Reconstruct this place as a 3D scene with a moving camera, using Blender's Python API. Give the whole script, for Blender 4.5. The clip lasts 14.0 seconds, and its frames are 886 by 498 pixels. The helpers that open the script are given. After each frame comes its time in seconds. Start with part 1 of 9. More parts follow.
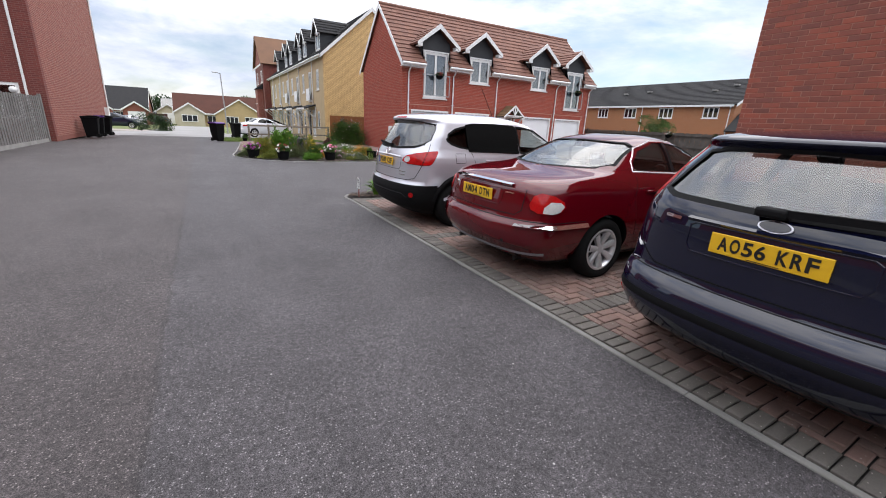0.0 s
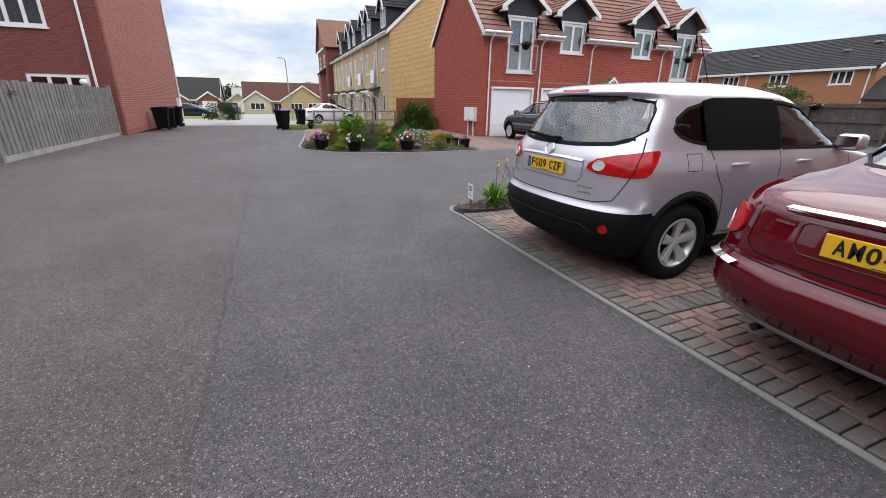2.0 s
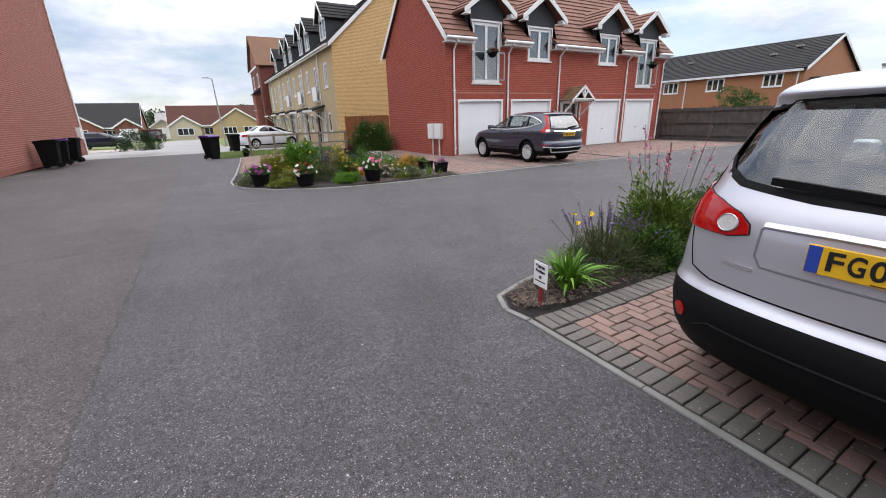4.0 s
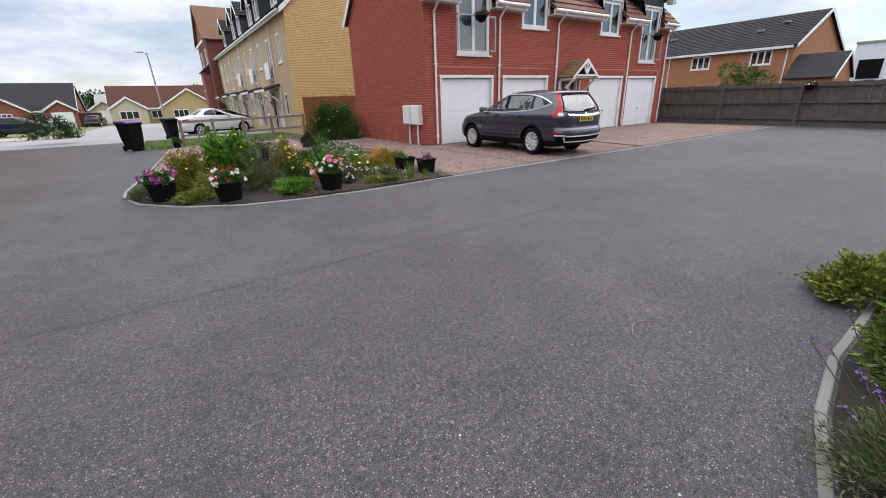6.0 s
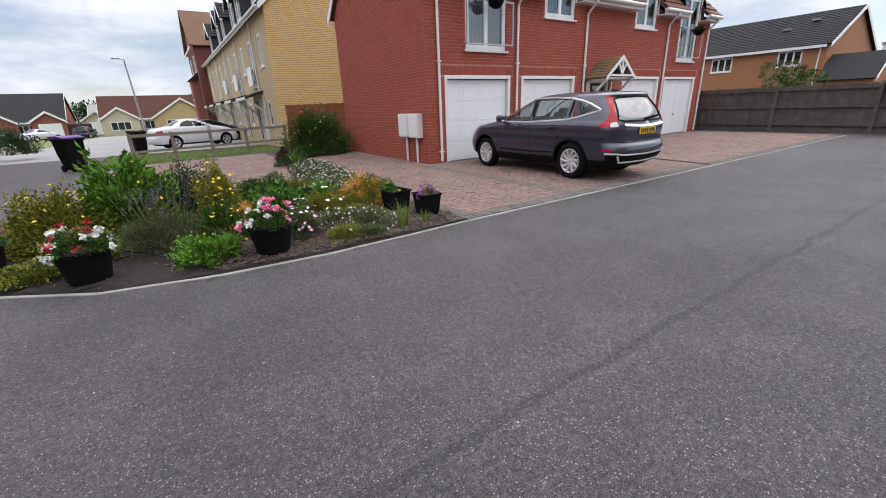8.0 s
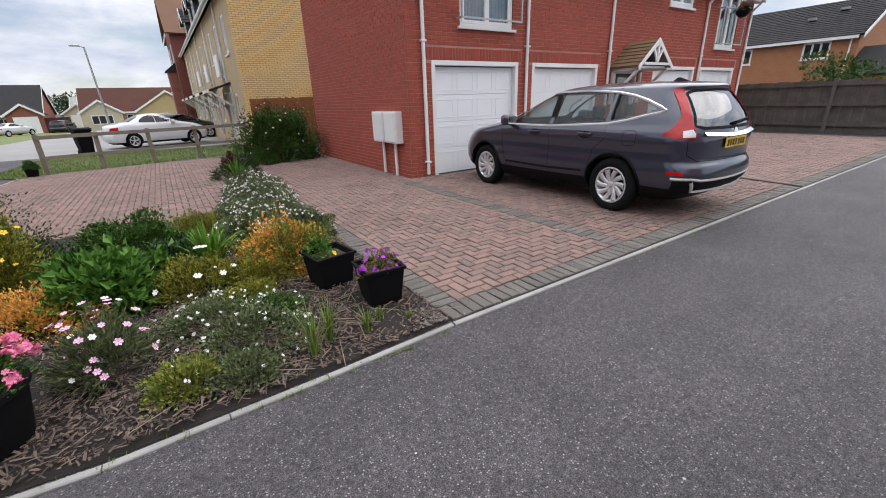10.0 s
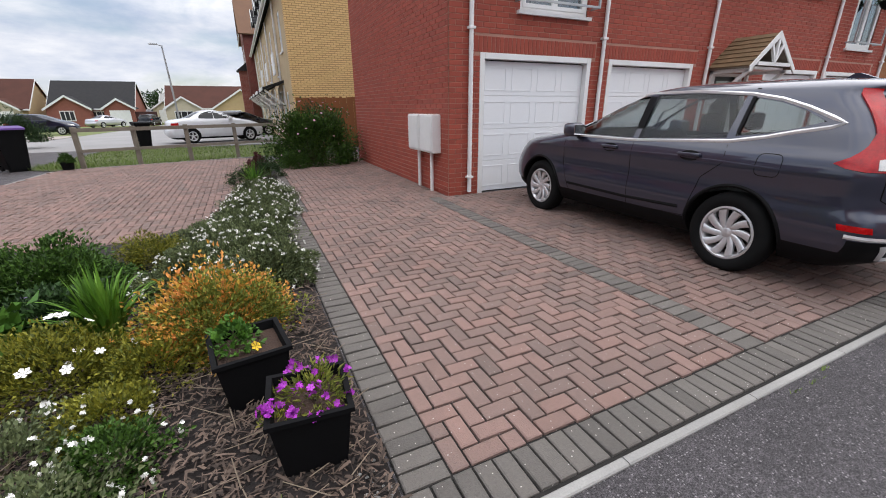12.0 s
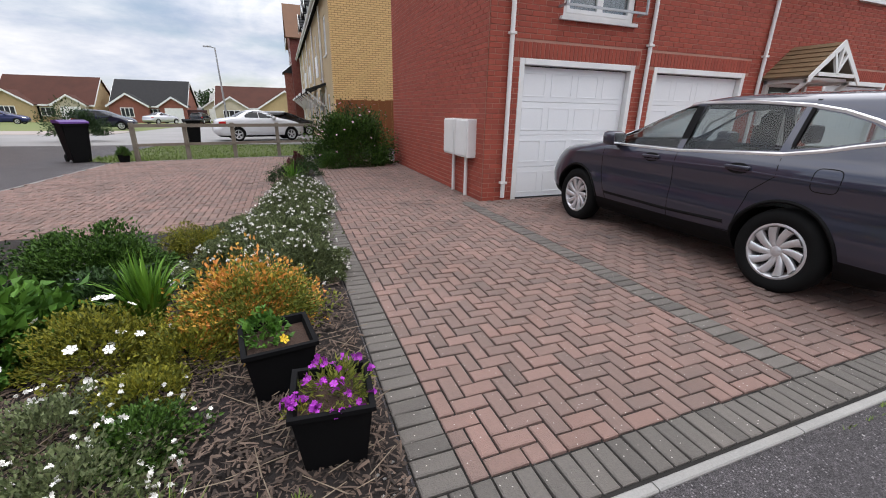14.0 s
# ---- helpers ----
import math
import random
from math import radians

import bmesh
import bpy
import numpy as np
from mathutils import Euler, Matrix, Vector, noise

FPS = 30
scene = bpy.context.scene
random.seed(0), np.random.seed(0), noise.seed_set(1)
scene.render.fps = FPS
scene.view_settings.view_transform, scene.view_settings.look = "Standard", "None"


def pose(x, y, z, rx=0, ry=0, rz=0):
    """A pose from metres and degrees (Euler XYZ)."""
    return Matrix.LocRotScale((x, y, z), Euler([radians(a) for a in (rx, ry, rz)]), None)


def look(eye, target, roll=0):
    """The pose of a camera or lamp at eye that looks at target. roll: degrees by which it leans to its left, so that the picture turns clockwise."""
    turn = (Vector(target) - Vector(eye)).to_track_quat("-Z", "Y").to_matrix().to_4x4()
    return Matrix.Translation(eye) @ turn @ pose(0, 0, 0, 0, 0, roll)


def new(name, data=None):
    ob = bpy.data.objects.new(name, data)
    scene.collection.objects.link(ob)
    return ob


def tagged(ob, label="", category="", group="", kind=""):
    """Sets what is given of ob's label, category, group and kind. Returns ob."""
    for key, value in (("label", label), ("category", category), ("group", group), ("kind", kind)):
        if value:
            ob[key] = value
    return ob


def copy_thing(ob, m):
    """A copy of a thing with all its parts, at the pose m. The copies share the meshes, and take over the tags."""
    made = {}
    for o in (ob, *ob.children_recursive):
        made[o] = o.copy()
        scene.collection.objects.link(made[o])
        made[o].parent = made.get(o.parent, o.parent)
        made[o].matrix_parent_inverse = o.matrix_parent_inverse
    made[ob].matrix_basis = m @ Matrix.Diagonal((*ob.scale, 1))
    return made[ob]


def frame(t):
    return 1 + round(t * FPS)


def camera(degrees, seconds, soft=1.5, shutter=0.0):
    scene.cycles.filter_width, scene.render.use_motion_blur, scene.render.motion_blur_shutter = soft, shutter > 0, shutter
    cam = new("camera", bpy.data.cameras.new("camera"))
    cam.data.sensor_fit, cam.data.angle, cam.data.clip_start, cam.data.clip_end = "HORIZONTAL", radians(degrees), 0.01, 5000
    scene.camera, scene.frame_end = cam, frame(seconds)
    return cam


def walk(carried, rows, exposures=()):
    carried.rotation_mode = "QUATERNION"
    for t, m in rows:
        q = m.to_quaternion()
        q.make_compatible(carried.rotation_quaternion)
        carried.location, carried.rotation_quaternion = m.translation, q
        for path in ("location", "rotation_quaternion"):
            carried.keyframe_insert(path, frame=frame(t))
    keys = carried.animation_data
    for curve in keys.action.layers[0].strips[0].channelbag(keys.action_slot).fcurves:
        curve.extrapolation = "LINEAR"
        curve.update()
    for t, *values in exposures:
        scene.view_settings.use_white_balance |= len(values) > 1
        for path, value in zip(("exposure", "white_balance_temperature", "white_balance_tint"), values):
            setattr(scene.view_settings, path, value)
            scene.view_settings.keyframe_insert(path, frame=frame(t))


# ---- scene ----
cam = camera(95.6, 14.0, soft=1.0)
EXPOSURE = 0.39
PATH = [
    (0, (0.028, 0.09, 1.471), (1.002, 1.734, 0.879), 2.8),
    (0.5, (0.053, 0.785, 1.473), (0.83, 2.542, 0.919), 1.5),
    (1, (0.049, 1.416, 1.461), (0.709, 3.2, 0.845), 1.7),
    (1.5, (0.094, 2.163, 1.437), (0.782, 3.938, 0.822), 0.9),
    (2, (0.119, 2.825, 1.434), (0.84, 4.561, 0.75), 0.8),
    (2.5, (0.207, 3.56, 1.438), (0.985, 5.3, 0.831), 0.6),
    (3, (0.254, 4.239, 1.435), (1.061, 5.931, 0.738), -0.7),
    (3.5, (0.379, 4.95, 1.432), (1.289, 6.619, 0.81), -0.2),
    (4, (0.474, 5.594, 1.467), (1.414, 7.247, 0.847), -1.6),
    (4.2, (0.554, 5.87, 1.464), (1.438, 7.545, 0.821), -1.7),
    (6.3, (1.948, 8.68, 1.449), (3.035, 10.211, 0.758), -0.9),
    (6.5, (2.107, 8.931, 1.47), (3.274, 10.441, 0.869), 0.3),
    (7, (2.471, 9.494, 1.433), (3.595, 11.036, 0.835), -2.0),
    (7.2, (2.62, 9.733, 1.421), (3.668, 11.316, 0.793), -0.9),
    (9.3, (4.347, 12.144, 1.455), (5.396, 13.699, 0.761), -3.7),
    (9.5, (4.523, 12.316, 1.462), (5.61, 13.854, 0.789), -2.5),
    (10, (4.93, 12.789, 1.439), (5.96, 14.356, 0.744), -2.0),
    (10.5, (5.306, 13.194, 1.42), (6.223, 14.846, 0.764), -0.1),
    (11, (5.593, 13.578, 1.402), (6.579, 15.197, 0.762), 2.0),
    (11.5, (5.818, 13.842, 1.378), (6.615, 15.543, 0.692), -1.5),
    (12, (5.96, 13.942, 1.379), (6.772, 15.643, 0.71), -0.4),
    (12.5, (5.995, 13.958, 1.384), (6.834, 15.656, 0.741), -0.6),
    (13, (5.991, 13.958, 1.37), (6.823, 15.663, 0.736), -1.1),
    (13.5, (5.991, 13.957, 1.367), (6.824, 15.661, 0.735), -0.5),
    (14, (5.967, 13.958, 1.366), (6.646, 15.725, 0.718), 1.0),
]
walk(cam, [(t, look(eye, target, roll)) for t, eye, target, roll in PATH], exposures=[(0.0, EXPOSURE + 0.07), (4.0, EXPOSURE + 0.02), (6.5, EXPOSURE - 0.08), (9.5, EXPOSURE - 0.15), (14.0, EXPOSURE - 0.19)])

# ---- world and light: broken cloud with a veiled sun ----
SUN_ELEV, SUN_AZ = radians(58), radians(92)
world = bpy.data.worlds.new("sky")
scene.world = world
world.use_nodes = True
wn, wl = world.node_tree.nodes, world.node_tree.links
wn.clear()


def wnode(kind, **values):
    n = wn.new(kind)
    for key, value in values.items():
        n.inputs[key].default_value = value
    return n


w_out = wn.new("ShaderNodeOutputWorld")
w_bg = wnode("ShaderNodeBackground", Strength=1.0)
w_sky = wn.new("ShaderNodeTexSky")
w_sky.sky_type, w_sky.sun_disc = "NISHITA", False
w_sky.sun_elevation, w_sky.sun_rotation = SUN_ELEV, SUN_AZ
w_sky_gain = wn.new("ShaderNodeVectorMath")
w_sky_gain.operation = "SCALE"
w_sky_gain.inputs["Scale"].default_value = 0.11
w_tc = wn.new("ShaderNodeTexCoord")
w_map = wn.new("ShaderNodeMapping")
w_map.inputs["Scale"].default_value = (1.0, 1.0, 3.2)
w_map.inputs["Location"].default_value = (0.35, 0.1, 0.55)
w_noise = wnode("ShaderNodeTexNoise", Scale=2.1, Detail=9.0, Roughness=0.56, Distortion=0.35)
w_ramp = wn.new("ShaderNodeValToRGB")
w_ramp.color_ramp.elements[0].position, w_ramp.color_ramp.elements[1].position = 0.375, 0.56
w_noise2 = wnode("ShaderNodeTexNoise", Scale=3.4, Detail=7.0, Roughness=0.6)
w_ramp2 = wn.new("ShaderNodeValToRGB")
w_ramp2.color_ramp.elements[0].position, w_ramp2.color_ramp.elements[0].color = 0.33, (0.47, 0.535, 0.68, 1)
w_ramp2.color_ramp.elements[1].position, w_ramp2.color_ramp.elements[1].color = 0.58, (0.87, 0.875, 0.91, 1)
w_sep = wn.new("ShaderNodeSeparateXYZ")
w_up = wn.new("ShaderNodeMapRange")
w_up.inputs["From Min"].default_value, w_up.inputs["From Max"].default_value = 0.15, 1.0
w_up.inputs["To Min"].default_value, w_up.inputs["To Max"].default_value = 1.0, 2.75
w_cloud = wn.new("ShaderNodeVectorMath")
w_cloud.operation = "SCALE"
w_mix = wn.new("ShaderNodeMix")
w_mix.data_type = "RGBA"
wl.new(w_sky.outputs["Color"], w_sky_gain.inputs[0])
wl.new(w_tc.outputs["Generated"], w_map.inputs["Vector"])
wl.new(w_map.outputs["Vector"], w_noise.inputs["Vector"])
wl.new(w_map.outputs["Vector"], w_noise2.inputs["Vector"])
wl.new(w_noise.outputs["Fac"], w_ramp.inputs["Fac"])
wl.new(w_noise2.outputs["Fac"], w_ramp2.inputs["Fac"])
wl.new(w_tc.outputs["Generated"], w_sep.inputs["Vector"])
wl.new(w_sep.outputs["Z"], w_up.inputs["Value"])
wl.new(w_ramp2.outputs["Color"], w_cloud.inputs[0])
wl.new(w_up.outputs["Result"], w_cloud.inputs["Scale"])
w_cover = wn.new("ShaderNodeMapRange")
w_cover.inputs["From Min"].default_value, w_cover.inputs["From Max"].default_value = 0.34, 0.62
w_most = wn.new("ShaderNodeMath")
w_most.operation = "MAXIMUM"
wl.new(w_sep.outputs["Z"], w_cover.inputs["Value"])
wl.new(w_ramp.outputs["Color"], w_most.inputs[0])
wl.new(w_cover.outputs["Result"], w_most.inputs[1])
wl.new(w_most.outputs[0], w_mix.inputs["Factor"])
wl.new(w_sky_gain.outputs["Vector"], w_mix.inputs["A"])
wl.new(w_cloud.outputs["Vector"], w_mix.inputs["B"])
wl.new(w_mix.outputs["Result"], w_bg.inputs["Color"])
wl.new(w_bg.outputs["Background"], w_out.inputs["Surface"])

sun = new("sun", bpy.data.lights.new("sun", "SUN"))
sun.data.energy, sun.data.angle, sun.data.color = 1.4, radians(80), (1.0, 0.935, 0.90)
sun.matrix_world = look((0, 0, 50), (-50 * math.cos(SUN_ELEV) * math.sin(SUN_AZ), -50 * math.cos(SUN_ELEV) * math.cos(SUN_AZ), 50 - 50 * math.sin(SUN_ELEV)))


# ---- materials ----
def material(name, c1, c2=None, rough=0.8, scale=3.0, fine=60.0, bump=0.0, bump_scale=80.0, metal=0.0, coat=0.0, island=0.0, piece=0.0, spec=0.5, stain=0.0, stain_scale=0.7, fleck=0.0):
    """A surface: two tones mixed by coarse and fine noise, pieces varied by island or by object, stains, fine relief."""
    m = bpy.data.materials.new(name)
    m.use_nodes = True
    nt = m.node_tree
    N, L = nt.nodes, nt.links
    b = N["Principled BSDF"]
    c2 = c2 or tuple(v * 0.8 for v in c1)
    tc = N.new("ShaderNodeTexCoord")
    co = tc.outputs["Object"]
    if piece:
        own, shift = N.new("ShaderNodeObjectInfo"), N.new("ShaderNodeVectorMath")
        shift.operation, shift.inputs[1].default_value = "MULTIPLY_ADD", (37.0, 53.0, 71.0)
        L.new(own.outputs["Random"], shift.inputs[0])
        L.new(co, shift.inputs[2])
        co = shift.outputs["Vector"]

    def noise_node(sc, detail=4.0):
        n = N.new("ShaderNodeTexNoise")
        n.inputs["Scale"].default_value, n.inputs["Detail"].default_value = sc, detail
        L.new(co, n.inputs["Vector"])
        return n.outputs["Fac"]

    def maths(op, a, v, clamp=False):
        n = N.new("ShaderNodeMath")
        n.operation, n.use_clamp = op, clamp
        for k, x in enumerate((a, v)):
            if isinstance(x, (int, float)):
                n.inputs[k].default_value = x
            else:
                L.new(x, n.inputs[k])
        return n.outputs[0]

    f = maths("ADD", maths("MULTIPLY", noise_node(scale), 0.6), maths("MULTIPLY", noise_node(fine, 3.0), 0.4))
    f = maths("MULTIPLY", maths("SUBTRACT", f, 0.3), 2.5, True)
    if island or piece:
        if island:
            g = N.new("ShaderNodeNewGeometry")
            r, amount = g.outputs["Random Per Island"], island
        else:
            g = N.new("ShaderNodeObjectInfo")
            r, amount = g.outputs["Random"], piece
        f = maths("ADD", maths("MULTIPLY", f, 1 - amount), maths("MULTIPLY", r, amount), True)
    mix = N.new("ShaderNodeMix")
    mix.data_type = "RGBA"
    mix.inputs["A"].default_value, mix.inputs["B"].default_value = (*c1, 1), (*c2, 1)
    L.new(f, mix.inputs["Factor"])
    colour = mix.outputs["Result"]
    if stain:
        s = maths("MULTIPLY", maths("SUBTRACT", noise_node(stain_scale, 6.0), 0.45), 3.0, True)
        dark = N.new("ShaderNodeMix")
        dark.data_type, dark.blend_type = "RGBA", "MULTIPLY"
        dark.inputs["B"].default_value = (0.62, 0.6, 0.58, 1)
        L.new(maths("MULTIPLY", s, stain), dark.inputs["Factor"])
        L.new(colour, dark.inputs["A"])
        colour = dark.outputs["Result"]
    if fleck:
        v = N.new("ShaderNodeTexVoronoi")
        v.inputs["Scale"].default_value = fleck
        L.new(co, v.inputs["Vector"])
        sp = N.new("ShaderNodeSeparateColor")
        L.new(v.outputs["Color"], sp.inputs["Color"])
        spot = maths("MULTIPLY", maths("LESS_THAN", v.outputs["Distance"], 0.14), maths("GREATER_THAN", sp.outputs["Red"], 0.74))
        pale = N.new("ShaderNodeMix")
        pale.data_type = "RGBA"
        pale.inputs["B"].default_value = (0.50, 0.46, 0.42, 1)
        L.new(spot, pale.inputs["Factor"])
        L.new(colour, pale.inputs["A"])
        colour = pale.outputs["Result"]
    L.new(colour, b.inputs["Base Color"])
    b.inputs["Roughness"].default_value, b.inputs["Metallic"].default_value = rough, metal
    b.inputs["Coat Weight"].default_value, b.inputs["Coat Roughness"].default_value = coat, 0.03
    b.inputs["Coat IOR"].default_value = 1.6 if coat > 0.5 else 1.5
    b.inputs["Specular IOR Level"].default_value = spec
    if bump:
        bn = N.new("ShaderNodeBump")
        bn.inputs["Strength"].default_value, bn.inputs["Distance"].default_value = bump, 0.01
        L.new(noise_node(bump_scale, 5.0), bn.inputs["Height"])
        L.new(bn.outputs["Normal"], b.inputs["Normal"])
    return m


def brick_material(name, c1, c2, mortar, axis, length=0.225, height=0.075):
    """Brickwork seen from afar: courses on the plane whose normal is the given axis."""
    m = material(name, c1, c2, 0.9, 2.0, 40.0)
    nt = m.node_tree
    N, L = nt.nodes, nt.links
    b = N["Principled BSDF"]
    tc = N.new("ShaderNodeTexCoord")
    sep, comb = N.new("ShaderNodeSeparateXYZ"), N.new("ShaderNodeCombineXYZ")
    L.new(tc.outputs["Object"], sep.inputs[0])
    L.new(sep.outputs["Y" if axis == "x" else "X"], comb.inputs["X"])
    L.new(sep.outputs["Z"], comb.inputs["Y"])
    t = N.new("ShaderNodeTexBrick")
    t.inputs["Scale"].default_value, t.inputs["Mortar Size"].default_value = 1.0, 0.010
    t.inputs["Brick Width"].default_value, t.inputs["Row Height"].default_value = length, height
    t.inputs["Color1"].default_value, t.inputs["Color2"].default_value, t.inputs["Mortar"].default_value = (*c1, 1), (*c2, 1), (*mortar, 1)
    L.new(comb.outputs[0], t.inputs["Vector"])
    old = b.inputs["Base Color"].links[0].from_socket
    mix = N.new("ShaderNodeMix")
    mix.data_type, mix.inputs["Factor"].default_value = "RGBA", 0.85
    L.new(old, mix.inputs["A"])
    L.new(t.outputs["Color"], mix.inputs["B"])
    L.new(mix.outputs["Result"], b.inputs["Base Color"])
    bump = N.new("ShaderNodeBump")
    bump.inputs["Strength"].default_value, bump.inputs["Distance"].default_value, bump.invert = 0.5, 0.006, True
    L.new(t.outputs["Fac"], bump.inputs["Height"])
    L.new(bump.outputs["Normal"], b.inputs["Normal"])
    return m


def glass_material(name, tint=(0.8, 0.86, 0.86), clear=0.5, rough=0.01, ior=1.65):
    """Thin window glass: part of the light goes straight through, the rest is mirrored by Fresnel."""
    m = bpy.data.materials.new(name)
    m.use_nodes = True
    N, L = m.node_tree.nodes, m.node_tree.links
    N.remove(N["Principled BSDF"])
    tr, gl, fr, mix = N.new("ShaderNodeBsdfTransparent"), N.new("ShaderNodeBsdfGlossy"), N.new("ShaderNodeLayerWeight"), N.new("ShaderNodeMixShader")
    power, gloss = N.new("ShaderNodeMath"), N.new("ShaderNodeMath")
    tr.inputs["Color"].default_value = (*[v * clear for v in tint], 1)
    gl.inputs["Roughness"].default_value = rough
    fr.inputs["Blend"].default_value = 0.5
    f0 = ((ior - 1) / (ior + 1)) ** 2
    power.operation, power.inputs[1].default_value = "POWER", 4.0
    gloss.operation, gloss.inputs[1].default_value, gloss.inputs[2].default_value = "MULTIPLY_ADD", 1 - f0, f0
    L.new(fr.outputs["Facing"], power.inputs[0])
    L.new(power.outputs[0], gloss.inputs[0])
    L.new(gloss.outputs[0], mix.inputs[0])
    L.new(tr.outputs[0], mix.inputs[1])
    L.new(gl.outputs[0], mix.inputs[2])
    L.new(mix.outputs[0], N["Material Output"].inputs["Surface"])
    return m


def asphalt_material():
    """Worn tarmac: dark binder with pale stone chips, patchy wear, and an older strip along the road."""
    m = bpy.data.materials.new("asphalt")
    m.use_nodes = True
    N, L = m.node_tree.nodes, m.node_tree.links
    b = N["Principled BSDF"]
    tc = N.new("ShaderNodeTexCoord")

    def tex(kind, sc, **kw):
        n = N.new(kind)
        n.inputs["Scale"].default_value = sc
        for k, v in kw.items():
            n.inputs[k].default_value = v
        L.new(tc.outputs["Object"], n.inputs["Vector"])
        return n

    def ramp(sock, p0, p1, c0=(0, 0, 0), c1=(1, 1, 1)):
        r = N.new("ShaderNodeValToRGB")
        r.color_ramp.elements[0].position, r.color_ramp.elements[1].position = p0, p1
        r.color_ramp.elements[0].color, r.color_ramp.elements[1].color = (*c0, 1), (*c1, 1)
        L.new(sock, r.inputs["Fac"])
        return r.outputs["Color"]

    def mixed(fac, a, c, blend="MIX"):
        n = N.new("ShaderNodeMix")
        n.data_type, n.blend_type = "RGBA", blend
        for key, v in (("Factor", fac), ("A", a), ("B", c)):
            if isinstance(v, (int, float)):
                n.inputs[key].default_value = v
            elif isinstance(v, tuple):
                n.inputs[key].default_value = (*v, 1)
            else:
                L.new(v, n.inputs[key])
        return n.outputs["Result"]

    grain = tex("ShaderNodeTexNoise", 160.0, Detail=3.0, Roughness=0.7)
    base = ramp(grain.outputs["Fac"], 0.38, 0.66, (0.013, 0.0118, 0.0124), (0.122, 0.111, 0.1165))
    mott = tex("ShaderNodeTexNoise", 38.0, Detail=6.0, Roughness=0.8)
    base = mixed(1.0, base, ramp(mott.outputs["Fac"], 0.38, 0.64, (0.5, 0.5, 0.5), (1.6, 1.6, 1.6)), "MULTIPLY")
    lumps = tex("ShaderNodeTexNoise", 13.0, Detail=7.0, Roughness=0.82)
    base = mixed(1.0, base, ramp(lumps.outputs["Fac"], 0.36, 0.64, (0.72, 0.72, 0.72), (1.24, 1.24, 1.24)), "MULTIPLY")
    cells = tex("ShaderNodeTexVoronoi", 75.0, Randomness=1.0)
    chip = mixed(1.0, ramp(cells.outputs["Distance"], 0.22, 0.34, (1, 1, 1), (0, 0, 0)), ramp(cells.outputs["Color"], 0.62, 0.70), "MULTIPLY")
    col = mixed(chip, base, (0.265, 0.252, 0.25))
    holes = tex("ShaderNodeTexVoronoi", 48.0, Randomness=1.0)
    pit = mixed(1.0, ramp(holes.outputs["Distance"], 0.20, 0.32, (1, 1, 1), (0, 0, 0)), ramp(holes.outputs["Color"], 0.60, 0.68), "MULTIPLY")
    col = mixed(pit, col, (0.018, 0.0165, 0.017))
    big = tex("ShaderNodeTexVoronoi", 11.0, Randomness=1.0)
    fleck = mixed(1.0, ramp(big.outputs["Distance"], 0.05, 0.085, (1, 1, 1), (0, 0, 0)), ramp(big.outputs["Color"], 0.74, 0.8), "MULTIPLY")
    col = mixed(fleck, col, (0.42, 0.41, 0.39))
    wear = tex("ShaderNodeTexNoise", 0.45, Detail=6.0, Roughness=0.6)
    col = mixed(1.0, col, ramp(wear.outputs["Fac"], 0.3, 0.75, (0.78, 0.76, 0.76), (1.22, 1.22, 1.24)), "MULTIPLY")
    patch = tex("ShaderNodeTexNoise", 1.7, Detail=5.0)
    col = mixed(1.0, col, ramp(patch.outputs["Fac"], 0.35, 0.7, (0.86, 0.86, 0.86), (1.1, 1.1, 1.1)), "MULTIPLY")
    sep = N.new("ShaderNodeSeparateXYZ")
    L.new(tc.outputs["Object"], sep.inputs[0])
    wob = N.new("ShaderNodeMath")
    wob.operation = "MULTIPLY_ADD"
    edge = tex("ShaderNodeTexNoise", 3.0, Detail=4.0)
    L.new(edge.outputs["Fac"], wob.inputs[0])
    wob.inputs[1].default_value = 0.1
    L.new(sep.outputs["X"], wob.inputs[2])
    mr = N.new("ShaderNodeMapRange")
    mr.inputs["From Min"].default_value, mr.inputs["From Max"].default_value = -0.28, -0.34
    L.new(wob.outputs[0], mr.inputs["Value"])
    col = mixed(mr.outputs["Result"], col, mixed(1.0, col, (1.0, 0.945, 0.90), "MULTIPLY"))
    seam = N.new("ShaderNodeMath")
    seam.operation, seam.inputs[1].default_value, seam.inputs[2].default_value = "COMPARE", -0.31, 0.013
    L.new(wob.outputs[0], seam.inputs[0])
    col = mixed(seam.outputs[0], col, mixed(1.0, col, (0.76, 0.75, 0.74), "MULTIPLY"))
    wob2 = N.new("ShaderNodeMath")
    wob2.operation, wob2.inputs[1].default_value = "MULTIPLY_ADD", 0.16
    L.new(edge.outputs["Fac"], wob2.inputs[0])
    L.new(sep.outputs["Y"], wob2.inputs[2])
    joint = N.new("ShaderNodeMath")
    joint.operation, joint.inputs[1].default_value, joint.inputs[2].default_value = "COMPARE", 11.95, 0.028
    L.new(wob2.outputs[0], joint.inputs[0])
    col = mixed(joint.outputs[0], col, mixed(1.0, col, (0.70, 0.70, 0.71), "MULTIPLY"))
    L.new(col, b.inputs["Base Color"])
    b.inputs["Roughness"].default_value, b.inputs["Specular IOR Level"].default_value = 0.74, 0.4
    bump = N.new("ShaderNodeBump")
    bump.inputs["Strength"].default_value, bump.inputs["Distance"].default_value = 0.8, 0.008
    L.new(grain.outputs["Fac"], bump.inputs["Height"])
    L.new(bump.outputs["Normal"], b.inputs["Normal"])
    return m


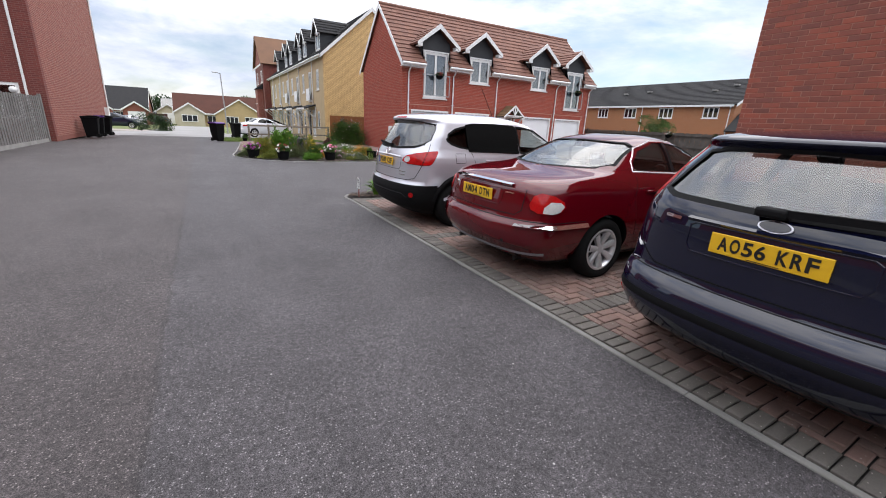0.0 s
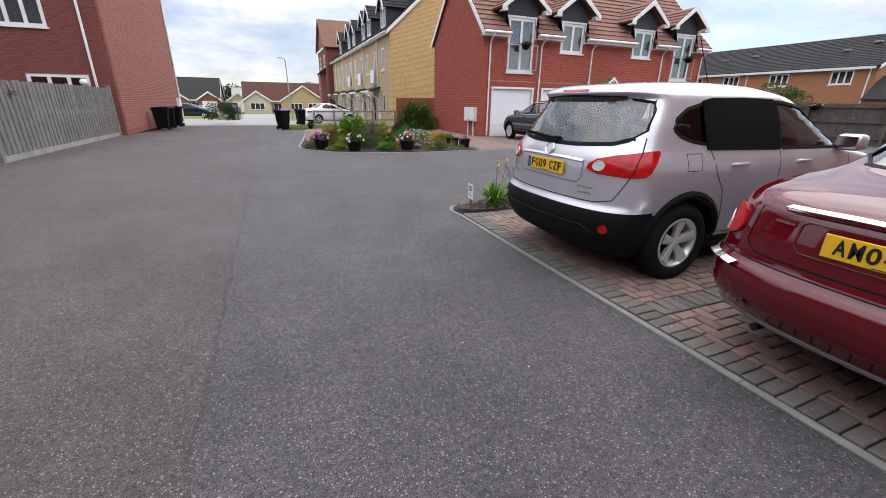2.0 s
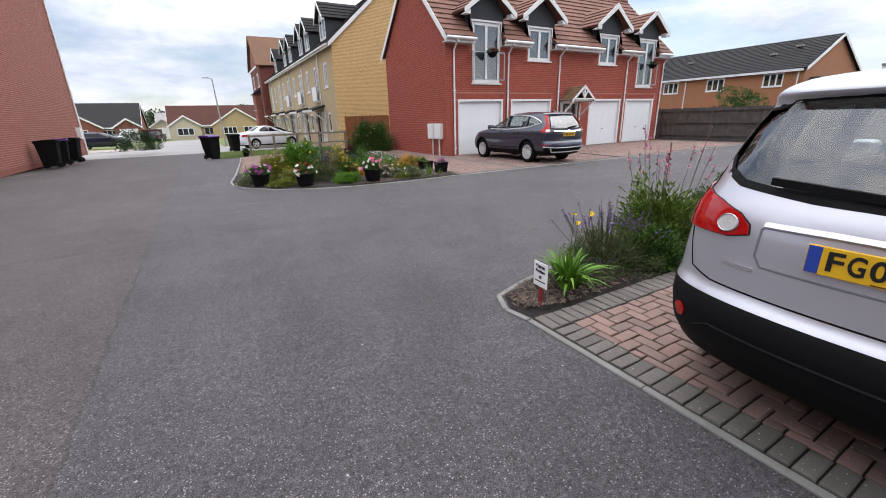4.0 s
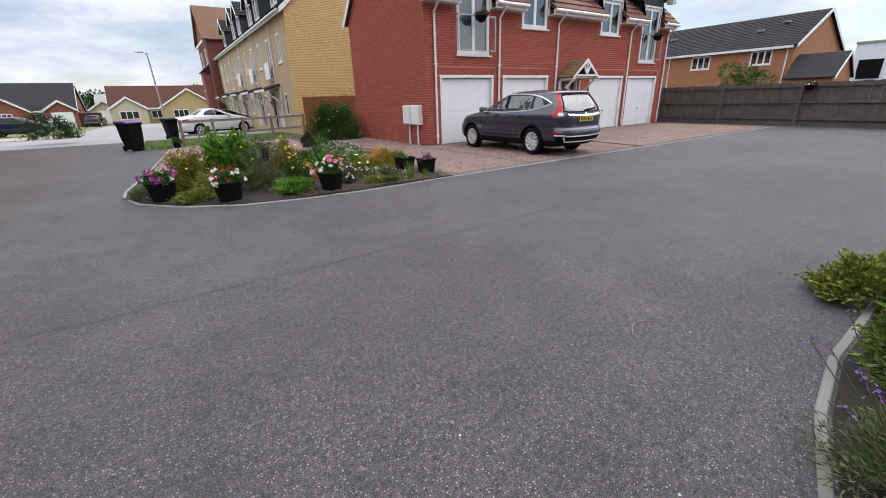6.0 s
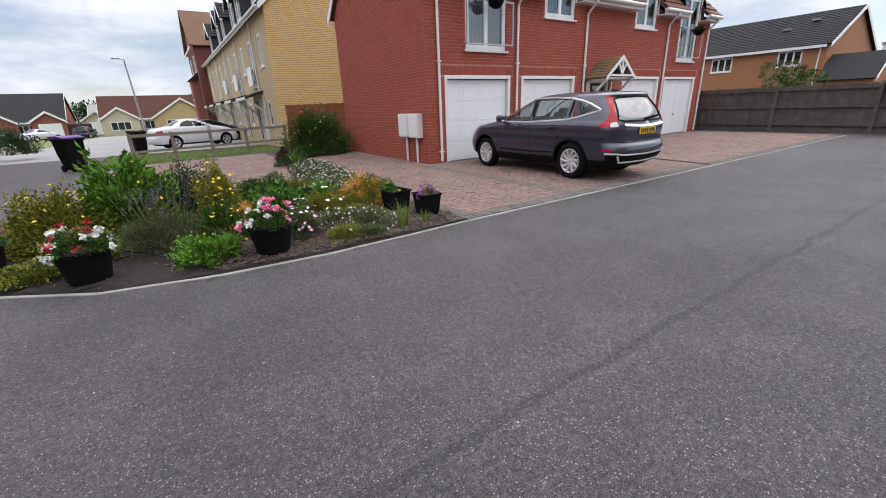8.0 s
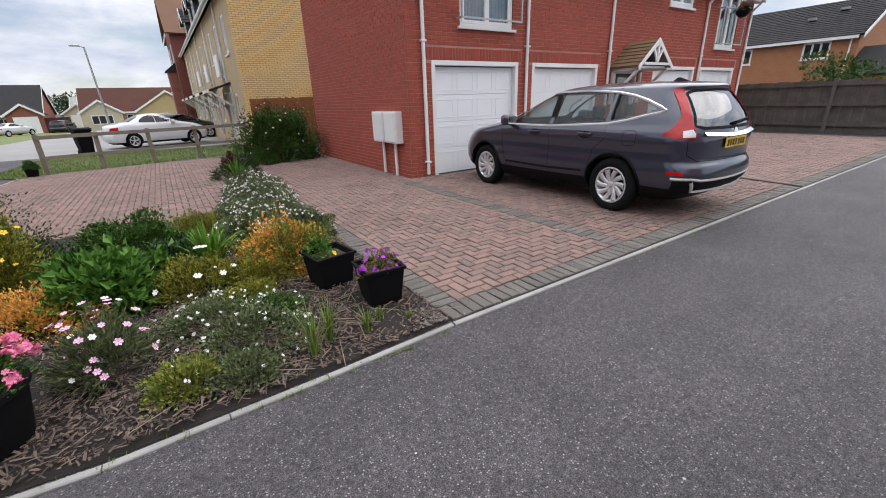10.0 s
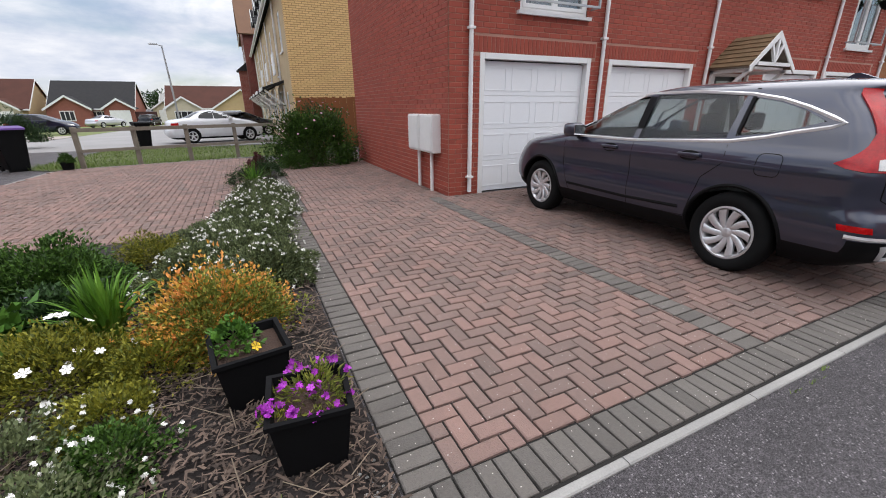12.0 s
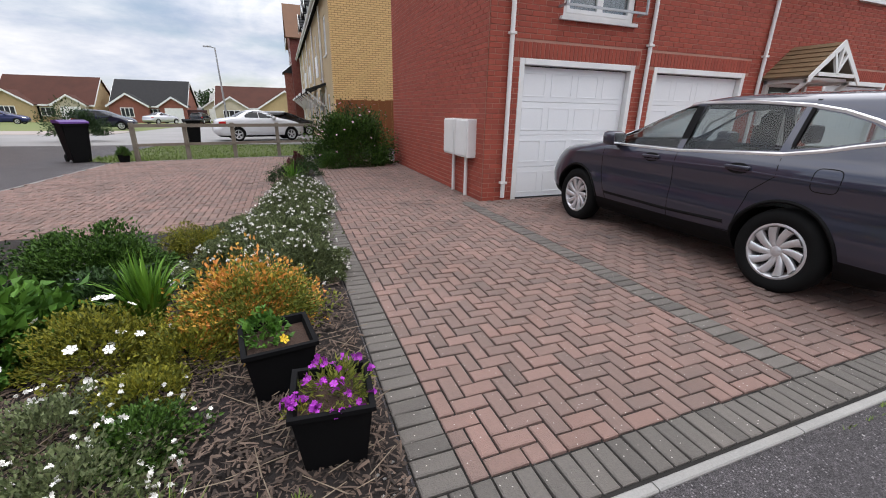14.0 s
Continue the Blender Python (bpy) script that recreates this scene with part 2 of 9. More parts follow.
ASPHALT = asphalt_material()
CONCRETE_DARK = material("grey_concrete", (0.21, 0.205, 0.19), (0.14, 0.135, 0.125), 0.9, 3.0, 120.0, 0.4, 150.0, stain=0.6, stain_scale=2.0)
CONCRETE = material("concrete", (0.33, 0.32, 0.30), (0.21, 0.205, 0.195), 0.9, 3.0, 120.0, 0.4, 150.0, stain=0.6, stain_scale=2.0)
ROAD_PALE = material("pale_road", (0.29, 0.28, 0.275), (0.22, 0.215, 0.21), 0.9, 0.4, 60.0, 0.2)
GRASS_FAR = material("far_grass", (0.10, 0.15, 0.035), (0.17, 0.17, 0.06), 0.95, 0.8, 30.0)
BRICK_RED = material("red_brick", (0.39, 0.076, 0.045), (0.235, 0.047, 0.031), 0.88, 5.0, 90.0, 0.35, 160.0, island=0.5)
BRICK_RED_PIECE = material("red_brick_piece", (0.39, 0.076, 0.045), (0.235, 0.047, 0.031), 0.88, 5.0, 90.0, 0.35, 160.0, piece=0.5)
BRICK_MIXED = material("mixed_red_brick", (0.34, 0.085, 0.05), (0.14, 0.055, 0.045), 0.88, 5.0, 90.0, 0.35, 160.0, island=0.6)
MORTAR = material("mortar", (0.46, 0.25, 0.19), (0.34, 0.18, 0.135), 0.95, 4.0, 200.0, 0.3, 200.0)
# one red brick in two tones: x painted paler as sunlit, y darker as shaded
RED_LIT_X = brick_material("red_brickwork_lit_x", (0.25, 0.066, 0.047), (0.175, 0.045, 0.034), (0.34, 0.20, 0.16), "x")
RED_SHADED_Y = brick_material("red_brickwork_shaded_y", (0.18, 0.04, 0.030), (0.13, 0.03, 0.024), (0.19, 0.09, 0.075), "y")
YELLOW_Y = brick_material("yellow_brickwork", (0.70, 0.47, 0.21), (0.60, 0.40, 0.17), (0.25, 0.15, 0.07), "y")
ORANGE_X = brick_material("orange_brickwork_x", (0.38, 0.155, 0.065), (0.31, 0.12, 0.05), (0.34, 0.20, 0.12), "x")
ORANGE_Y = brick_material("orange_brickwork_y", (0.38, 0.155, 0.065), (0.31, 0.12, 0.05), (0.34, 0.20, 0.12), "y")
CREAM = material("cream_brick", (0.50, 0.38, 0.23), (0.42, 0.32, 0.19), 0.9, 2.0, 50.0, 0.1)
TILE_BROWN = material("brown_roof_tile", (0.20, 0.092, 0.062), (0.12, 0.055, 0.042), 0.85, 3.0, 40.0, 0.3, 90.0, island=0.45)
TILE_GREY = material("grey_roof_tile", (0.034, 0.033, 0.033), (0.018, 0.018, 0.020), 0.85, 3.0, 40.0, 0.3, 90.0, island=0.45, spec=0.2)
TILE_RED = material("red_brown_roof", (0.085, 0.034, 0.024), (0.06, 0.026, 0.02), 0.88, 0.8, 30.0, 0.3, 30.0, spec=0.2)
WHITE = material("white_upvc", (0.80, 0.80, 0.79), (0.74, 0.74, 0.72), 0.35, 2.0, 30.0, stain=0.25, stain_scale=3.0)
WHITE_DOOR = material("white_garage_door", (0.80, 0.81, 0.82), (0.76, 0.77, 0.78), 0.4, 1.5, 30.0, 0.06, 300.0)
SLATE_CLAD = material("dark_grey_cladding", (0.030, 0.032, 0.036), (0.022, 0.023, 0.026), 0.6, 3.0, 40.0, 0.1)
WOOD_GREY = material("weathered_fence_wood", (0.27, 0.262, 0.25), (0.12, 0.115, 0.11), 0.9, 4.0, 60.0, 0.5, 60.0, island=0.4, stain=0.5, stain_scale=1.5)
WOOD_DARK = material("dark_fence_wood", (0.17, 0.152, 0.134), (0.050, 0.044, 0.038), 0.9, 4.0, 60.0, 0.5, 60.0, island=0.4, stain=0.5, stain_scale=1.2)
WOOD_ORANGE = material("orange_fence_wood", (0.24, 0.085, 0.02), (0.17, 0.058, 0.016), 0.8, 4.0, 60.0, 0.3, 60.0, island=0.4)
WOOD_POST = material("grey_post_wood", (0.24, 0.21, 0.165), (0.15, 0.13, 0.10), 0.9, 5.0, 80.0, 0.4, 80.0)
BLACK_PLASTIC = material("black_plastic", (0.0055, 0.0055, 0.006), (0.0035, 0.0035, 0.004), 0.75, 6.0, 90.0, 0.1, 200.0, spec=0.12)
PURPLE = material("purple_plastic", (0.10, 0.03, 0.22), (0.08, 0.025, 0.18), 0.45)
STEEL = material("galvanised_steel", (0.45, 0.46, 0.47), (0.38, 0.39, 0.40), 0.45, 3.0, 60.0, metal=0.6)
# near-black colour that stands for the shade of unlit rooms
ROOM_SHADE = material("room_shade", (0.03, 0.03, 0.03), (0.02, 0.02, 0.02), 0.9)
CURTAIN = material("pale_curtain", (0.55, 0.56, 0.57), (0.42, 0.43, 0.45), 0.9, 8.0, 40.0)
GLASS = glass_material("window_glass", (0.75, 0.82, 0.86), 0.8, ior=2.3)
PAVER_RED = material("red_block_paver", (0.272, 0.164, 0.136), (0.125, 0.098, 0.086), 0.88, 2.2, 90.0, 0.7, 160.0, island=0.5, stain=0.55, stain_scale=0.8, fleck=46.0)
PAVER_GREY = material("grey_block_paver", (0.165, 0.147, 0.130), (0.074, 0.067, 0.060), 0.88, 2.2, 90.0, 0.7, 160.0, island=0.45, stain=0.4, stain_scale=0.8, fleck=46.0)
PAVER_RED_PIECE = material("red_block_paver_piece", (0.272, 0.164, 0.136), (0.125, 0.098, 0.086), 0.88, 2.2, 90.0, 0.7, 160.0, piece=0.5, stain=0.55, stain_scale=0.8, fleck=46.0)
PAVER_GREY_PIECE = material("grey_block_paver_piece", (0.165, 0.147, 0.130), (0.074, 0.067, 0.060), 0.88, 2.2, 90.0, 0.7, 160.0, piece=0.45, stain=0.4, stain_scale=0.8, fleck=46.0)
JOINT = material("joint_sand", (0.016, 0.014, 0.012), (0.008, 0.007, 0.006), 0.95, 6.0, 150.0, 0.3)


# ---- builders ----
def part(name, bm, mat, parent=None, label="", smooth=0.0):
    """One mesh object from a bmesh (or from vertices and faces), under a thing, a part, or on its own."""
    me = bpy.data.meshes.new(name)
    if isinstance(bm, tuple):
        me.from_pydata(*[bm[0], [], bm[1]])
    else:
        bmesh.ops.recalc_face_normals(bm, faces=bm.faces)
        bm.to_mesh(me)
        bm.free()
    for one in mat if isinstance(mat, (list, tuple)) else (mat,):
        me.materials.append(one)
    if smooth:
        me.polygons.foreach_set("use_smooth", [True] * len(me.polygons))
        me.set_sharp_from_angle(angle=radians(smooth))
    ob = new(name, me)
    if parent:
        ob.parent = parent
    if label:
        tagged(ob, label)
    return ob


def thing(name, label, category, at=(0, 0, 0), turn=0.0, group="", kind=""):
    ob = new(name)
    ob.empty_display_size = 0.1
    ob.matrix_world = pose(*at, 0, 0, turn)
    return tagged(ob, label, category, group, kind)


def box(bm, x0, x1, y0, y1, z0, z1, bevel=0.0):
    m = Matrix.LocRotScale(((x0 + x1) / 2, (y0 + y1) / 2, (z0 + z1) / 2), None, (abs(x1 - x0), abs(y1 - y0), abs(z1 - z0)))
    made = bmesh.ops.create_cube(bm, size=1.0, matrix=m)
    if bevel:
        edges = list({e for v in made["verts"] for e in v.link_edges})
        bmesh.ops.bevel(bm, geom=edges, offset=bevel, segments=2, profile=0.5, affect="EDGES")
    return bm


def boxes(*specs, bevel=0.0):
    bm = bmesh.new()
    for s in specs:
        box(bm, *s, bevel=bevel)
    return bm


def prism(bm, outline, axis, a, b):
    """A flat outline pushed along an axis from a to b. Outline: (y, z) for x, (x, z) for y, (x, y) for z."""
    def place(p, d):
        return {"x": (d, p[0], p[1]), "y": (p[0], d, p[1]), "z": (p[0], p[1], d)}[axis]
    lo, hi = [bm.verts.new(place(p, a)) for p in outline], [bm.verts.new(place(p, b)) for p in outline]
    bm.faces.new(lo), bm.faces.new(hi)
    for i in range(len(outline)):
        j = (i + 1) % len(outline)
        bm.faces.new((lo[i], lo[j], hi[j], hi[i]))
    return bm


def cylinder(bm, a, b, r, r2=None, seg=12):
    a, b = Vector(a), Vector(b)
    m = Matrix.Translation((a + b) / 2) @ (b - a).to_track_quat("Z", "Y").to_matrix().to_4x4()
    bmesh.ops.create_cone(bm, cap_ends=True, segments=seg, radius1=r, radius2=r if r2 is None else r2, depth=(b - a).length, matrix=m)
    return bm


def bar(bm, a, b, w, h):
    """A square-edged bar between two points."""
    a, b = Vector(a), Vector(b)
    m = Matrix.Translation((a + b) / 2) @ (b - a).to_track_quat("Z", "Y").to_matrix().to_4x4() @ Matrix.Diagonal((w, h, (b - a).length, 1))
    bmesh.ops.create_cube(bm, size=1.0, matrix=m)
    return bm


def holed_wall(bm, axis, face, back, u0, u1, z0, z1, holes):
    """A wall slab between two planes along an axis, with rectangular holes (u0, u1, z0, z1) right through it."""
    us = sorted({u0, u1, *[v for h in holes for v in h[:2]]})
    zs = sorted({z0, z1, *[v for h in holes for v in h[2:4]]})
    for i in range(len(us) - 1):
        for k in range(len(zs) - 1):
            u, z = (us[i] + us[i + 1]) / 2, (zs[k] + zs[k + 1]) / 2
            if any(h[0] < u < h[1] and h[2] < z < h[3] for h in holes):
                continue
            if axis == "y":
                box(bm, us[i], us[i + 1], min(face, back), max(face, back), zs[k], zs[k + 1])
            else:
                box(bm, min(face, back), max(face, back), us[i], us[i + 1], zs[k], zs[k + 1])
    bmesh.ops.remove_doubles(bm, verts=bm.verts, dist=1e-4)
    seen = {}
    for f in bm.faces:
        seen.setdefault(tuple(round(c, 3) for c in f.calc_center_median()), []).append(f)
    bmesh.ops.delete(bm, geom=[f for fs in seen.values() if len(fs) > 1 for f in fs], context="FACES")
    return bm


def bricks(axis, face, sign, u0, u1, z0, z1, holes=(), top=None, length=0.215, height=0.065, joint=0.010, proud=0.006, depth=0.02, keep=None):
    """Stretcher bond on a wall's face, as loose bricks: lists of vertices and faces, brick after brick."""
    out, row, z, rng = [], 0, z0, random.Random(7)
    while z + height <= z1 + 1e-6:
        u = u0 - (row % 2) * (length + joint) / 2
        while u < u1 - 0.01:
            spans = [(max(u, u0), min(u + length, u1))]
            if top:
                reach = top(z + height)
                spans = [(max(a, reach[0]), min(b, reach[1])) for a, b in spans]
            for h in holes:
                if z + height > h[2] + 0.004 and z < h[3] - 0.004:
                    cut = []
                    for a, b in spans:
                        if b <= h[0] or a >= h[1]:
                            cut.append((a, b))
                        else:
                            cut += [(a, h[0])] if a < h[0] else []
                            cut += [(h[1], b)] if b > h[1] else []
                    spans = cut
            for a, b in spans:
                if b - a > 0.03:
                    p = face + sign * (proud + rng.uniform(-0.0015, 0.0015))
                    out.append((a, b, z, z + height, p))
            u += length + joint
        z, row = z + height + joint, row + 1
    return out


def brick_mesh(items, axis, sign, depth=0.02):
    vs, fs = [], []
    for a, b, z0, z1, p in items:
        n, e = len(vs), 0.003
        q = p - sign * depth
        ring = [(a, z0), (b, z0), (b, z1), (a, z1)]
        inner = [(a + e, z0 + e), (b - e, z0 + e), (b - e, z1 - e), (a + e, z1 - e)]
        for plane, pts in ((q, ring), (p - sign * e, ring), (p, inner)):
            vs += [(plane, u, z) if axis == "x" else (u, plane, z) for u, z in pts]
        for r in (0, 4):
            for i in range(4):
                j = (i + 1) % 4
                fs.append((n + r + i, n + r + j, n + r + 4 + j, n + r + 4 + i))
        fs.append((n + 8, n + 9, n + 10, n + 11))
        if (axis == "y") == (sign > 0):
            for k in range(len(fs) - 9, len(fs)):
                fs[k] = fs[k][::-1]
    return vs, fs


def tiled_slope(a, b, c, d, course=0.30, width=0.30, thick=0.028):
    """Roof tiles in lapped courses on the quad a, b (eave) to d, c (ridge); the side c-d may be shorter."""
    a, b, c, d = (Vector(p) for p in (a, b, c, d))
    rows = max(1, round(((d - a).length + (c - b).length) / 2 / course))
    normal = (b - a).cross(d - a).normalized()
    vs, fs = [], []
    for r in range(rows):
        f0, f1 = r / rows, min(1.0, (r + 1.12) / rows)
        l0, r0, l1, r1 = a.lerp(d, f0), b.lerp(c, f0), a.lerp(d, f1), b.lerp(c, f1)
        n = max(1, round((r0 - l0).length / width))
        for i in range(n):
            off = 0.5 * (r % 2) / n
            s0, s1 = max(0.0, i / n - off + 0.002 / n), min(1.0, (i + 1) / n - off - 0.012 / n)
            if s1 - s0 < 0.1 / n:
                continue
            p = [l0.lerp(r0, s0), l0.lerp(r0, s1), l1.lerp(r1, s1), l1.lerp(r1, s0)]
            k = len(vs)
            vs += [tuple(p[0] + normal * thick * 0.25), tuple(p[1] + normal * thick * 0.25), tuple(p[0] + normal * thick * 1.6), tuple(p[1] + normal * thick * 1.6), tuple(p[2] + normal * 0.006), tuple(p[3] + normal * 0.006)]
            fs += [(k, k + 1, k + 3, k + 2), (k + 2, k + 3, k + 4, k + 5), (k, k + 2, k + 5), (k + 1, k + 4, k + 3)]
        if 1 - (n - 0.5) / n > 0.3 / n and r % 2:
            s0, s1 = (n - 0.5) / n + 0.002, 1.0
            p = [l0.lerp(r0, s0), l0.lerp(r0, s1), l1.lerp(r1, s1), l1.lerp(r1, s0)]
            k = len(vs)
            vs += [tuple(p[0] + normal * thick * 0.25), tuple(p[1] + normal * thick * 0.25), tuple(p[0] + normal * thick * 1.6), tuple(p[1] + normal * thick * 1.6), tuple(p[2] + normal * 0.006), tuple(p[3] + normal * 0.006)]
            fs += [(k, k + 1, k + 3, k + 2), (k + 2, k + 3, k + 4, k + 5), (k, k + 2, k + 5), (k + 1, k + 4, k + 3)]
    return vs, fs


def slab(bm, pts, thick):
    """A flat panel of any outline with thickness, the points on its upper side."""
    pts = [Vector(p) for p in pts]
    n = (pts[1] - pts[0]).cross(pts[2] - pts[0]).normalized()
    n = n if n.z >= 0 else -n
    hi, lo = [bm.verts.new(p) for p in pts], [bm.verts.new(p - n * thick) for p in pts]
    bm.faces.new(hi), bm.faces.new(lo)
    for i in range(len(pts)):
        j = (i + 1) % len(pts)
        bm.faces.new((hi[i], hi[j], lo[j], lo[i]))
    return bm


def window(parent, axis, face, out, u0, u1, z0, z1, lights=2, sill=True, glass=None, depth=0.07, bar_w=0.055, transom=None, curtain=False):
    """A plastic-framed window in an opening: frame, panes, sill. out: +1 or -1, the way that it faces."""
    def b(bm, ua, ub, da, db, za, zb):
        p, q = face - out * da, face - out * db
        lo, hi = min(p, q), max(p, q)
        box(bm, lo, hi, ua, ub, za, zb) if axis == "x" else box(bm, ua, ub, lo, hi, za, zb)
    w = part("window", (lambda bm: (b(bm, u0, u1, 0.02, 0.02 + depth, z0, z0 + 0.06), b(bm, u0, u1, 0.02, 0.02 + depth, z1 - 0.06, z1), b(bm, u0, u0 + 0.06, 0.02, 0.02 + depth, z0 + 0.06, z1 - 0.06), b(bm, u1 - 0.06, u1, 0.02, 0.02 + depth, z0 + 0.06, z1 - 0.06), bm)[-1])(bmesh.new()), WHITE, parent)
    step = (u1 - u0 - 0.12) / lights
    for i in range(lights):
        a, c = u0 + 0.06 + i * step, u0 + 0.06 + (i + 1) * step
        bm = bmesh.new()
        b(bm, a, a + bar_w, 0.012, 0.075, z0 + 0.06, z1 - 0.06), b(bm, c - bar_w, c, 0.012, 0.075, z0 + 0.06, z1 - 0.06)
        b(bm, a + bar_w, c - bar_w, 0.012, 0.075, z0 + 0.06, z0 + 0.06 + bar_w), b(bm, a + bar_w, c - bar_w, 0.012, 0.075, z1 - 0.06 - bar_w, z1 - 0.06)
        if transom:
            b(bm, a + bar_w, c - bar_w, 0.02, 0.07, transom - 0.03, transom + 0.03)
        part("casement", bm, WHITE, w)
        bm = bmesh.new()
        b(bm, a + bar_w, c - bar_w, 0.045, 0.05, z0 + 0.06 + bar_w, z1 - 0.06 - bar_w)
        pane = part("pane", bm, glass or GLASS, w)
        pane.visible_shadow = False
        if curtain:
            bm = bmesh.new()
            n = 14
            for k in range(n):
                ua, ub = a + (c - a) * k / n, a + (c - a) * (k + 1) / n
                b(bm, ua, ub, 0.16 + 0.02 * (k % 2), 0.175 + 0.02 * (k % 2), z0 + 0.1, z1 - 0.06)
            part("curtain", bm, CURTAIN, w)
    if sill:
        bm = bmesh.new()
        b(bm, u0 - 0.06, u1 + 0.06, -0.06, 0.03, z0 - 0.05, z0 - 0.001)
        part("sill", bm, WHITE, w)
    return w

# ---- ground ----
def land(x, y):
    """The lie of the land: level here, falling gently away beyond the junction."""
    return float(np.interp(y, [24, 38, 55, 90], [0.0, -0.28, -0.5, -1.0]))


def sheet(outline_fn, xs, ys, lift):
    bm = bmesh.new()
    grid = {}
    for i, x in enumerate(xs):
        for j, y in enumerate(ys):
            X, Y = outline_fn(x, y)
            grid[i, j] = bm.verts.new((X, Y, land(X, Y) + lift))
    for i in range(len(xs) - 1):
        for j in range(len(ys) - 1):
            bm.faces.new((grid[i, j], grid[i + 1, j], grid[i + 1, j + 1], grid[i, j + 1]))
    return bm


steps = [-900, -300, -120, -60, -30, 0, 30, 60, 120, 300, 900]
tagged(part("ground", sheet(lambda x, y: (x, y), steps, [-900, -300, -100, -50, 0, 20, 24, 27, 30, 33] + [35 + 3 * k for k in range(19)] + [100, 130, 300, 900, 2500], 0.0), ASPHALT), "worn dark grey tarmac of a shared residential driveway", "ground", kind="structure")


def strip(name, x0, x1, y0, y1, lift, mat, label, category):
    ys = [y0 + (y1 - y0) * k / 16 for k in range(17)]
    return tagged(part(name, sheet(lambda x, y: (x, y), [x0, x1], ys, lift), mat), label, category, kind="structure")


strip("road", -60, 40, 35.2, 46, 0.006, ROAD_PALE, "pale grey concrete estate road across the junction", "road")
strip("road", -4.4, 2.0, 46, 88, 0.006, ROAD_PALE, "pale grey concrete side road leading past the bungalows", "road")
strip("lawn", -60, -4.4, 52, 88, 0.012, GRASS_FAR, "short dry lawn in front of the bungalows", "lawn")
strip("lawn", 2.0, 60, 46, 88, 0.012, GRASS_FAR, "short lawn beside the side road", "lawn")
strip("lawn", -300, 300, 88, 150, 0.012, GRASS_FAR, "distant grass behind the bungalows", "lawn")
strip("pavement", -60, -4.4, 46, 52, 0.03, material("pink_concrete", (0.36, 0.31, 0.28), (0.29, 0.25, 0.23), 0.9), "pinkish concrete forecourt beside the road", "pavement")


# ---- the red-brick flat over garages ----
HX0, HX1, HY0, HY1 = 8.82, 22.2, 19.69, 25.35
EAVE, RIDGE_Y, RIDGE_Z = 4.30, 22.52, 7.35
GARAGES = [(9.34, 11.55), (11.97, 14.25), (16.72, 18.98), (19.36, 21.62)]
WINDOWS = [(10.02, 11.36, 2.74, 4.90), (12.80, 14.06, 3.66, 4.88), (17.12, 18.36, 3.66, 4.88), (19.98, 21.26, 2.70, 4.86)]
house = thing("house", "red-brick two-storey house over four white garages with brown tiled roof", "house", (0, 0, 0))
holes = [(a, b, 0.0, 2.14) for a, b in GARAGES] + [(14.95, 15.95, 0.0, 2.0)] + [(a, b, z0, EAVE) for a, b, z0, z1 in WINDOWS]
wall = part("wall", holed_wall(bmesh.new(), "y", HY0, HY0 + 0.3, HX0, HX1, 0, EAVE, holes), MORTAR, house)
pent = [(HY0, 0), (HY1, 0), (HY1, EAVE), (RIDGE_Y, RIDGE_Z - 0.08), (HY0, EAVE)]
bm = bmesh.new()
prism(bm, [(HY0 + 0.3, 0), (HY1, 0), (HY1, EAVE), (RIDGE_Y, RIDGE_Z - 0.08), (HY0 + 0.3, EAVE + 0.3)], "x", HX0, HX0 + 0.3)
gable_wall = part("wall", bm, MORTAR, house)
bm = bmesh.new()
prism(bm, [(HY0 + 0.3, 0), (HY1, 0), (HY1, EAVE), (RIDGE_Y, RIDGE_Z - 0.08), (HY0 + 0.3, EAVE + 0.3)], "x", HX1 - 0.3, HX1)
part("wall", bm, RED_LIT_X, house)
part("wall", boxes((HX0 + 0.3, HX1 - 0.3, HY1 - 0.3, HY1, 0, EAVE)), RED_SHADED_Y, house)
part("floor", boxes((HX0 + 0.3, HX1 - 0.3, HY0 + 0.3, HY1 - 0.3, 2.3, 2.5)), ROOM_SHADE, house)
# added near-black sheet paints the rooms' darkness behind the windows
part("partition", boxes((HX0 + 0.3, HX1 - 0.3, HY0 + 1.6, HY0 + 1.7, 0.0, 5.4)), ROOM_SHADE, house)

# main roof: a board under lapped tiles, broken for the dormers only by what sits on it
OX0, OX1, OY = HX0 - 0.12, HX1 + 0.12, HY0 - 0.28
SL = (RIDGE_Z - EAVE) / (RIDGE_Y - OY)
BY = RIDGE_Y + (RIDGE_Y - OY)
bm = bmesh.new()
breaks = [OX0] + [v for a, b, z0, z1 in WINDOWS for v in (a - 0.02, b + 0.02)] + [OX1]
for k in range(0, len(breaks), 2):
    slab(bm, [(breaks[k], OY, EAVE), (breaks[k + 1], OY, EAVE), (breaks[k + 1], HY0 + 0.55, EAVE + SL * (HY0 + 0.55 - OY)), (breaks[k], HY0 + 0.55, EAVE + SL * (HY0 + 0.55 - OY))], 0.05)
slab(bm, [(OX0, HY0 + 0.55, EAVE + SL * (HY0 + 0.55 - OY)), (OX1, HY0 + 0.55, EAVE + SL * (HY0 + 0.55 - OY)), (OX1, RIDGE_Y, RIDGE_Z), (OX0, RIDGE_Y, RIDGE_Z)], 0.05)
slab(bm, [(OX0, BY, EAVE), (OX1, BY, EAVE), (OX1, RIDGE_Y, RIDGE_Z), (OX0, RIDGE_Y, RIDGE_Z)], 0.05)
roof = part("roof", bm, TILE_BROWN, house)
vs, fs = [], []


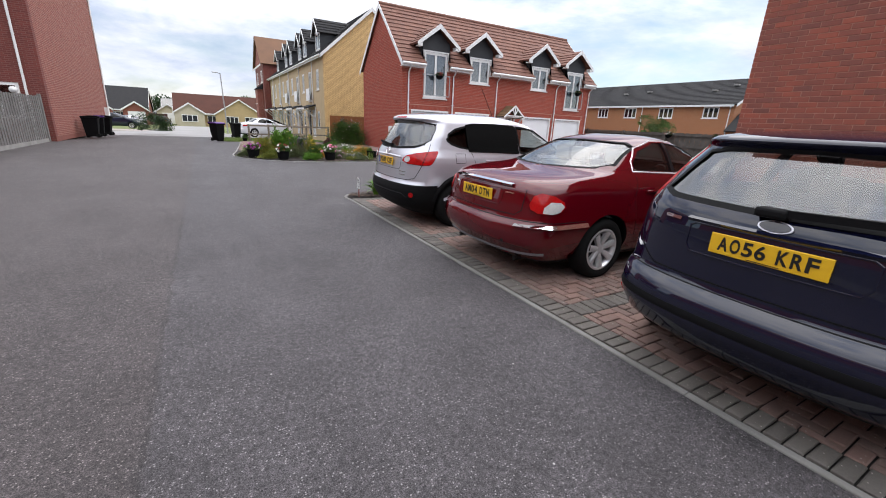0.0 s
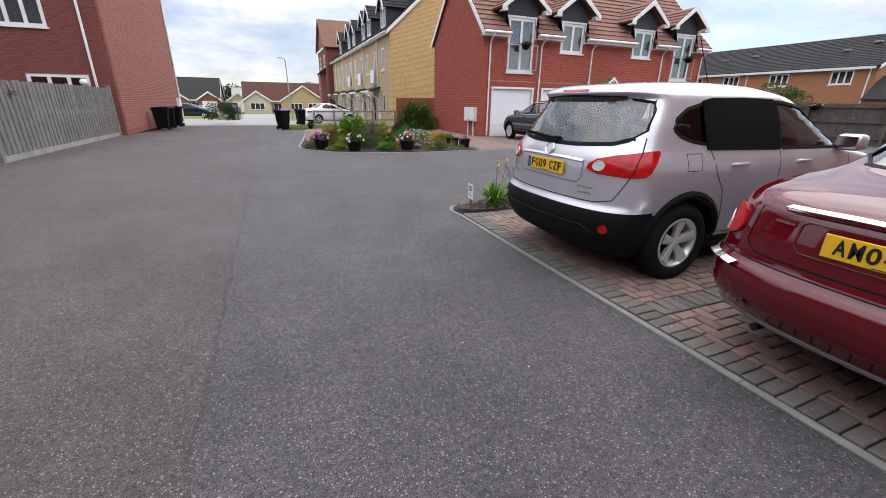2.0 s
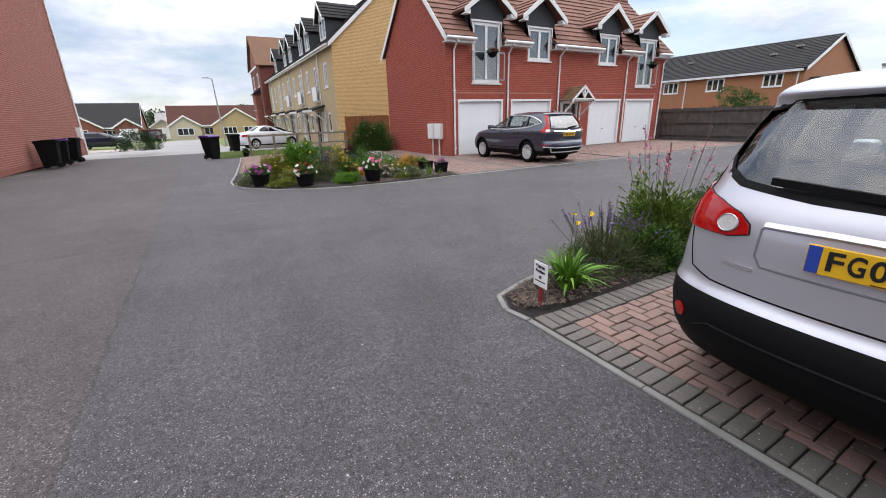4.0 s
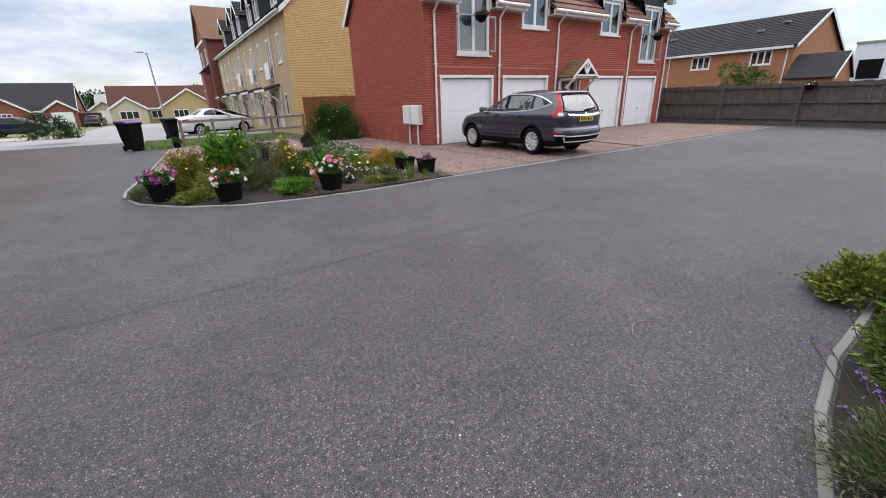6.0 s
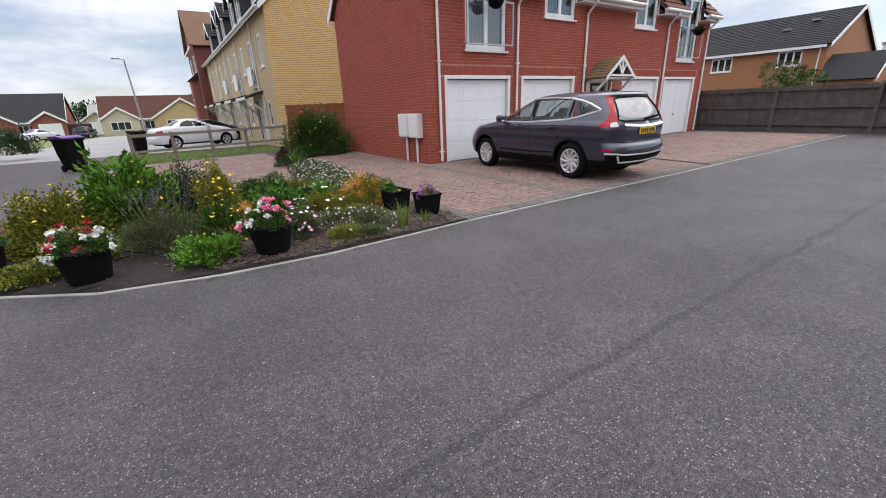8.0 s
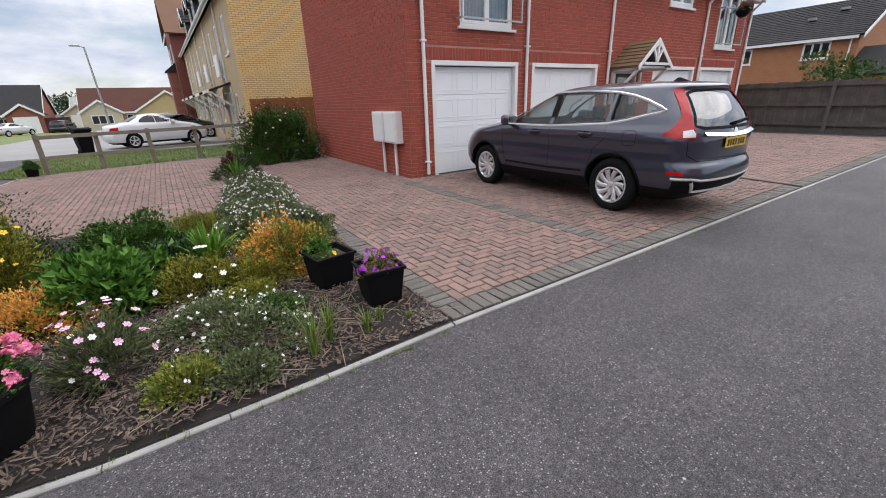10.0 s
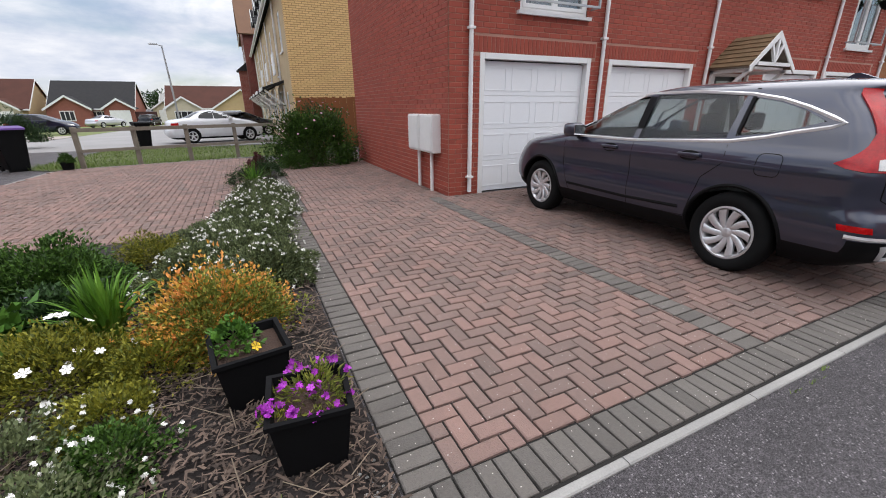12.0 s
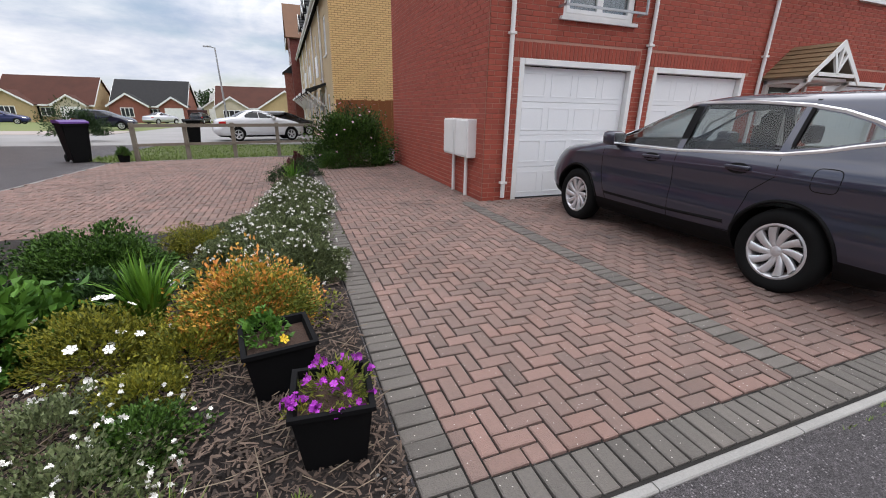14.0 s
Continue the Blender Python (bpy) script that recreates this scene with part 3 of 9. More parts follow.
def add_mesh(made):
    k = len(vs)
    vs.extend(made[0]), fs.extend(tuple(i + k for i in f) for f in made[1])


for k in range(0, len(breaks), 2):
    add_mesh(tiled_slope((breaks[k], OY - 0.04, EAVE), (breaks[k + 1], OY - 0.04, EAVE), (breaks[k + 1], HY0 + 0.62, EAVE + SL * (HY0 + 0.62 - OY)), (breaks[k], HY0 + 0.62, EAVE + SL * (HY0 + 0.62 - OY))))
add_mesh(tiled_slope((OX0, HY0 + 0.62, EAVE + SL * (HY0 + 0.62 - OY)), (OX1, HY0 + 0.62, EAVE + SL * (HY0 + 0.62 - OY)), (OX1, RIDGE_Y, RIDGE_Z), (OX0, RIDGE_Y, RIDGE_Z)))
tagged(part("roof_tiles", (list(vs), list(fs)), TILE_BROWN, roof), "brown interlocking concrete roof tiles in lapped courses", kind="stuff")
bm = bmesh.new()
n_ridge = 30
for k in range(n_ridge):
    a = OX0 + (OX1 - OX0) * k / n_ridge
    cylinder(bm, (a + 0.006, RIDGE_Y, RIDGE_Z - 0.01), (a + (OX1 - OX0) / n_ridge - 0.006, RIDGE_Y, RIDGE_Z - 0.01), 0.11, seg=10)
part("ridge_tiles", bm, TILE_BROWN, roof, smooth=50)
for x in (OX0 - 0.025, OX1):
    for sgn in (-1, 1):
        ye = RIDGE_Y + sgn * (RIDGE_Y - OY)
        bm = bmesh.new()
        prism(bm, [(ye, EAVE - 0.22), (ye, EAVE + 0.02), (RIDGE_Y, RIDGE_Z + 0.03), (RIDGE_Y, RIDGE_Z - 0.2)], "x", x, x + 0.025)
        part("bargeboard", bm, WHITE, house)
for k in range(0, len(breaks), 2):
    a, b = breaks[k], breaks[k + 1]
    part("fascia", boxes((a, b, OY - 0.002, OY + 0.022, EAVE - 0.2, EAVE - 0.03)), WHITE, house)
    part("soffit", boxes((a, b, OY + 0.022, HY0 - 0.002, EAVE - 0.2, EAVE - 0.18)), WHITE, house)
    bm = bmesh.new()
    cylinder(bm, (a + 0.01, OY - 0.065, EAVE - 0.06), (b - 0.01, OY - 0.065, EAVE - 0.06), 0.06, seg=12)
    part("gutter", bm, WHITE, house, smooth=40)
for x in (9.16, 11.76, 14.62, 19.17, 22.06):
    bm = bmesh.new()
    cylinder(bm, (x, HY0 - 0.05, 0.06), (x, HY0 - 0.05, EAVE - 0.42), 0.034)
    cylinder(bm, (x, HY0 - 0.05, EAVE - 0.44), (x, OY - 0.06, EAVE - 0.16), 0.034)
    cylinder(bm, (x, OY - 0.06, EAVE - 0.18), (x, OY - 0.06, EAVE - 0.06), 0.038)
    pipe = part("downpipe", bm, WHITE, house, smooth=40)
    for z in (0.3, 2.45):
        part("clip", boxes((x - 0.055, x + 0.055, HY0 - 0.09, HY0 - 0.006, z - 0.018, z + 0.018), bevel=0.005), WHITE, pipe)

# dormers over the four upper windows
for a, b, z0, z1 in WINDOWS:
    cx, hw, ez, az = (a + b) / 2, 1.16, 5.22, 6.12
    yb = lambda z: OY + (z - EAVE) / SL
    dormer = part("dormer", (lambda bm: (prism(bm, [(cx - 0.78, EAVE + 0.02), (cx - 0.78, ez + 0.12), (cx, az - 0.12), (cx + 0.78, ez + 0.12), (cx + 0.78, EAVE + 0.02), (b + 0.001, EAVE + 0.02), (b + 0.001, z1 + 0.001), (a - 0.001, z1 + 0.001), (a - 0.001, EAVE + 0.02)], "y", HY0 - 0.012, HY0 + 0.08), bm)[-1])(bmesh.new()), SLATE_CLAD, house, "dark grey clad gabled dormer")
    for s in (-1, 1):
        bm = bmesh.new()
        prism(bm, [(HY0 + 0.08, EAVE + 0.1), (HY0 + 0.08, ez + 0.1), (yb(ez + 0.1), ez + 0.1), (yb(EAVE + 0.1), EAVE + 0.1)], "x", cx + s * 0.72, cx + s * 0.78)
        part("cheek", bm, SLATE_CLAD, dormer)
        bm = bmesh.new()
        f = HY0 - 0.30
        slab(bm, [(cx + s * hw, f, ez), (cx, f, az), (cx, yb(az) + 0.1, az), (cx + s * hw, yb(ez) + 0.1, ez)], 0.05)
        part("slope", bm, TILE_BROWN, dormer)
        quad = [(cx + s * hw, f - 0.02, ez), (cx + s * hw, yb(ez) + 0.1, ez), (cx, yb(az) + 0.1, az), (cx, f - 0.02, az)]
        if s < 0:
            quad = [quad[1], quad[0], quad[3], quad[2]]
        tagged(part("roof_tiles", tiled_slope(*quad), TILE_BROWN, dormer), kind="stuff")
        bm = bmesh.new()
        prism(bm, [(cx + s * (hw + 0.05), ez - 0.16), (cx + s * (hw + 0.05), ez + 0.02), (cx, az + 0.05), (cx, az - 0.18)], "y", f - 0.045, f - 0.02)
        part("bargeboard", bm, WHITE, dormer)
        bm = bmesh.new()
        prism(bm, [(cx + s * (hw + 0.05), ez - 0.16), (cx + s * (hw - 0.22), ez - 0.16), (cx + s * (hw - 0.22), ez + 0.0)], "y", f - 0.02, HY0 - 0.02)
        part("box_end", bm, WHITE, dormer)
    window(house, "y", HY0, -1, a, b, z0, z1, 2, curtain=True)
    part("trim", boxes((a - 0.07, a - 0.001, HY0 - 0.02, HY0 + 0.02, EAVE - 0.2, z1 + 0.07), (b + 0.001, b + 0.07, HY0 - 0.02, HY0 + 0.02, EAVE - 0.2, z1 + 0.07), (a - 0.001, b + 0.001, HY0 - 0.02, HY0 + 0.02, z1 + 0.002, z1 + 0.07)), WHITE, dormer)

# juliet rails at the two tall windows
for a, b, z0, z1 in (WINDOWS[0], WINDOWS[3]):
    rail = part("juliet_rail", (lambda bm: (bar(bm, (a - 0.08, HY0 - 0.18, z0 + 1.1), (b + 0.08, HY0 - 0.18, z0 + 1.1), 0.035, 0.035), bar(bm, (a - 0.08, HY0 - 0.18, z0 + 0.12), (b + 0.08, HY0 - 0.18, z0 + 0.12), 0.03, 0.03), [bar(bm, (x, HY0 - 0.18, z0 + 0.1), (x, HY0 - 0.18, z0 + 1.12), 0.03, 0.03) for x in (a - 0.08, b + 0.08)], [bar(bm, (x, HY0 - 0.18, z), (x, HY0 + 0.01, z), 0.03, 0.03) for x in (a - 0.08, b + 0.08) for z in (z0 + 0.12, z0 + 1.1)], bm)[-1])(bmesh.new()), STEEL, house)

# garage doors
for a, b in GARAGES:
    d = part("garage_door", boxes((a + 0.09, b - 0.09, HY0 + 0.10, HY0 + 0.13, 0.015, 2.04)), WHITE_DOOR, house, "white panelled up-and-over garage door")
    part("frame", boxes((a, a + 0.085, HY0 - 0.012, HY0 + 0.14, 0.0, 2.14), (b - 0.085, b, HY0 - 0.012, HY0 + 0.14, 0.0, 2.14), (a + 0.085, b - 0.085, HY0 - 0.012, HY0 + 0.14, 2.055, 2.14), bevel=0.006), WHITE, d)
    w = (b - a - 0.18) / 4
    for r in range(4):
        zc = 0.015 + (r + 0.5) * 2.02 / 4
        part("section", boxes((a + 0.093, b - 0.093, HY0 + 0.083, HY0 + 0.10, zc - 0.249, zc + 0.249), bevel=0.004), WHITE_DOOR, d)
        for c in range(4):
            xc = a + 0.09 + (c + 0.5) * w
            bm = bmesh.new()
            for x0, x1, za, zb in ((xc - w * 0.40, xc + w * 0.40, zc + 0.155, zc + 0.175), (xc - w * 0.40, xc + w * 0.40, zc - 0.175, zc - 0.155), (xc - w * 0.40, xc - w * 0.40 + 0.02, zc - 0.155, zc + 0.155), (xc + w * 0.40 - 0.02, xc + w * 0.40, zc - 0.155, zc + 0.155)):
                box(bm, x0, x1, HY0 + 0.078, HY0 + 0.084, za, zb, 0.002)
            part("moulding", bm, WHITE_DOOR, d)
    part("handle", boxes(((a + b) / 2 - 0.06, (a + b) / 2 + 0.06, HY0 + 0.06, HY0 + 0.083, 0.74, 0.77), bevel=0.004), BLACK_PLASTIC, d)

# front door under a small gabled canopy
door = part("door", boxes((15.0, 15.9, HY0 + 0.10, HY0 + 0.15, 0.03, 1.95)), material("dark_green_door", (0.02, 0.028, 0.022), (0.016, 0.02, 0.017), 0.4), house, "dark front door with glazed panel")
part("frame", boxes((14.95, 15.02, HY0 - 0.008, HY0 + 0.16, 0, 2.0), (15.88, 15.95, HY0 - 0.008, HY0 + 0.16, 0, 2.0), (15.02, 15.88, HY0 - 0.008, HY0 + 0.16, 1.94, 2.0)), WHITE, door)
part("pane", boxes((15.25, 15.65, HY0 + 0.09, HY0 + 0.10, 1.1, 1.85)), GLASS, door)
canopy = part("canopy", (lambda bm: (prism(bm, [(14.84, 2.02), (14.84, 2.07), (16.06, 2.07), (16.06, 2.02)], "y", HY0 - 0.7, HY0 - 0.008), bm)[-1])(bmesh.new()), WHITE, house, "small tiled gable canopy on timber brackets")
CX, CE, CA, CF = 15.45, 2.06, 2.66, HY0 - 0.80
for s in (-1, 1):
    quad = [(CX + s * 0.72, CF, CE), (CX + s * 0.72, HY0, CE), (CX, HY0, CA), (CX, CF, CA)]
    bm = slab(bmesh.new(), quad, 0.04)
    part("slope", bm, WOOD_POST, canopy)
    if s < 0:
        quad = [quad[1], quad[0], quad[3], quad[2]]
    tagged(part("canopy_tiles", tiled_slope(*quad, course=0.14, width=0.17, thick=0.015), material("mossy_tile", (0.20, 0.12, 0.06), (0.11, 0.075, 0.035), 0.9, 3.0, 40.0, island=0.4), canopy), kind="stuff")
    bm = bmesh.new()
    prism(bm, [(CX + s * 0.755, CE - 0.10), (CX + s * 0.755, CE + 0.0), (CX, CA + 0.03), (CX, CA - 0.09)], "y", CF - 0.035, CF - 0.012)
    part("bargeboard", bm, WHITE, canopy)
    part("bracket", bar(bmesh.new(), (CX + s * 0.60, CF + 0.06, 2.0), (CX + s * 0.60, HY0 - 0.04, 1.35), 0.06, 0.06), WHITE, canopy)
    part("wall_post", bar(bmesh.new(), (CX + s * 0.60, HY0 - 0.04, 1.2), (CX + s * 0.60, HY0 - 0.04, 2.04), 0.06, 0.06), WHITE, canopy)
    part("beam", bar(bmesh.new(), (CX + s * 0.60, CF + 0.02, 2.0), (CX + s * 0.60, HY0, 2.0), 0.06, 0.06), WHITE, canopy)
bm = bmesh.new()
bar(bm, (CX - 0.54, CF - 0.02, CE + 0.05), (CX + 0.54, CF - 0.02, CE + 0.05), 0.05, 0.06)
bar(bm, (CX, CF - 0.02, CE + 0.05), (CX, CF - 0.02, CA - 0.1), 0.05, 0.05)
bar(bm, (CX, CF - 0.02, CE + 0.08), (CX - 0.20, CF - 0.02, CE + 0.42), 0.04, 0.05)
bar(bm, (CX, CF - 0.02, CE + 0.08), (CX + 0.20, CF - 0.02, CE + 0.42), 0.04, 0.05)
part("truss", bm, WHITE, canopy)

# meter boxes on the gable wall
for y in (20.22, 20.76):
    mb = tagged(part("meter_box", boxes((HX0 - 0.16, HX0 - 0.001, y - 0.245, y + 0.245, 0.66, 1.26), bevel=0.012), WHITE), "white plastic utility meter box on the brick wall", "meter box", "meter boxes")
    part("door", boxes((HX0 - 0.176, HX0 - 0.161, y - 0.222, y + 0.222, 0.69, 1.235), bevel=0.006), WHITE, mb)
    bm = bmesh.new()
    cylinder(bm, (HX0 - 0.07, y - 0.02, 0.0), (HX0 - 0.07, y - 0.02, 0.66), 0.03)
    part("conduit", bm, WHITE, mb, smooth=40)


# ---- brickwork of the red house ----
LINTELS = [(a - 0.1, b + 0.1, 2.145, 2.36) for a, b in GARAGES]
front = bricks("y", HY0, -1, HX0, HX1, 0.0, EAVE - 0.2, holes + LINTELS)
side_top = lambda z: (HY0 + 0.03, HY1) if z < EAVE else (HY0 + 0.03 + max(0, z - EAVE) / (RIDGE_Z - EAVE) * (RIDGE_Y - HY0), HY1 - (z - EAVE) / (RIDGE_Z - EAVE) * (HY1 - RIDGE_Y))
side = bricks("x", HX0, -1, HY0 - 0.006, HY1, 0.0, RIDGE_Z - 0.25, (), side_top)
near_side = lambda q: q[1] < 21.7 and q[2] < 1.7
far_side = [q for q in side if not near_side(q)]
tagged(part("bricks", brick_mesh(front, "y", -1), BRICK_RED, wall), "red facing bricks in stretcher bond", kind="stuff")
tagged(part("bricks", brick_mesh(far_side, "x", -1), BRICK_RED, gable_wall), "red facing bricks in stretcher bond", kind="stuff")
for a, b in GARAGES:
    items, u = [], a - 0.1
    while u + 0.065 <= b + 0.1:
        items.append((u, u + 0.065, 2.147, 2.36, HY0 - 0.007))
        u += 0.075
    tagged(part("lintel_bricks", brick_mesh(items, "y", -1), BRICK_RED, wall), "soldier course of red bricks over a garage door", kind="stuff")


# ---- the brick house beside the parking bays ----
corner = thing("house", "tall mixed red brick house wall beside the parking bays", "house", (0, 0, 0))
W2X, W2Y = 7.62, 3.66
w2 = part("wall", boxes((W2X, W2X + 8, W2Y - 9, W2Y, 0, 6.2)), MORTAR, corner)
tagged(part("bricks", brick_mesh(bricks("x", W2X, -1, W2Y - 5.0, W2Y + 0.006, 0.0, 6.1), "x", -1), BRICK_MIXED, w2), "mixed red and brown bricks in stretcher bond", kind="stuff")
bm = bmesh.new()
prism(bm, [(W2Y - 9.2, 6.1), (W2Y + 0.2, 6.1), (W2Y - 4.5, 9.0)], "x", W2X - 0.2, W2X + 8.2)
part("roof", bm, TILE_BROWN, corner)


# ---- the red house on the other side of the drive ----
LX, LY0, LY1 = -5.42, 23.75, 36.6
lh = thing("house", "tall red-brick house with white casement windows behind a fence", "house", (0, 0, 0))
lholes = [(-8.72, -7.04, 3.84, 4.98), (-8.1, -6.2, 0.9, 2.28)]
# same brick all round: the front's shade is in its darker colour
part("wall", holed_wall(bmesh.new(), "y", LY0, LY0 + 0.3, -16, LX, 0, 6.6, lholes), RED_SHADED_Y, lh, "red brick front wall with shade put into its darker colour")
bm = bmesh.new()
prism(bm, [(LY0 + 0.3, 0), (LY1, 0), (LY1, 8.8), (LY0 + 0.3, 8.8)], "x", LX - 0.3, LX)
# the side's sunlight is in its paler brick colour
part("wall", bm, RED_LIT_X, lh, "red brick side wall with sunlight put into its paler colour")
part("plinth", boxes((LX, LX + 0.012, LY0, LY1, 0.0, 0.22)), BRICK_MIXED, lh)
part("wall", boxes((-16, LX - 0.3, LY0 + 0.3, LY0 + 4, 6.6, 6.7), (-16, LX - 0.3, LY1 - 0.3, LY1, 0, 8.8), (-16.3, -16, LY0, LY1, 0, 8.8)), RED_SHADED_Y, lh)
# added sheet, the room's darkness painted near-black
part("partition", boxes((-15.9, LX - 0.4, LY0 + 1.5, LY0 + 1.6, 0, 6.5)), ROOM_SHADE, lh)
window(lh, "y", LY0, -1, -8.72, -7.04, 3.84, 4.98, 3, curtain=True)
window(lh, "y", LY0, -1, -8.1, -6.2, 0.9, 2.28, 3)
bm = bmesh.new()
slab(bm, [(-16.4, LY0 - 0.4, 6.45), (LX + 0.3, LY0 - 0.4, 6.45), (LX + 0.3, (LY0 + LY1) / 2, 11.2), (-16.4, (LY0 + LY1) / 2, 11.2)], 0.14)
slab(bm, [(-16.4, LY1 + 0.4, 8.5), (LX + 0.3, LY1 + 0.4, 8.5), (LX + 0.3, (LY0 + LY1) / 2, 11.2), (-16.4, (LY0 + LY1) / 2, 11.2)], 0.14)
part("roof", bm, TILE_BROWN, lh)
bm = bmesh.new()
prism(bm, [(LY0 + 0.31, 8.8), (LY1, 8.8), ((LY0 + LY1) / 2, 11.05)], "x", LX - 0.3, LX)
part("gable", bm, RED_LIT_X, lh)
for x, y, top in ((-6.0, LY0 - 0.05, 6.4), (LX + 0.05, LY1 - 0.08, 8.4)):
    bm = bmesh.new()
    cylinder(bm, (x, y, 0.05), (x, y, top), 0.045)
    part("downpipe", bm, WHITE, lh, smooth=40)
part("vent", boxes((-8.6, -8.4, LY0 - 0.012, LY0 + 0.01, 5.45, 5.6)), BLACK_PLASTIC, lh)
part("meter_cover", boxes((LX + 0.001, LX + 0.2, LY1 - 1.2, LY1 - 0.7, 0.9, 1.5), bevel=0.01), WHITE, lh)


# ---- terrace of yellow brick with dormers ----
YX, YY0, YY1, YE, YRX, YRZ = 7.9, 31.0, 57.0, 5.75, 11.45, 9.15
ter = thing("house", "yellow brick terrace with grey tiled roof and dormers", "house", (0, 0, 0))
ywin, ydoor = [], []
for k in range(5):
    y = 32.6 + 5.0 * k
    ywin += [(y, y + 0.85, 3.5, 4.95), (y + 2.5, y + 3.45, 2.75, 4.95)]
    ydoor += [(y + 0.1, y + 0.85, 0.75, 2.0), (y + 1.55, y + 2.45, 0.02, 2.1), (y + 3.0, y + 3.9, 0.02, 2.1)]
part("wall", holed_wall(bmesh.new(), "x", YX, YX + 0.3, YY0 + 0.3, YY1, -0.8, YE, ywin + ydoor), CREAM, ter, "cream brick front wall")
bm = bmesh.new()
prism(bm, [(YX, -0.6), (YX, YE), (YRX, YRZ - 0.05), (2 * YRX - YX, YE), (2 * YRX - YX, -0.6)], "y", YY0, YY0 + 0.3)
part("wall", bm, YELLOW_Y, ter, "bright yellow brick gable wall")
part("wall", boxes((2 * YRX - YX - 0.3, 2 * YRX - YX, YY0 + 0.3, YY1, 0, YE)), CREAM, ter)
# added sheet painting the terrace rooms dark
part("partition", boxes((YX + 1.5, YX + 1.6, YY0 + 0.4, YY1, 0, YE)), ROOM_SHADE, ter)
for k, (a, b, z0, z1) in enumerate(ywin):
    w = window(ter, "x", YX, -1, a, b, z0, z1, 2, curtain=k % 2 == 0)
for k, (a, b, z0, z1) in enumerate(ydoor):
    if k % 3 == 0:
        window(ter, "x", YX, -1, a, b, z0, z1, 1)
    else:
        part("door", boxes((YX + 0.08, YX + 0.13, a + 0.05, b - 0.05, z0, z1 - 0.04)), WHITE if k % 2 else BLACK_PLASTIC, ter)
        part("door_frame", boxes((YX - 0.01, YX + 0.14, a, a + 0.05, z0, z1), (YX - 0.01, YX + 0.14, b - 0.05, b, z0, z1), (YX - 0.01, YX + 0.14, a + 0.05, b - 0.05, z1 - 0.04, z1)), WHITE, ter)
for k in range(5):
    y = 33.9 + 5.0 * k
    can = part("canopy", slab(bmesh.new(), [(YX - 0.9, y, 2.2), (YX - 0.9, y + 2.8, 2.2), (YX, y + 2.8, 2.5), (YX, y, 2.5)], 0.09), TILE_GREY, ter)
    part("edge", boxes((YX - 0.93, YX - 0.9, y, y + 2.8, 2.08, 2.22)), WHITE, can)
    for yy in (y + 0.08, y + 2.7):
        part("bracket", bar(bmesh.new(), (YX - 0.82, yy, 2.1), (YX - 0.03, yy, 1.45), 0.07, 0.07), WHITE, can)
        part("wall_post", bar(bmesh.new(), (YX - 0.03, yy, 1.3), (YX - 0.03, yy, 2.3), 0.07, 0.07), WHITE, can)
    rail = part("balcony_rail", boxes((YX - 0.22, YX - 0.18, y + 1.1, y + 2.25, 2.8, 3.7)), WHITE, ter) if k < 3 else None
    bm = bmesh.new()
    cylinder(bm, (YX - 0.06, y + 0.6, 2.5), (YX - 0.06, y + 0.6, YE - 0.15), 0.04)
    part("downpipe", bm, WHITE, ter, smooth=40)
YS = (YRZ - YE) / (YRX - (YX - 0.25))
bm = bmesh.new()
slab(bm, [(YX - 0.25, YY0 - 0.1, YE), (YX - 0.25, YY1, YE), (YRX, YY1, YRZ), (YRX, YY0 - 0.1, YRZ)], 0.06)
slab(bm, [(2 * YRX - YX + 0.25, YY0 - 0.1, YE), (2 * YRX - YX + 0.25, YY1, YE), (YRX, YY1, YRZ), (YRX, YY0 - 0.1, YRZ)], 0.06)
yroof = part("roof", bm, TILE_GREY, ter)
tagged(part("roof_tiles", tiled_slope((YX - 0.28, YY1, YE), (YX - 0.28, YY0 - 0.1, YE), (YRX, YY0 - 0.1, YRZ), (YRX, YY1, YRZ), 0.34, 0.34), TILE_GREY, yroof), kind="stuff")
for s in (-1, 1):
    bm = bmesh.new()
    xe = YRX + s * (YRX - YX + 0.25)
    prism(bm, [(xe, YE - 0.22), (xe, YE + 0.02), (YRX, YRZ + 0.04), (YRX, YRZ - 0.22)], "y", YY0 - 0.13, YY0 - 0.1)
    part("bargeboard", bm, WHITE, ter)
part("fascia", boxes((YX - 0.27, YX - 0.25, YY0, YY1, YE - 0.2, YE - 0.02)), WHITE, ter)
bm = bmesh.new()
cylinder(bm, (YX - 0.33, YY0, YE - 0.06), (YX - 0.33, YY1, YE - 0.06), 0.06)
part("gutter", bm, WHITE, ter, smooth=40)
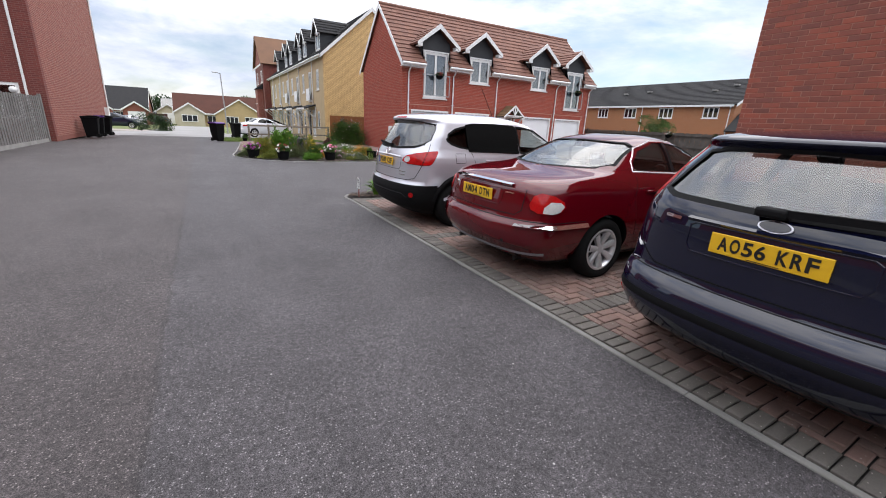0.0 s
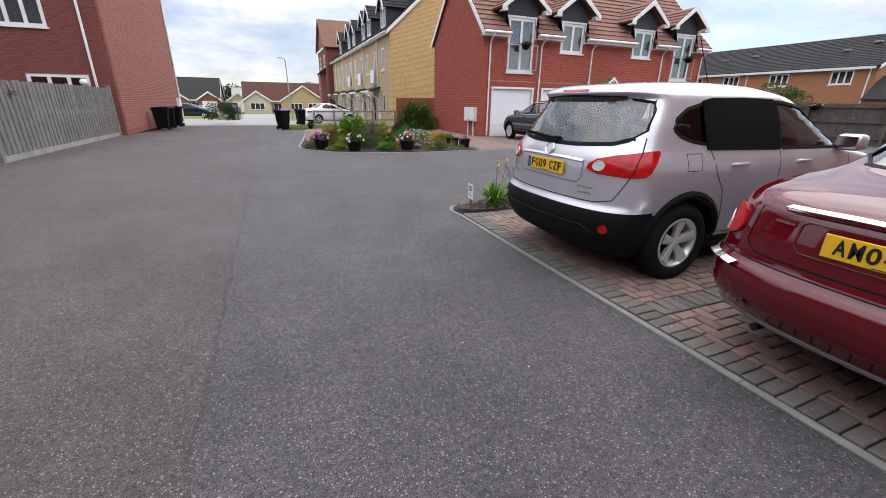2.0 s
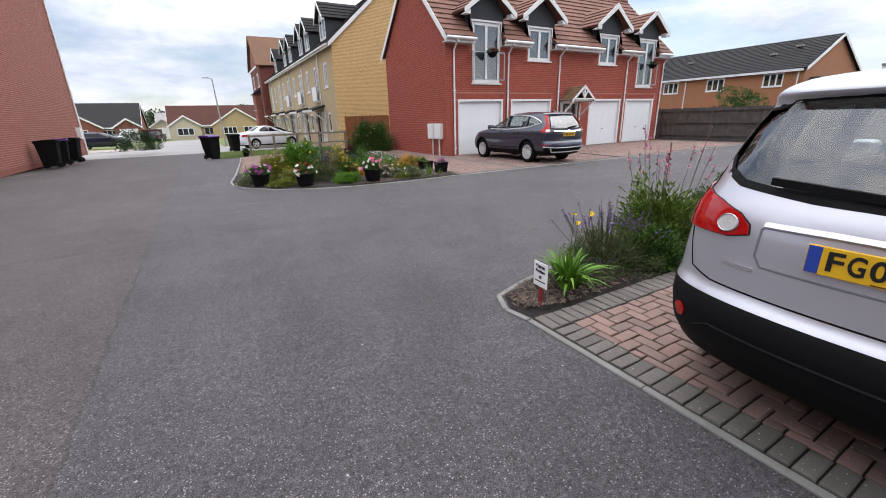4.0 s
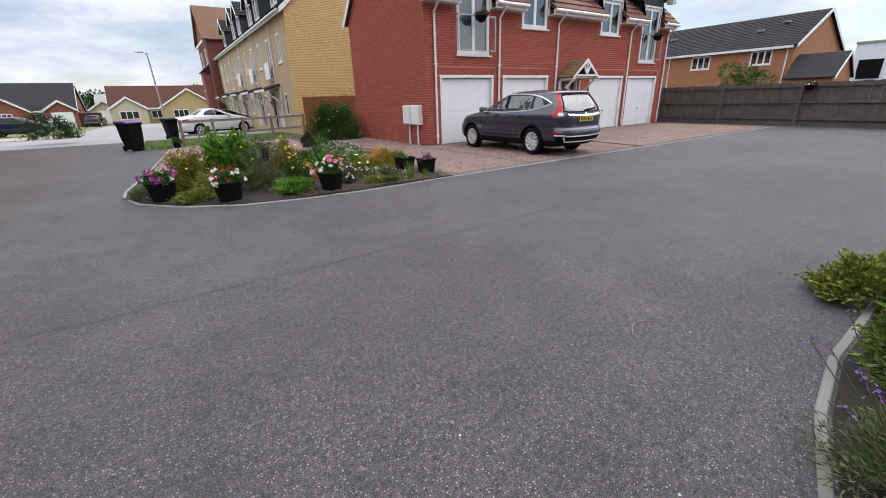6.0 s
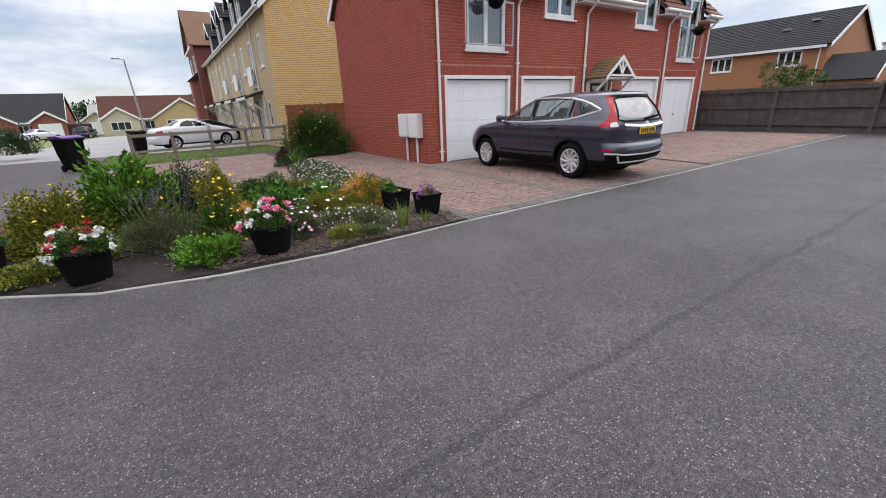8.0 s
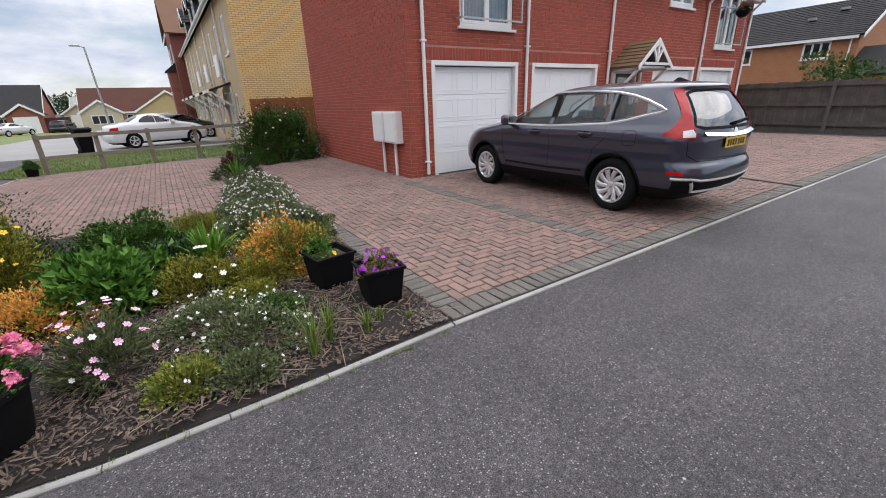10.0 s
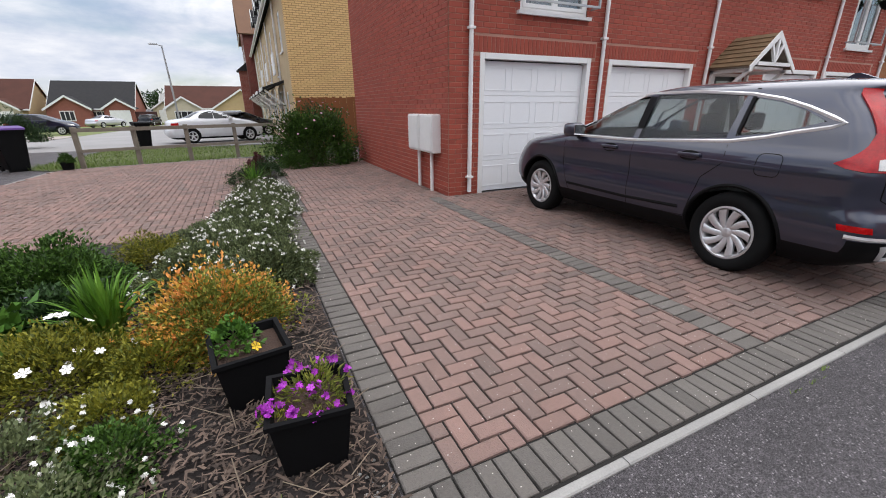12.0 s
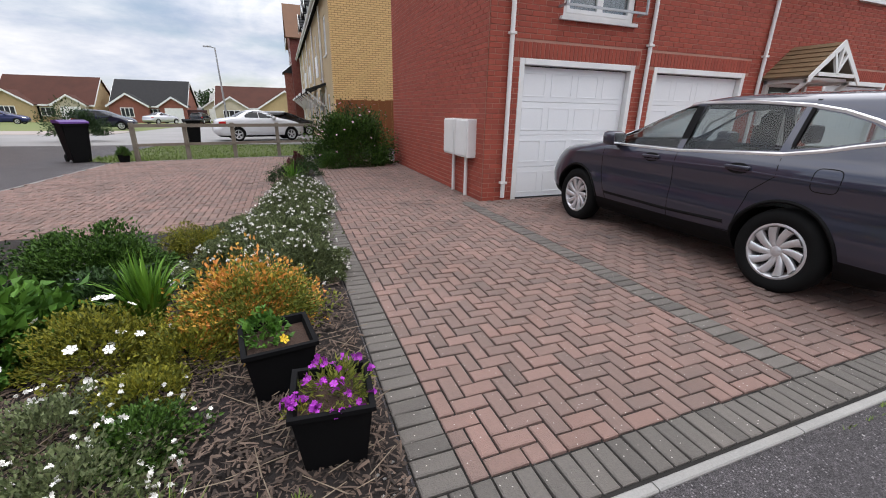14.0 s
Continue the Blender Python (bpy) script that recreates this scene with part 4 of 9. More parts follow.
for y in (33.2, 37.6, 39.7, 43.9, 46.4, 51.5):
    xf, hw, ze, za = YX + 0.15, 0.78, 7.45, 8.3
    xb = lambda z: YX - 0.25 + (z - YE) / YS
    d = part("dormer", (lambda bm: (prism(bm, [(xf, YE + 0.3), (xf, ze), (xb(ze), ze)], "y", y - hw, y - hw + 0.06), bm)[-1])(bmesh.new()), SLATE_CLAD, ter, "slate-clad gabled dormer")
    bm = bmesh.new()
    prism(bm, [(xf, YE + 0.3), (xf, ze), (xb(ze), ze)], "y", y + hw - 0.06, y + hw)
    part("cheek", bm, SLATE_CLAD, d)
    bm = bmesh.new()
    prism(bm, [(y - hw, ze), (y + hw, ze), (y, za)], "x", xf, xf + 0.08)
    part("gable", bm, WHITE, d)
    window(ter, "x", xf, -1, y - hw + 0.06, y + hw - 0.06, YE + 0.5, ze, 2, sill=False)
    for s in (-1, 1):
        quad = [(xf - 0.22, y + s * (hw + 0.18), ze - 0.12), (xb(ze), y + s * (hw + 0.18), ze - 0.12), (xb(za), y, za + 0.05), (xf - 0.22, y, za + 0.05)]
        part("slope", slab(bmesh.new(), quad, 0.05), TILE_GREY, d)
        if s > 0:
            quad = [quad[1], quad[0], quad[3], quad[2]]
        tagged(part("roof_tiles", tiled_slope(*quad), TILE_GREY, d), kind="stuff")
        bm = bmesh.new()
        prism(bm, [(y + s * (hw + 0.2), ze - 0.26), (y + s * (hw + 0.2), ze - 0.1), (y, za + 0.09), (y, za - 0.12)], "x", xf - 0.25, xf - 0.22)
        part("bargeboard", bm, WHITE, d)

# taller red house at the terrace's end
tall = thing("house", "tall red-brick end house with orange-brown roof", "house", (0, 0, 0))
part("wall", boxes((7.2, 15, 57.1, 65, -0.9, 7.7)), RED_SHADED_Y, tall)
bm = bmesh.new()
prism(bm, [(57.1, 7.7), (65, 7.7), (61.05, 10.75)], "x", 7.2, 15)
part("gable", bm, RED_LIT_X, tall)
bm = bmesh.new()
slab(bm, [(6.9, 56.8, 7.5), (15.3, 56.8, 7.5), (15.3, 61.05, 11.0), (6.9, 61.05, 11.0)], 0.12)
slab(bm, [(6.9, 65.3, 7.5), (15.3, 65.3, 7.5), (15.3, 61.05, 11.0), (6.9, 61.05, 11.0)], 0.12)
part("roof", bm, material("orange_brown_roof", (0.17, 0.085, 0.045), (0.11, 0.058, 0.034), 0.9, 0.7, 20.0), tall)
part("bay", boxes((6.5, 7.19, 58.4, 60.6, 0, 4.6)), RED_LIT_X, tall)
part("bay_roof", (lambda bm: (prism(bm, [(6.3, 4.6), (7.19, 5.3), (7.19, 4.6)], "y", 58.2, 60.8), bm)[-1])(bmesh.new()), TILE_GREY, tall)
for z0, z1 in ((0.9, 2.2), (2.9, 4.2)):
    window(tall, "x", 6.49, -1, 58.7, 60.3, z0, z1, 3)
for y in (58.4, 62.5):
    window(tall, "x", 7.17, -1, y, y + 1.2, 5.4, 6.8, 2)
part("bargeboard", boxes((6.86, 6.9, 56.8, 65.3, 7.2, 7.4)), WHITE, tall)


# ---- orange brick houses behind the dark fence ----
OXF, OYE, OE = 46.0, 22.3, 4.72
orange = thing("house", "orange brick house with dark tiled roof behind the fence", "house", (0, 0, 0))
owin = [(23.75, 25.35, 3.35, 4.5), (28.6, 30.3, 3.3, 4.45), (33.2, 34.9, 3.3, 4.45), (37.3, 38.9, 3.3, 4.45), (43, 44.6, 3.3, 4.45)]
part("wall", holed_wall(bmesh.new(), "x", OXF, OXF + 0.3, OYE + 0.3, 60, 0, OE, owin), ORANGE_X, orange)
bm = bmesh.new()
prism(bm, [(OXF, 0), (OXF, OE), (51.8, 7.55), (57.6, OE), (57.6, 0)], "y", OYE, OYE + 0.3)
part("wall", bm, ORANGE_Y, orange)
# added near-black sheet in place of the unlit rooms
part("partition", boxes((OXF + 1.4, OXF + 1.5, OYE + 0.4, 60, 0, OE)), ROOM_SHADE, orange)
for a, b, z0, z1 in owin:
    window(orange, "x", OXF, -1, a, b, z0, z1, 3)
bm = bmesh.new()
slab(bm, [(OXF - 0.35, OYE - 0.25, OE), (OXF - 0.35, 60, OE), (51.8, 60, 7.75), (51.8, OYE - 0.25, 7.75)], 0.1)
slab(bm, [(57.95, OYE - 0.25, OE), (57.95, 60, OE), (51.8, 60, 7.75), (51.8, OYE - 0.25, 7.75)], 0.1)
oroof = part("roof", bm, TILE_GREY, orange)
tagged(part("roof_tiles", tiled_slope((OXF - 0.4, 60, OE), (OXF - 0.4, OYE - 0.25, OE), (51.8, OYE - 0.25, 7.75), (51.8, 60, 7.75), 0.36, 0.4), TILE_GREY, oroof), kind="stuff")
for y, z in ((24.5, 6.9), (26, 6.3), (34, 6.5), (37, 6.3)):
    x = 46 + (z - OE) / 3.03 * 5.8 - 0.35
    part("roof_vent", boxes((x - 0.2, x + 0.15, y - 0.25, y + 0.25, z - 0.03, z + 0.13)), CONCRETE, orange)
part("fascia", boxes((OXF - 0.38, OXF - 0.35, OYE, 60, OE - 0.22, OE - 0.02)), WHITE, orange)
for s in (-1, 1):
    bm = bmesh.new()
    prism(bm, [(51.8 + s * 6.15, OE - 0.25), (51.8 + s * 6.15, OE + 0.02), (51.8, 7.8), (51.8, 7.5)], "y", OYE - 0.28, OYE - 0.25)
    part("bargeboard", bm, WHITE, orange)
for y in (22.7, 32.4):
    bm = bmesh.new()
    cylinder(bm, (OXF - 0.06, y, 0), (OXF - 0.06, y, OE - 0.2), 0.05)
    part("downpipe", bm, WHITE, orange, smooth=40)
lean = thing("garage", "small orange brick garage with dark gabled roof", "garage", (0, 0, 0))
part("wall", boxes((44.9, 49.1, 19.1, 22.1, 0, 2.2)), ORANGE_X, lean)
bm = bmesh.new()
prism(bm, [(44.9, 2.2), (49.1, 2.2), (47, 3.85)], "y", 19.1, 19.3)
part("gable", bm, ORANGE_Y, lean)
bm = bmesh.new()
slab(bm, [(44.6, 18.9, 2.15), (44.6, 22.2, 2.15), (47, 22.2, 4.0), (47, 18.9, 4.0)], 0.1)
slab(bm, [(49.4, 18.9, 2.15), (49.4, 22.2, 2.15), (47, 22.2, 4.0), (47, 18.9, 4.0)], 0.1)
part("roof", bm, TILE_GREY, lean)
bm = bmesh.new()
prism(bm, [(44.58, 1.95), (44.58, 2.2), (47, 4.05), (49.42, 2.2), (49.42, 1.95), (47, 3.8)], "y", 18.86, 18.9)
part("bargeboard", bm, WHITE, lean)
modern = thing("building", "flat-roofed white rendered and tan brick building", "building", (0, 0, 0))
part("wall", boxes((75, 88, 18.6, 25.2, 0, 6.2)), material("white_render", (0.72, 0.73, 0.74), (0.66, 0.67, 0.68), 0.8), modern)
part("wall", boxes((74.5, 88, 4, 18.58, 0, 5.6)), ORANGE_X, modern)
part("parapet", boxes((74.9, 88, 18.5, 25.3, 6.2, 6.45)), CONCRETE, modern)
part("parapet", boxes((74.4, 88, 4, 18.49, 5.6, 6.0)), CONCRETE, modern)
for a, b, z0, z1 in ((22.4, 24.6, 2.2, 4.4), (20.2, 21.0, 3.2, 4.5), (14.4, 16.6, 2.6, 4.2), (8.5, 11, 2.6, 4.2)):
    x = 74.98 if a > 18.6 else 74.48
    part("window", boxes((x - 0.05, x, a, b, z0, z1)), BLACK_PLASTIC, modern)
back = thing("house", "red-brown brick house gable seen beyond the garages", "house", (0, 0, 0))
BX, BYB = 39.0, 42.0
part("wall", boxes((BX - 4, BX + 4, BYB, BYB + 9, 0, 5)), RED_SHADED_Y, back)
bm = bmesh.new()
prism(bm, [(BX - 4, 5), (BX + 4, 5), (BX, 8.2)], "y", BYB, BYB + 9)
part("gable", bm, RED_SHADED_Y, back)
for s in (-1, 1):
    bm = bmesh.new()
    slab(bm, [(BX + s * 4.3, BYB - 0.2, 4.8), (BX + s * 4.3, BYB + 9, 4.8), (BX, BYB + 9, 8.35), (BX, BYB - 0.2, 8.35)], 0.12)
    part("roof", bm, TILE_BROWN, back)
    bm = bmesh.new()
    prism(bm, [(BX + s * 4.3, 4.55), (BX + s * 4.3, 4.82), (BX, 8.4), (BX, 8.1)], "y", BYB - 0.24, BYB - 0.2)
    part("bargeboard", bm, WHITE, back)


# ---- bungalows in the distance ----
def bungalow(x0, x1, y, base, ridge, wall_mat, roof_mat, gables, label, door=None, windows=()):
    h = thing("bungalow", label, "bungalow", (0, 0, 0), group="bungalows along the far road")
    e = base + 2.45
    part("wall", boxes((x0, x1, y, y + 9, base - 0.5, e)), wall_mat, h)
    bm = bmesh.new()
    prism(bm, [(y, e), (y + 9, e), (y + 4.5, ridge - 0.15)], "x", x0, x1)
    part("gable", bm, wall_mat, h)
    bm = bmesh.new()
    slab(bm, [(x0 - 0.25, y - 0.3, e - 0.1), (x1 + 0.25, y - 0.3, e - 0.1), (x1 + 0.25, y + 4.5, ridge), (x0 - 0.25, y + 4.5, ridge)], 0.12)
    slab(bm, [(x0 - 0.25, y + 9.3, e - 0.1), (x1 + 0.25, y + 9.3, e - 0.1), (x1 + 0.25, y + 4.5, ridge), (x0 - 0.25, y + 4.5, ridge)], 0.12)
    part("roof", bm, roof_mat, h)
    part("fascia", boxes((x0 - 0.25, x1 + 0.25, y - 0.34, y - 0.3, e - 0.3, e - 0.08)), WHITE, h)
    for x in (x0 - 0.28, x1 + 0.25):
        for s in (-1, 1):
            bm = bmesh.new()
            prism(bm, [(y + 4.5 + s * 4.8, e - 0.3), (y + 4.5 + s * 4.8, e - 0.08), (y + 4.5, ridge + 0.03), (y + 4.5, ridge - 0.22)], "x", x, x + 0.03)
            part("bargeboard", bm, WHITE, h)
    for cx, hw, kind in gables:
        za, yf = e + hw * 0.62, y - 1.3
        g = part("porch_gable", (lambda bm: (prism(bm, [(cx - hw + 0.25, base - 0.5), (cx - hw + 0.25, e), (cx, za - 0.12), (cx + hw - 0.25, e), (cx + hw - 0.25, base - 0.5)], "y", yf, y - 0.01), bm)[-1])(bmesh.new()), kind, h)
        for s in (-1, 1):
            part("roof", slab(bmesh.new(), [(cx + s * hw, yf - 0.25, e - 0.12), (cx, yf - 0.25, za), (cx, y + 3.0, za), (cx + s * hw, y + 1.0, e - 0.12)], 0.1), roof_mat, g)
            bm = bmesh.new()
            prism(bm, [(cx + s * (hw + 0.05), e - 0.38), (cx + s * (hw + 0.05), e - 0.1), (cx, za + 0.05), (cx, za - 0.22)], "y", yf - 0.3, yf - 0.25)
            part("bargeboard", bm, WHITE, g)
    for cx, w, z0, z1, dy, kind in windows:
        if kind == "garage":
            part("garage_door", boxes((cx - w / 2, cx + w / 2, y - dy - 0.06, y - dy, base, base + 2.1)), WHITE, h)
        elif kind == "door":
            part("door", boxes((cx - w / 2, cx + w / 2, y - dy - 0.06, y - dy, base, base + 2.1)), BLACK_PLASTIC, h)
        else:
            wd = part("window", boxes((cx - w / 2, cx + w / 2, y - dy - 0.05, y - dy, base + z0, base + z1)), WHITE, h)
            n = 3
            for i in range(n):
                a = cx - w / 2 + 0.1 + i * (w - 0.1) / n
                part("pane", boxes((a, a + (w - 0.1) / n - 0.1, y - dy - 0.07, y - dy - 0.05, base + z0 + 0.12, base + z1 - 0.1)), GLASS_FAR, wd)
    return h


GLASS_FAR = material("far_glass", (0.03, 0.035, 0.04), (0.02, 0.022, 0.025), 0.08)
PALE = material("pale_brick", (0.52, 0.46, 0.34), (0.45, 0.40, 0.29), 0.9)
YEL = material("yellow_brick", (0.46, 0.34, 0.18), (0.38, 0.28, 0.15), 0.9)
REDB = material("far_red_brick", (0.27, 0.10, 0.07), (0.21, 0.075, 0.055), 0.9)
bungalow(-4.0, 13.0, 91.5, -1.0, 4.85, YEL, TILE_RED, [(-1.7, 2.6, PALE), (6.6, 4.4, YEL)], "yellow brick bungalow with red-brown roof and white gables", windows=[(-1.7, 2.5, 0.75, 2.0, 1.32, "w"), (2.3, 2.4, 0.75, 2.0, 0.02, "w"), (5.2, 2.2, 0.75, 2.0, 1.32, "w"), (8.6, 2.4, 0.75, 2.0, 1.32, "w")])
bungalow(-17.4, -7.9, 89.5, -0.95, 5.25, REDB, TILE_GREY, [(-15.0, 2.6, REDB), (-9.4, 2.0, REDB)], "dark-roofed red brick bungalow with white garage door", windows=[(-15.2, 1.6, 0.75, 2.1, 1.32, "w"), (-12.0, 2.0, 0.75, 2.0, 0.02, "w"), (-9.3, 2.4, 0, 0, 1.32, "garage"), (-13.4, 1.0, 0, 0, 0.02, "door")])
bungalow(-30.2, -19.4, 89.0, -0.95, 5.35, YEL, TILE_RED, [(-28.3, 2.8, YEL), (-21.7, 2.0, PALE)], "yellow brick bungalow with brown roof and garage", windows=[(-28.4, 1.7, 0.75, 2.1, 1.32, "w"), (-24.6, 1.8, 0.75, 2.0, 0.02, "w"), (-21.6, 2.3, 0, 0, 1.32, "garage"), (-26.0, 1.0, 0, 0, 0.02, "door")])
bungalow(-44.5, -32.5, 89.0, -0.95, 5.35, REDB, TILE_RED, [(-35, 2.4, REDB)], "red brick bungalow with brown roof", windows=[(-35, 1.7, 0.75, 2.1, 1.32, "w")])
bungalow(-6.6, -4.6, 104, -1.0, 4.0, PALE, CONCRETE, [(-5.6, 2.2, PALE)], "pale gabled garage at the end of the side road", windows=[(-5.6, 2.2, 0, 0, 1.32, "garage")])
tagged(part("wooden_gate", boxes((-7.7, -5.0, 88.6, 88.7, -1.0, 0.95)), material("dark_red_wood", (0.06, 0.02, 0.016), (0.045, 0.016, 0.013), 0.8)), "dark red wooden side gate between bungalows", "gate")
# an unseen plain house, added behind the walk to close the drive and block low sky
rear = thing("house", "unseen plain red brick house added to close the drive and block low sky", "house", (0, 0, 0))
part("wall", boxes((-14, 12, -18, -11, 0, 5.2)), RED_SHADED_Y, rear)
bm = bmesh.new()
prism(bm, [(-18.4, 5.2), (-10.6, 5.2), (-14.5, 8.6)], "x", -14.3, 12.3)
part("roof", bm, TILE_BROWN, rear)


# unseen house added beyond the fence to keep low sky light off the cars
sky_block = thing("house", "unseen plain red brick house added to block low sky light", "house", (0, 0, 0))
part("wall", boxes((-18, -9.5, -9, 12, 0, 5.2)), RED_LIT_X, sky_block)
bm = bmesh.new()
prism(bm, [(-18.4, 5.2), (-9.1, 5.2), (-13.7, 8.6)], "y", -9.3, 12.3)
part("roof", bm, TILE_BROWN, sky_block)


# ---- fences ----
def board_fence(name, label, mat, along, fixed, a, b, height, out, lean=0.0, board=0.125, post_every=2.75, posts=True, rails=(0.35, 0.95, 1.5), gravel=0.14):
    """A close-boarded fence along x or y: overlapping boards, rails and posts, each its own part."""
    f = thing(name, label, "fence", (0, 0, 0))
    rng, u = random.Random(len(label)), a

    def bx(u0, u1, d0, d1, z0, z1):
        p, q = fixed + out * d0, fixed + out * d1
        lo, hi = min(p, q), max(p, q)
        return (lo, hi, u0, u1, z0, z1) if along == "y" else (u0, u1, lo, hi, z0, z1)
    while u < b:
        h = height + rng.uniform(-0.015, 0.015)
        back = round((u - a) / board) % 2
        d, over = (0.022, 0.012) if back else (0.0, -0.014)
        part("board", boxes(bx(u - over, min(u + board + over, b), -0.012 - d, 0.008 - d, gravel, h + rng.uniform(-0.02, 0.01))), mat, f)
        u += board
    if posts:
        u = a
        while u <= b + 0.01:
            part("post", boxes(bx(u - 0.05, u + 0.05, -0.02, 0.09, 0, height + 0.05), bevel=0.006), mat, f)
            u += post_every
        for z in rails:
            bm = bmesh.new()
            box(bm, *bx(a, b, 0.008, 0.06, z - 0.04, z + 0.04))
            part("rail", bm, mat, f)
    if gravel:
        part("gravel_board", boxes(bx(a, b, -0.03, 0.012, 0.0, gravel)), WOOD_DARK if mat is WOOD_DARK else CONCRETE, f)
    return f


board_fence("fence", "dark weathered close-boarded fence with posts and rails", WOOD_DARK, "y", 22.9, -2.4, 20.35, 1.62, -1, rails=(0.28, 0.9, 1.5), post_every=2.8, board=0.14)
board_fence("fence", "grey weathered close-boarded garden fence beside the drive", WOOD_GREY, "y", -5.62, 15.25, 23.65, 1.82, 1, posts=False, board=0.115)
board_fence("fence", "grey weathered garden fence panel further along the drive", WOOD_GREY, "y", -5.70, -6.0, 14.33, 1.82, 1, posts=False, board=0.115)
board_fence("fence", "orange stained fence panel between the houses", WOOD_ORANGE, "x", 29.4, 7.75, 10.5, 1.72, -1, posts=False, gravel=0)
gate = thing("gate", "recessed grey wooden board gate in the fence", "gate", (0, 0, 0))
for k in range(7):
    part("board", boxes((-5.79 - 0.006 * (k % 2), -5.77 - 0.006 * (k % 2), 14.455 + 0.096 * k, 14.548 + 0.096 * k, 0.05, 1.80)), WOOD_GREY, gate)
for z in (0.35, 1.5):
    part("rail", boxes((-5.84, -5.80, 14.455, 15.12, z - 0.05, z + 0.05)), WOOD_GREY, gate)
part("threshold", boxes((-5.86, -5.62, 14.46, 15.12, -0.02, 0.02)), CONCRETE, gate)
tagged(part("fence_post", boxes((-5.69, -5.57, 15.13, 15.25, 0, 1.86), bevel=0.008), WOOD_GREY), "weathered grey gate post of the fence", "post", "gate posts")
tagged(part("fence_post", boxes((-5.74, -5.62, 14.33, 14.45, 0, 1.86), bevel=0.008), WOOD_GREY), "weathered grey gate post of the fence", "post", "gate posts")
tagged(part("fence_post", boxes((-5.68, -5.58, 23.52, 23.66, 0, 1.9), bevel=0.008), WOOD_GREY), "pale end post of the fence by the house", "post", "gate posts")
tagged(part("sign", boxes((-5.605, -5.595, 15.35, 15.63, 1.32, 1.68)), WHITE), "small blank white notice on the fence", "sign")
board_fence("fence", "grey boundary fence behind the parking bays", WOOD_DARK, "x", -9.0, -5.9, 22.8, 1.7, 1, posts=False)

# low post-and-rail fence along the verge
prf = thing("post_and_rail_fence", "low weathered timber post-and-rail fence on the verge", "fence", (0, 0, 0))
line = [(2.35, 26.65), (3.45, 26.95), (4.58, 27.2), (5.75, 27.5), (7.25, 27.95)]
for x, y in line:
    part("post", boxes((x - 0.05, x + 0.05, y - 0.05, y + 0.05, -0.12, 0.97), bevel=0.008), WOOD_POST, prf)
for (xa, ya), (xb, yb) in zip(line, line[1:]):
    for z in (0.9,):
        part("rail", bar(bmesh.new(), (xa, ya - 0.065, z), (xb, yb - 0.065, z), 0.035, 0.09), WOOD_POST, prf)
    part("rail", bar(bmesh.new(), (xa, ya - 0.065, 0.42), (xb, yb - 0.065, 0.42), 0.03, 0.07), WOOD_POST, prf)

# street lamp
lamp = thing("street_lamp", "slim galvanised steel street lamp", "street lamp", (2.25, 47.6, -0.4))
bm = bmesh.new()
cylinder(bm, (0, 0, -0.2), (-0.15, 0, 5.6), 0.07, 0.045)
part("pole", bm, STEEL, lamp, smooth=40)
part("arm", cylinder(bmesh.new(), (-0.15, 0, 5.58), (-0.45, 0, 5.64), 0.035), STEEL, lamp, smooth=40)
part("head", boxes((-0.85, -0.36, -0.10, 0.10, 5.6, 5.7), bevel=0.03), STEEL, lamp)
lamp2 = copy_thing(lamp, pose(-27, 80, -0.9))


# ---- cars ----
def paint(name, c, metal=0.0, rough=0.35):
    return material(name, c, tuple(v * 0.9 for v in c), rough, 3.0, 500.0, metal=metal, coat=1.0, spec=0.0 if metal == 0 else 0.5)


PAINT_BLUE, PAINT_RED = paint("dark_blue_paint", (0.004, 0.005, 0.018), 0.0, 0.5), paint("deep_red_paint", (0.092, 0.001, 0.0045), 0.0, 0.5)
PAINT_SILVER, PAINT_GREY = paint("silver_paint", (0.56, 0.555, 0.60), 0.7, 0.38), paint("slate_grey_paint", (0.027, 0.030, 0.054), 0.35, 0.32)
PAINT_WHITE, PAINT_BLACK = paint("white_paint", (0.72, 0.73, 0.75)), paint("black_paint", (0.012, 0.013, 0.018))
TRIM = material("black_trim", (0.0055, 0.0055, 0.006), (0.0035, 0.0035, 0.004), 0.65, 5.0, 200.0, 0.08, 400.0, spec=0.15)
CABIN = material("car_interior", (0.025, 0.025, 0.027), (0.016, 0.016, 0.018), 0.85, 6.0, 120.0)
CABIN_PALE = material("pale_car_interior", (0.40, 0.37, 0.32), (0.33, 0.30, 0.26), 0.8, 6.0, 120.0)
RUBBER = material("tyre_rubber", (0.010, 0.010, 0.010), (0.007, 0.007, 0.007), 0.85, 8.0, 120.0, 0.1, spec=0.12)
ALLOY = material("alloy", (0.68, 0.68, 0.69), (0.60, 0.60, 0.61), 0.32, 3.0, 60.0, metal=0.6)
CHROME = material("chrome", (0.90, 0.90, 0.91), (0.86, 0.86, 0.87), 0.10, metal=1.0)
LAMP_RED = material("red_lamp_glass", (0.50, 0.007, 0.008), (0.24, 0.003, 0.004), 0.07, 14.0, 90.0)
LAMP_CLEAR = material("clear_lamp_glass", (0.72, 0.71, 0.68), (0.50, 0.50, 0.49), 0.08, 60.0, 160.0, metal=0.2)
PLATE_YELLOW = material("yellow_plate", (0.78, 0.46, 0.015), (0.72, 0.41, 0.012), 0.35, coat=0.3)
PLATE_INK = material("plate_ink", (0.008, 0.008, 0.008), (0.006, 0.006, 0.006), 0.5)
PLATE_BLUE = material("plate_blue", (0.02, 0.06, 0.36), (0.018, 0.05, 0.3), 0.4)
CAR_GLASS = glass_material("car_glass", (0.84, 0.90, 0.88), 0.92, ior=2.25)
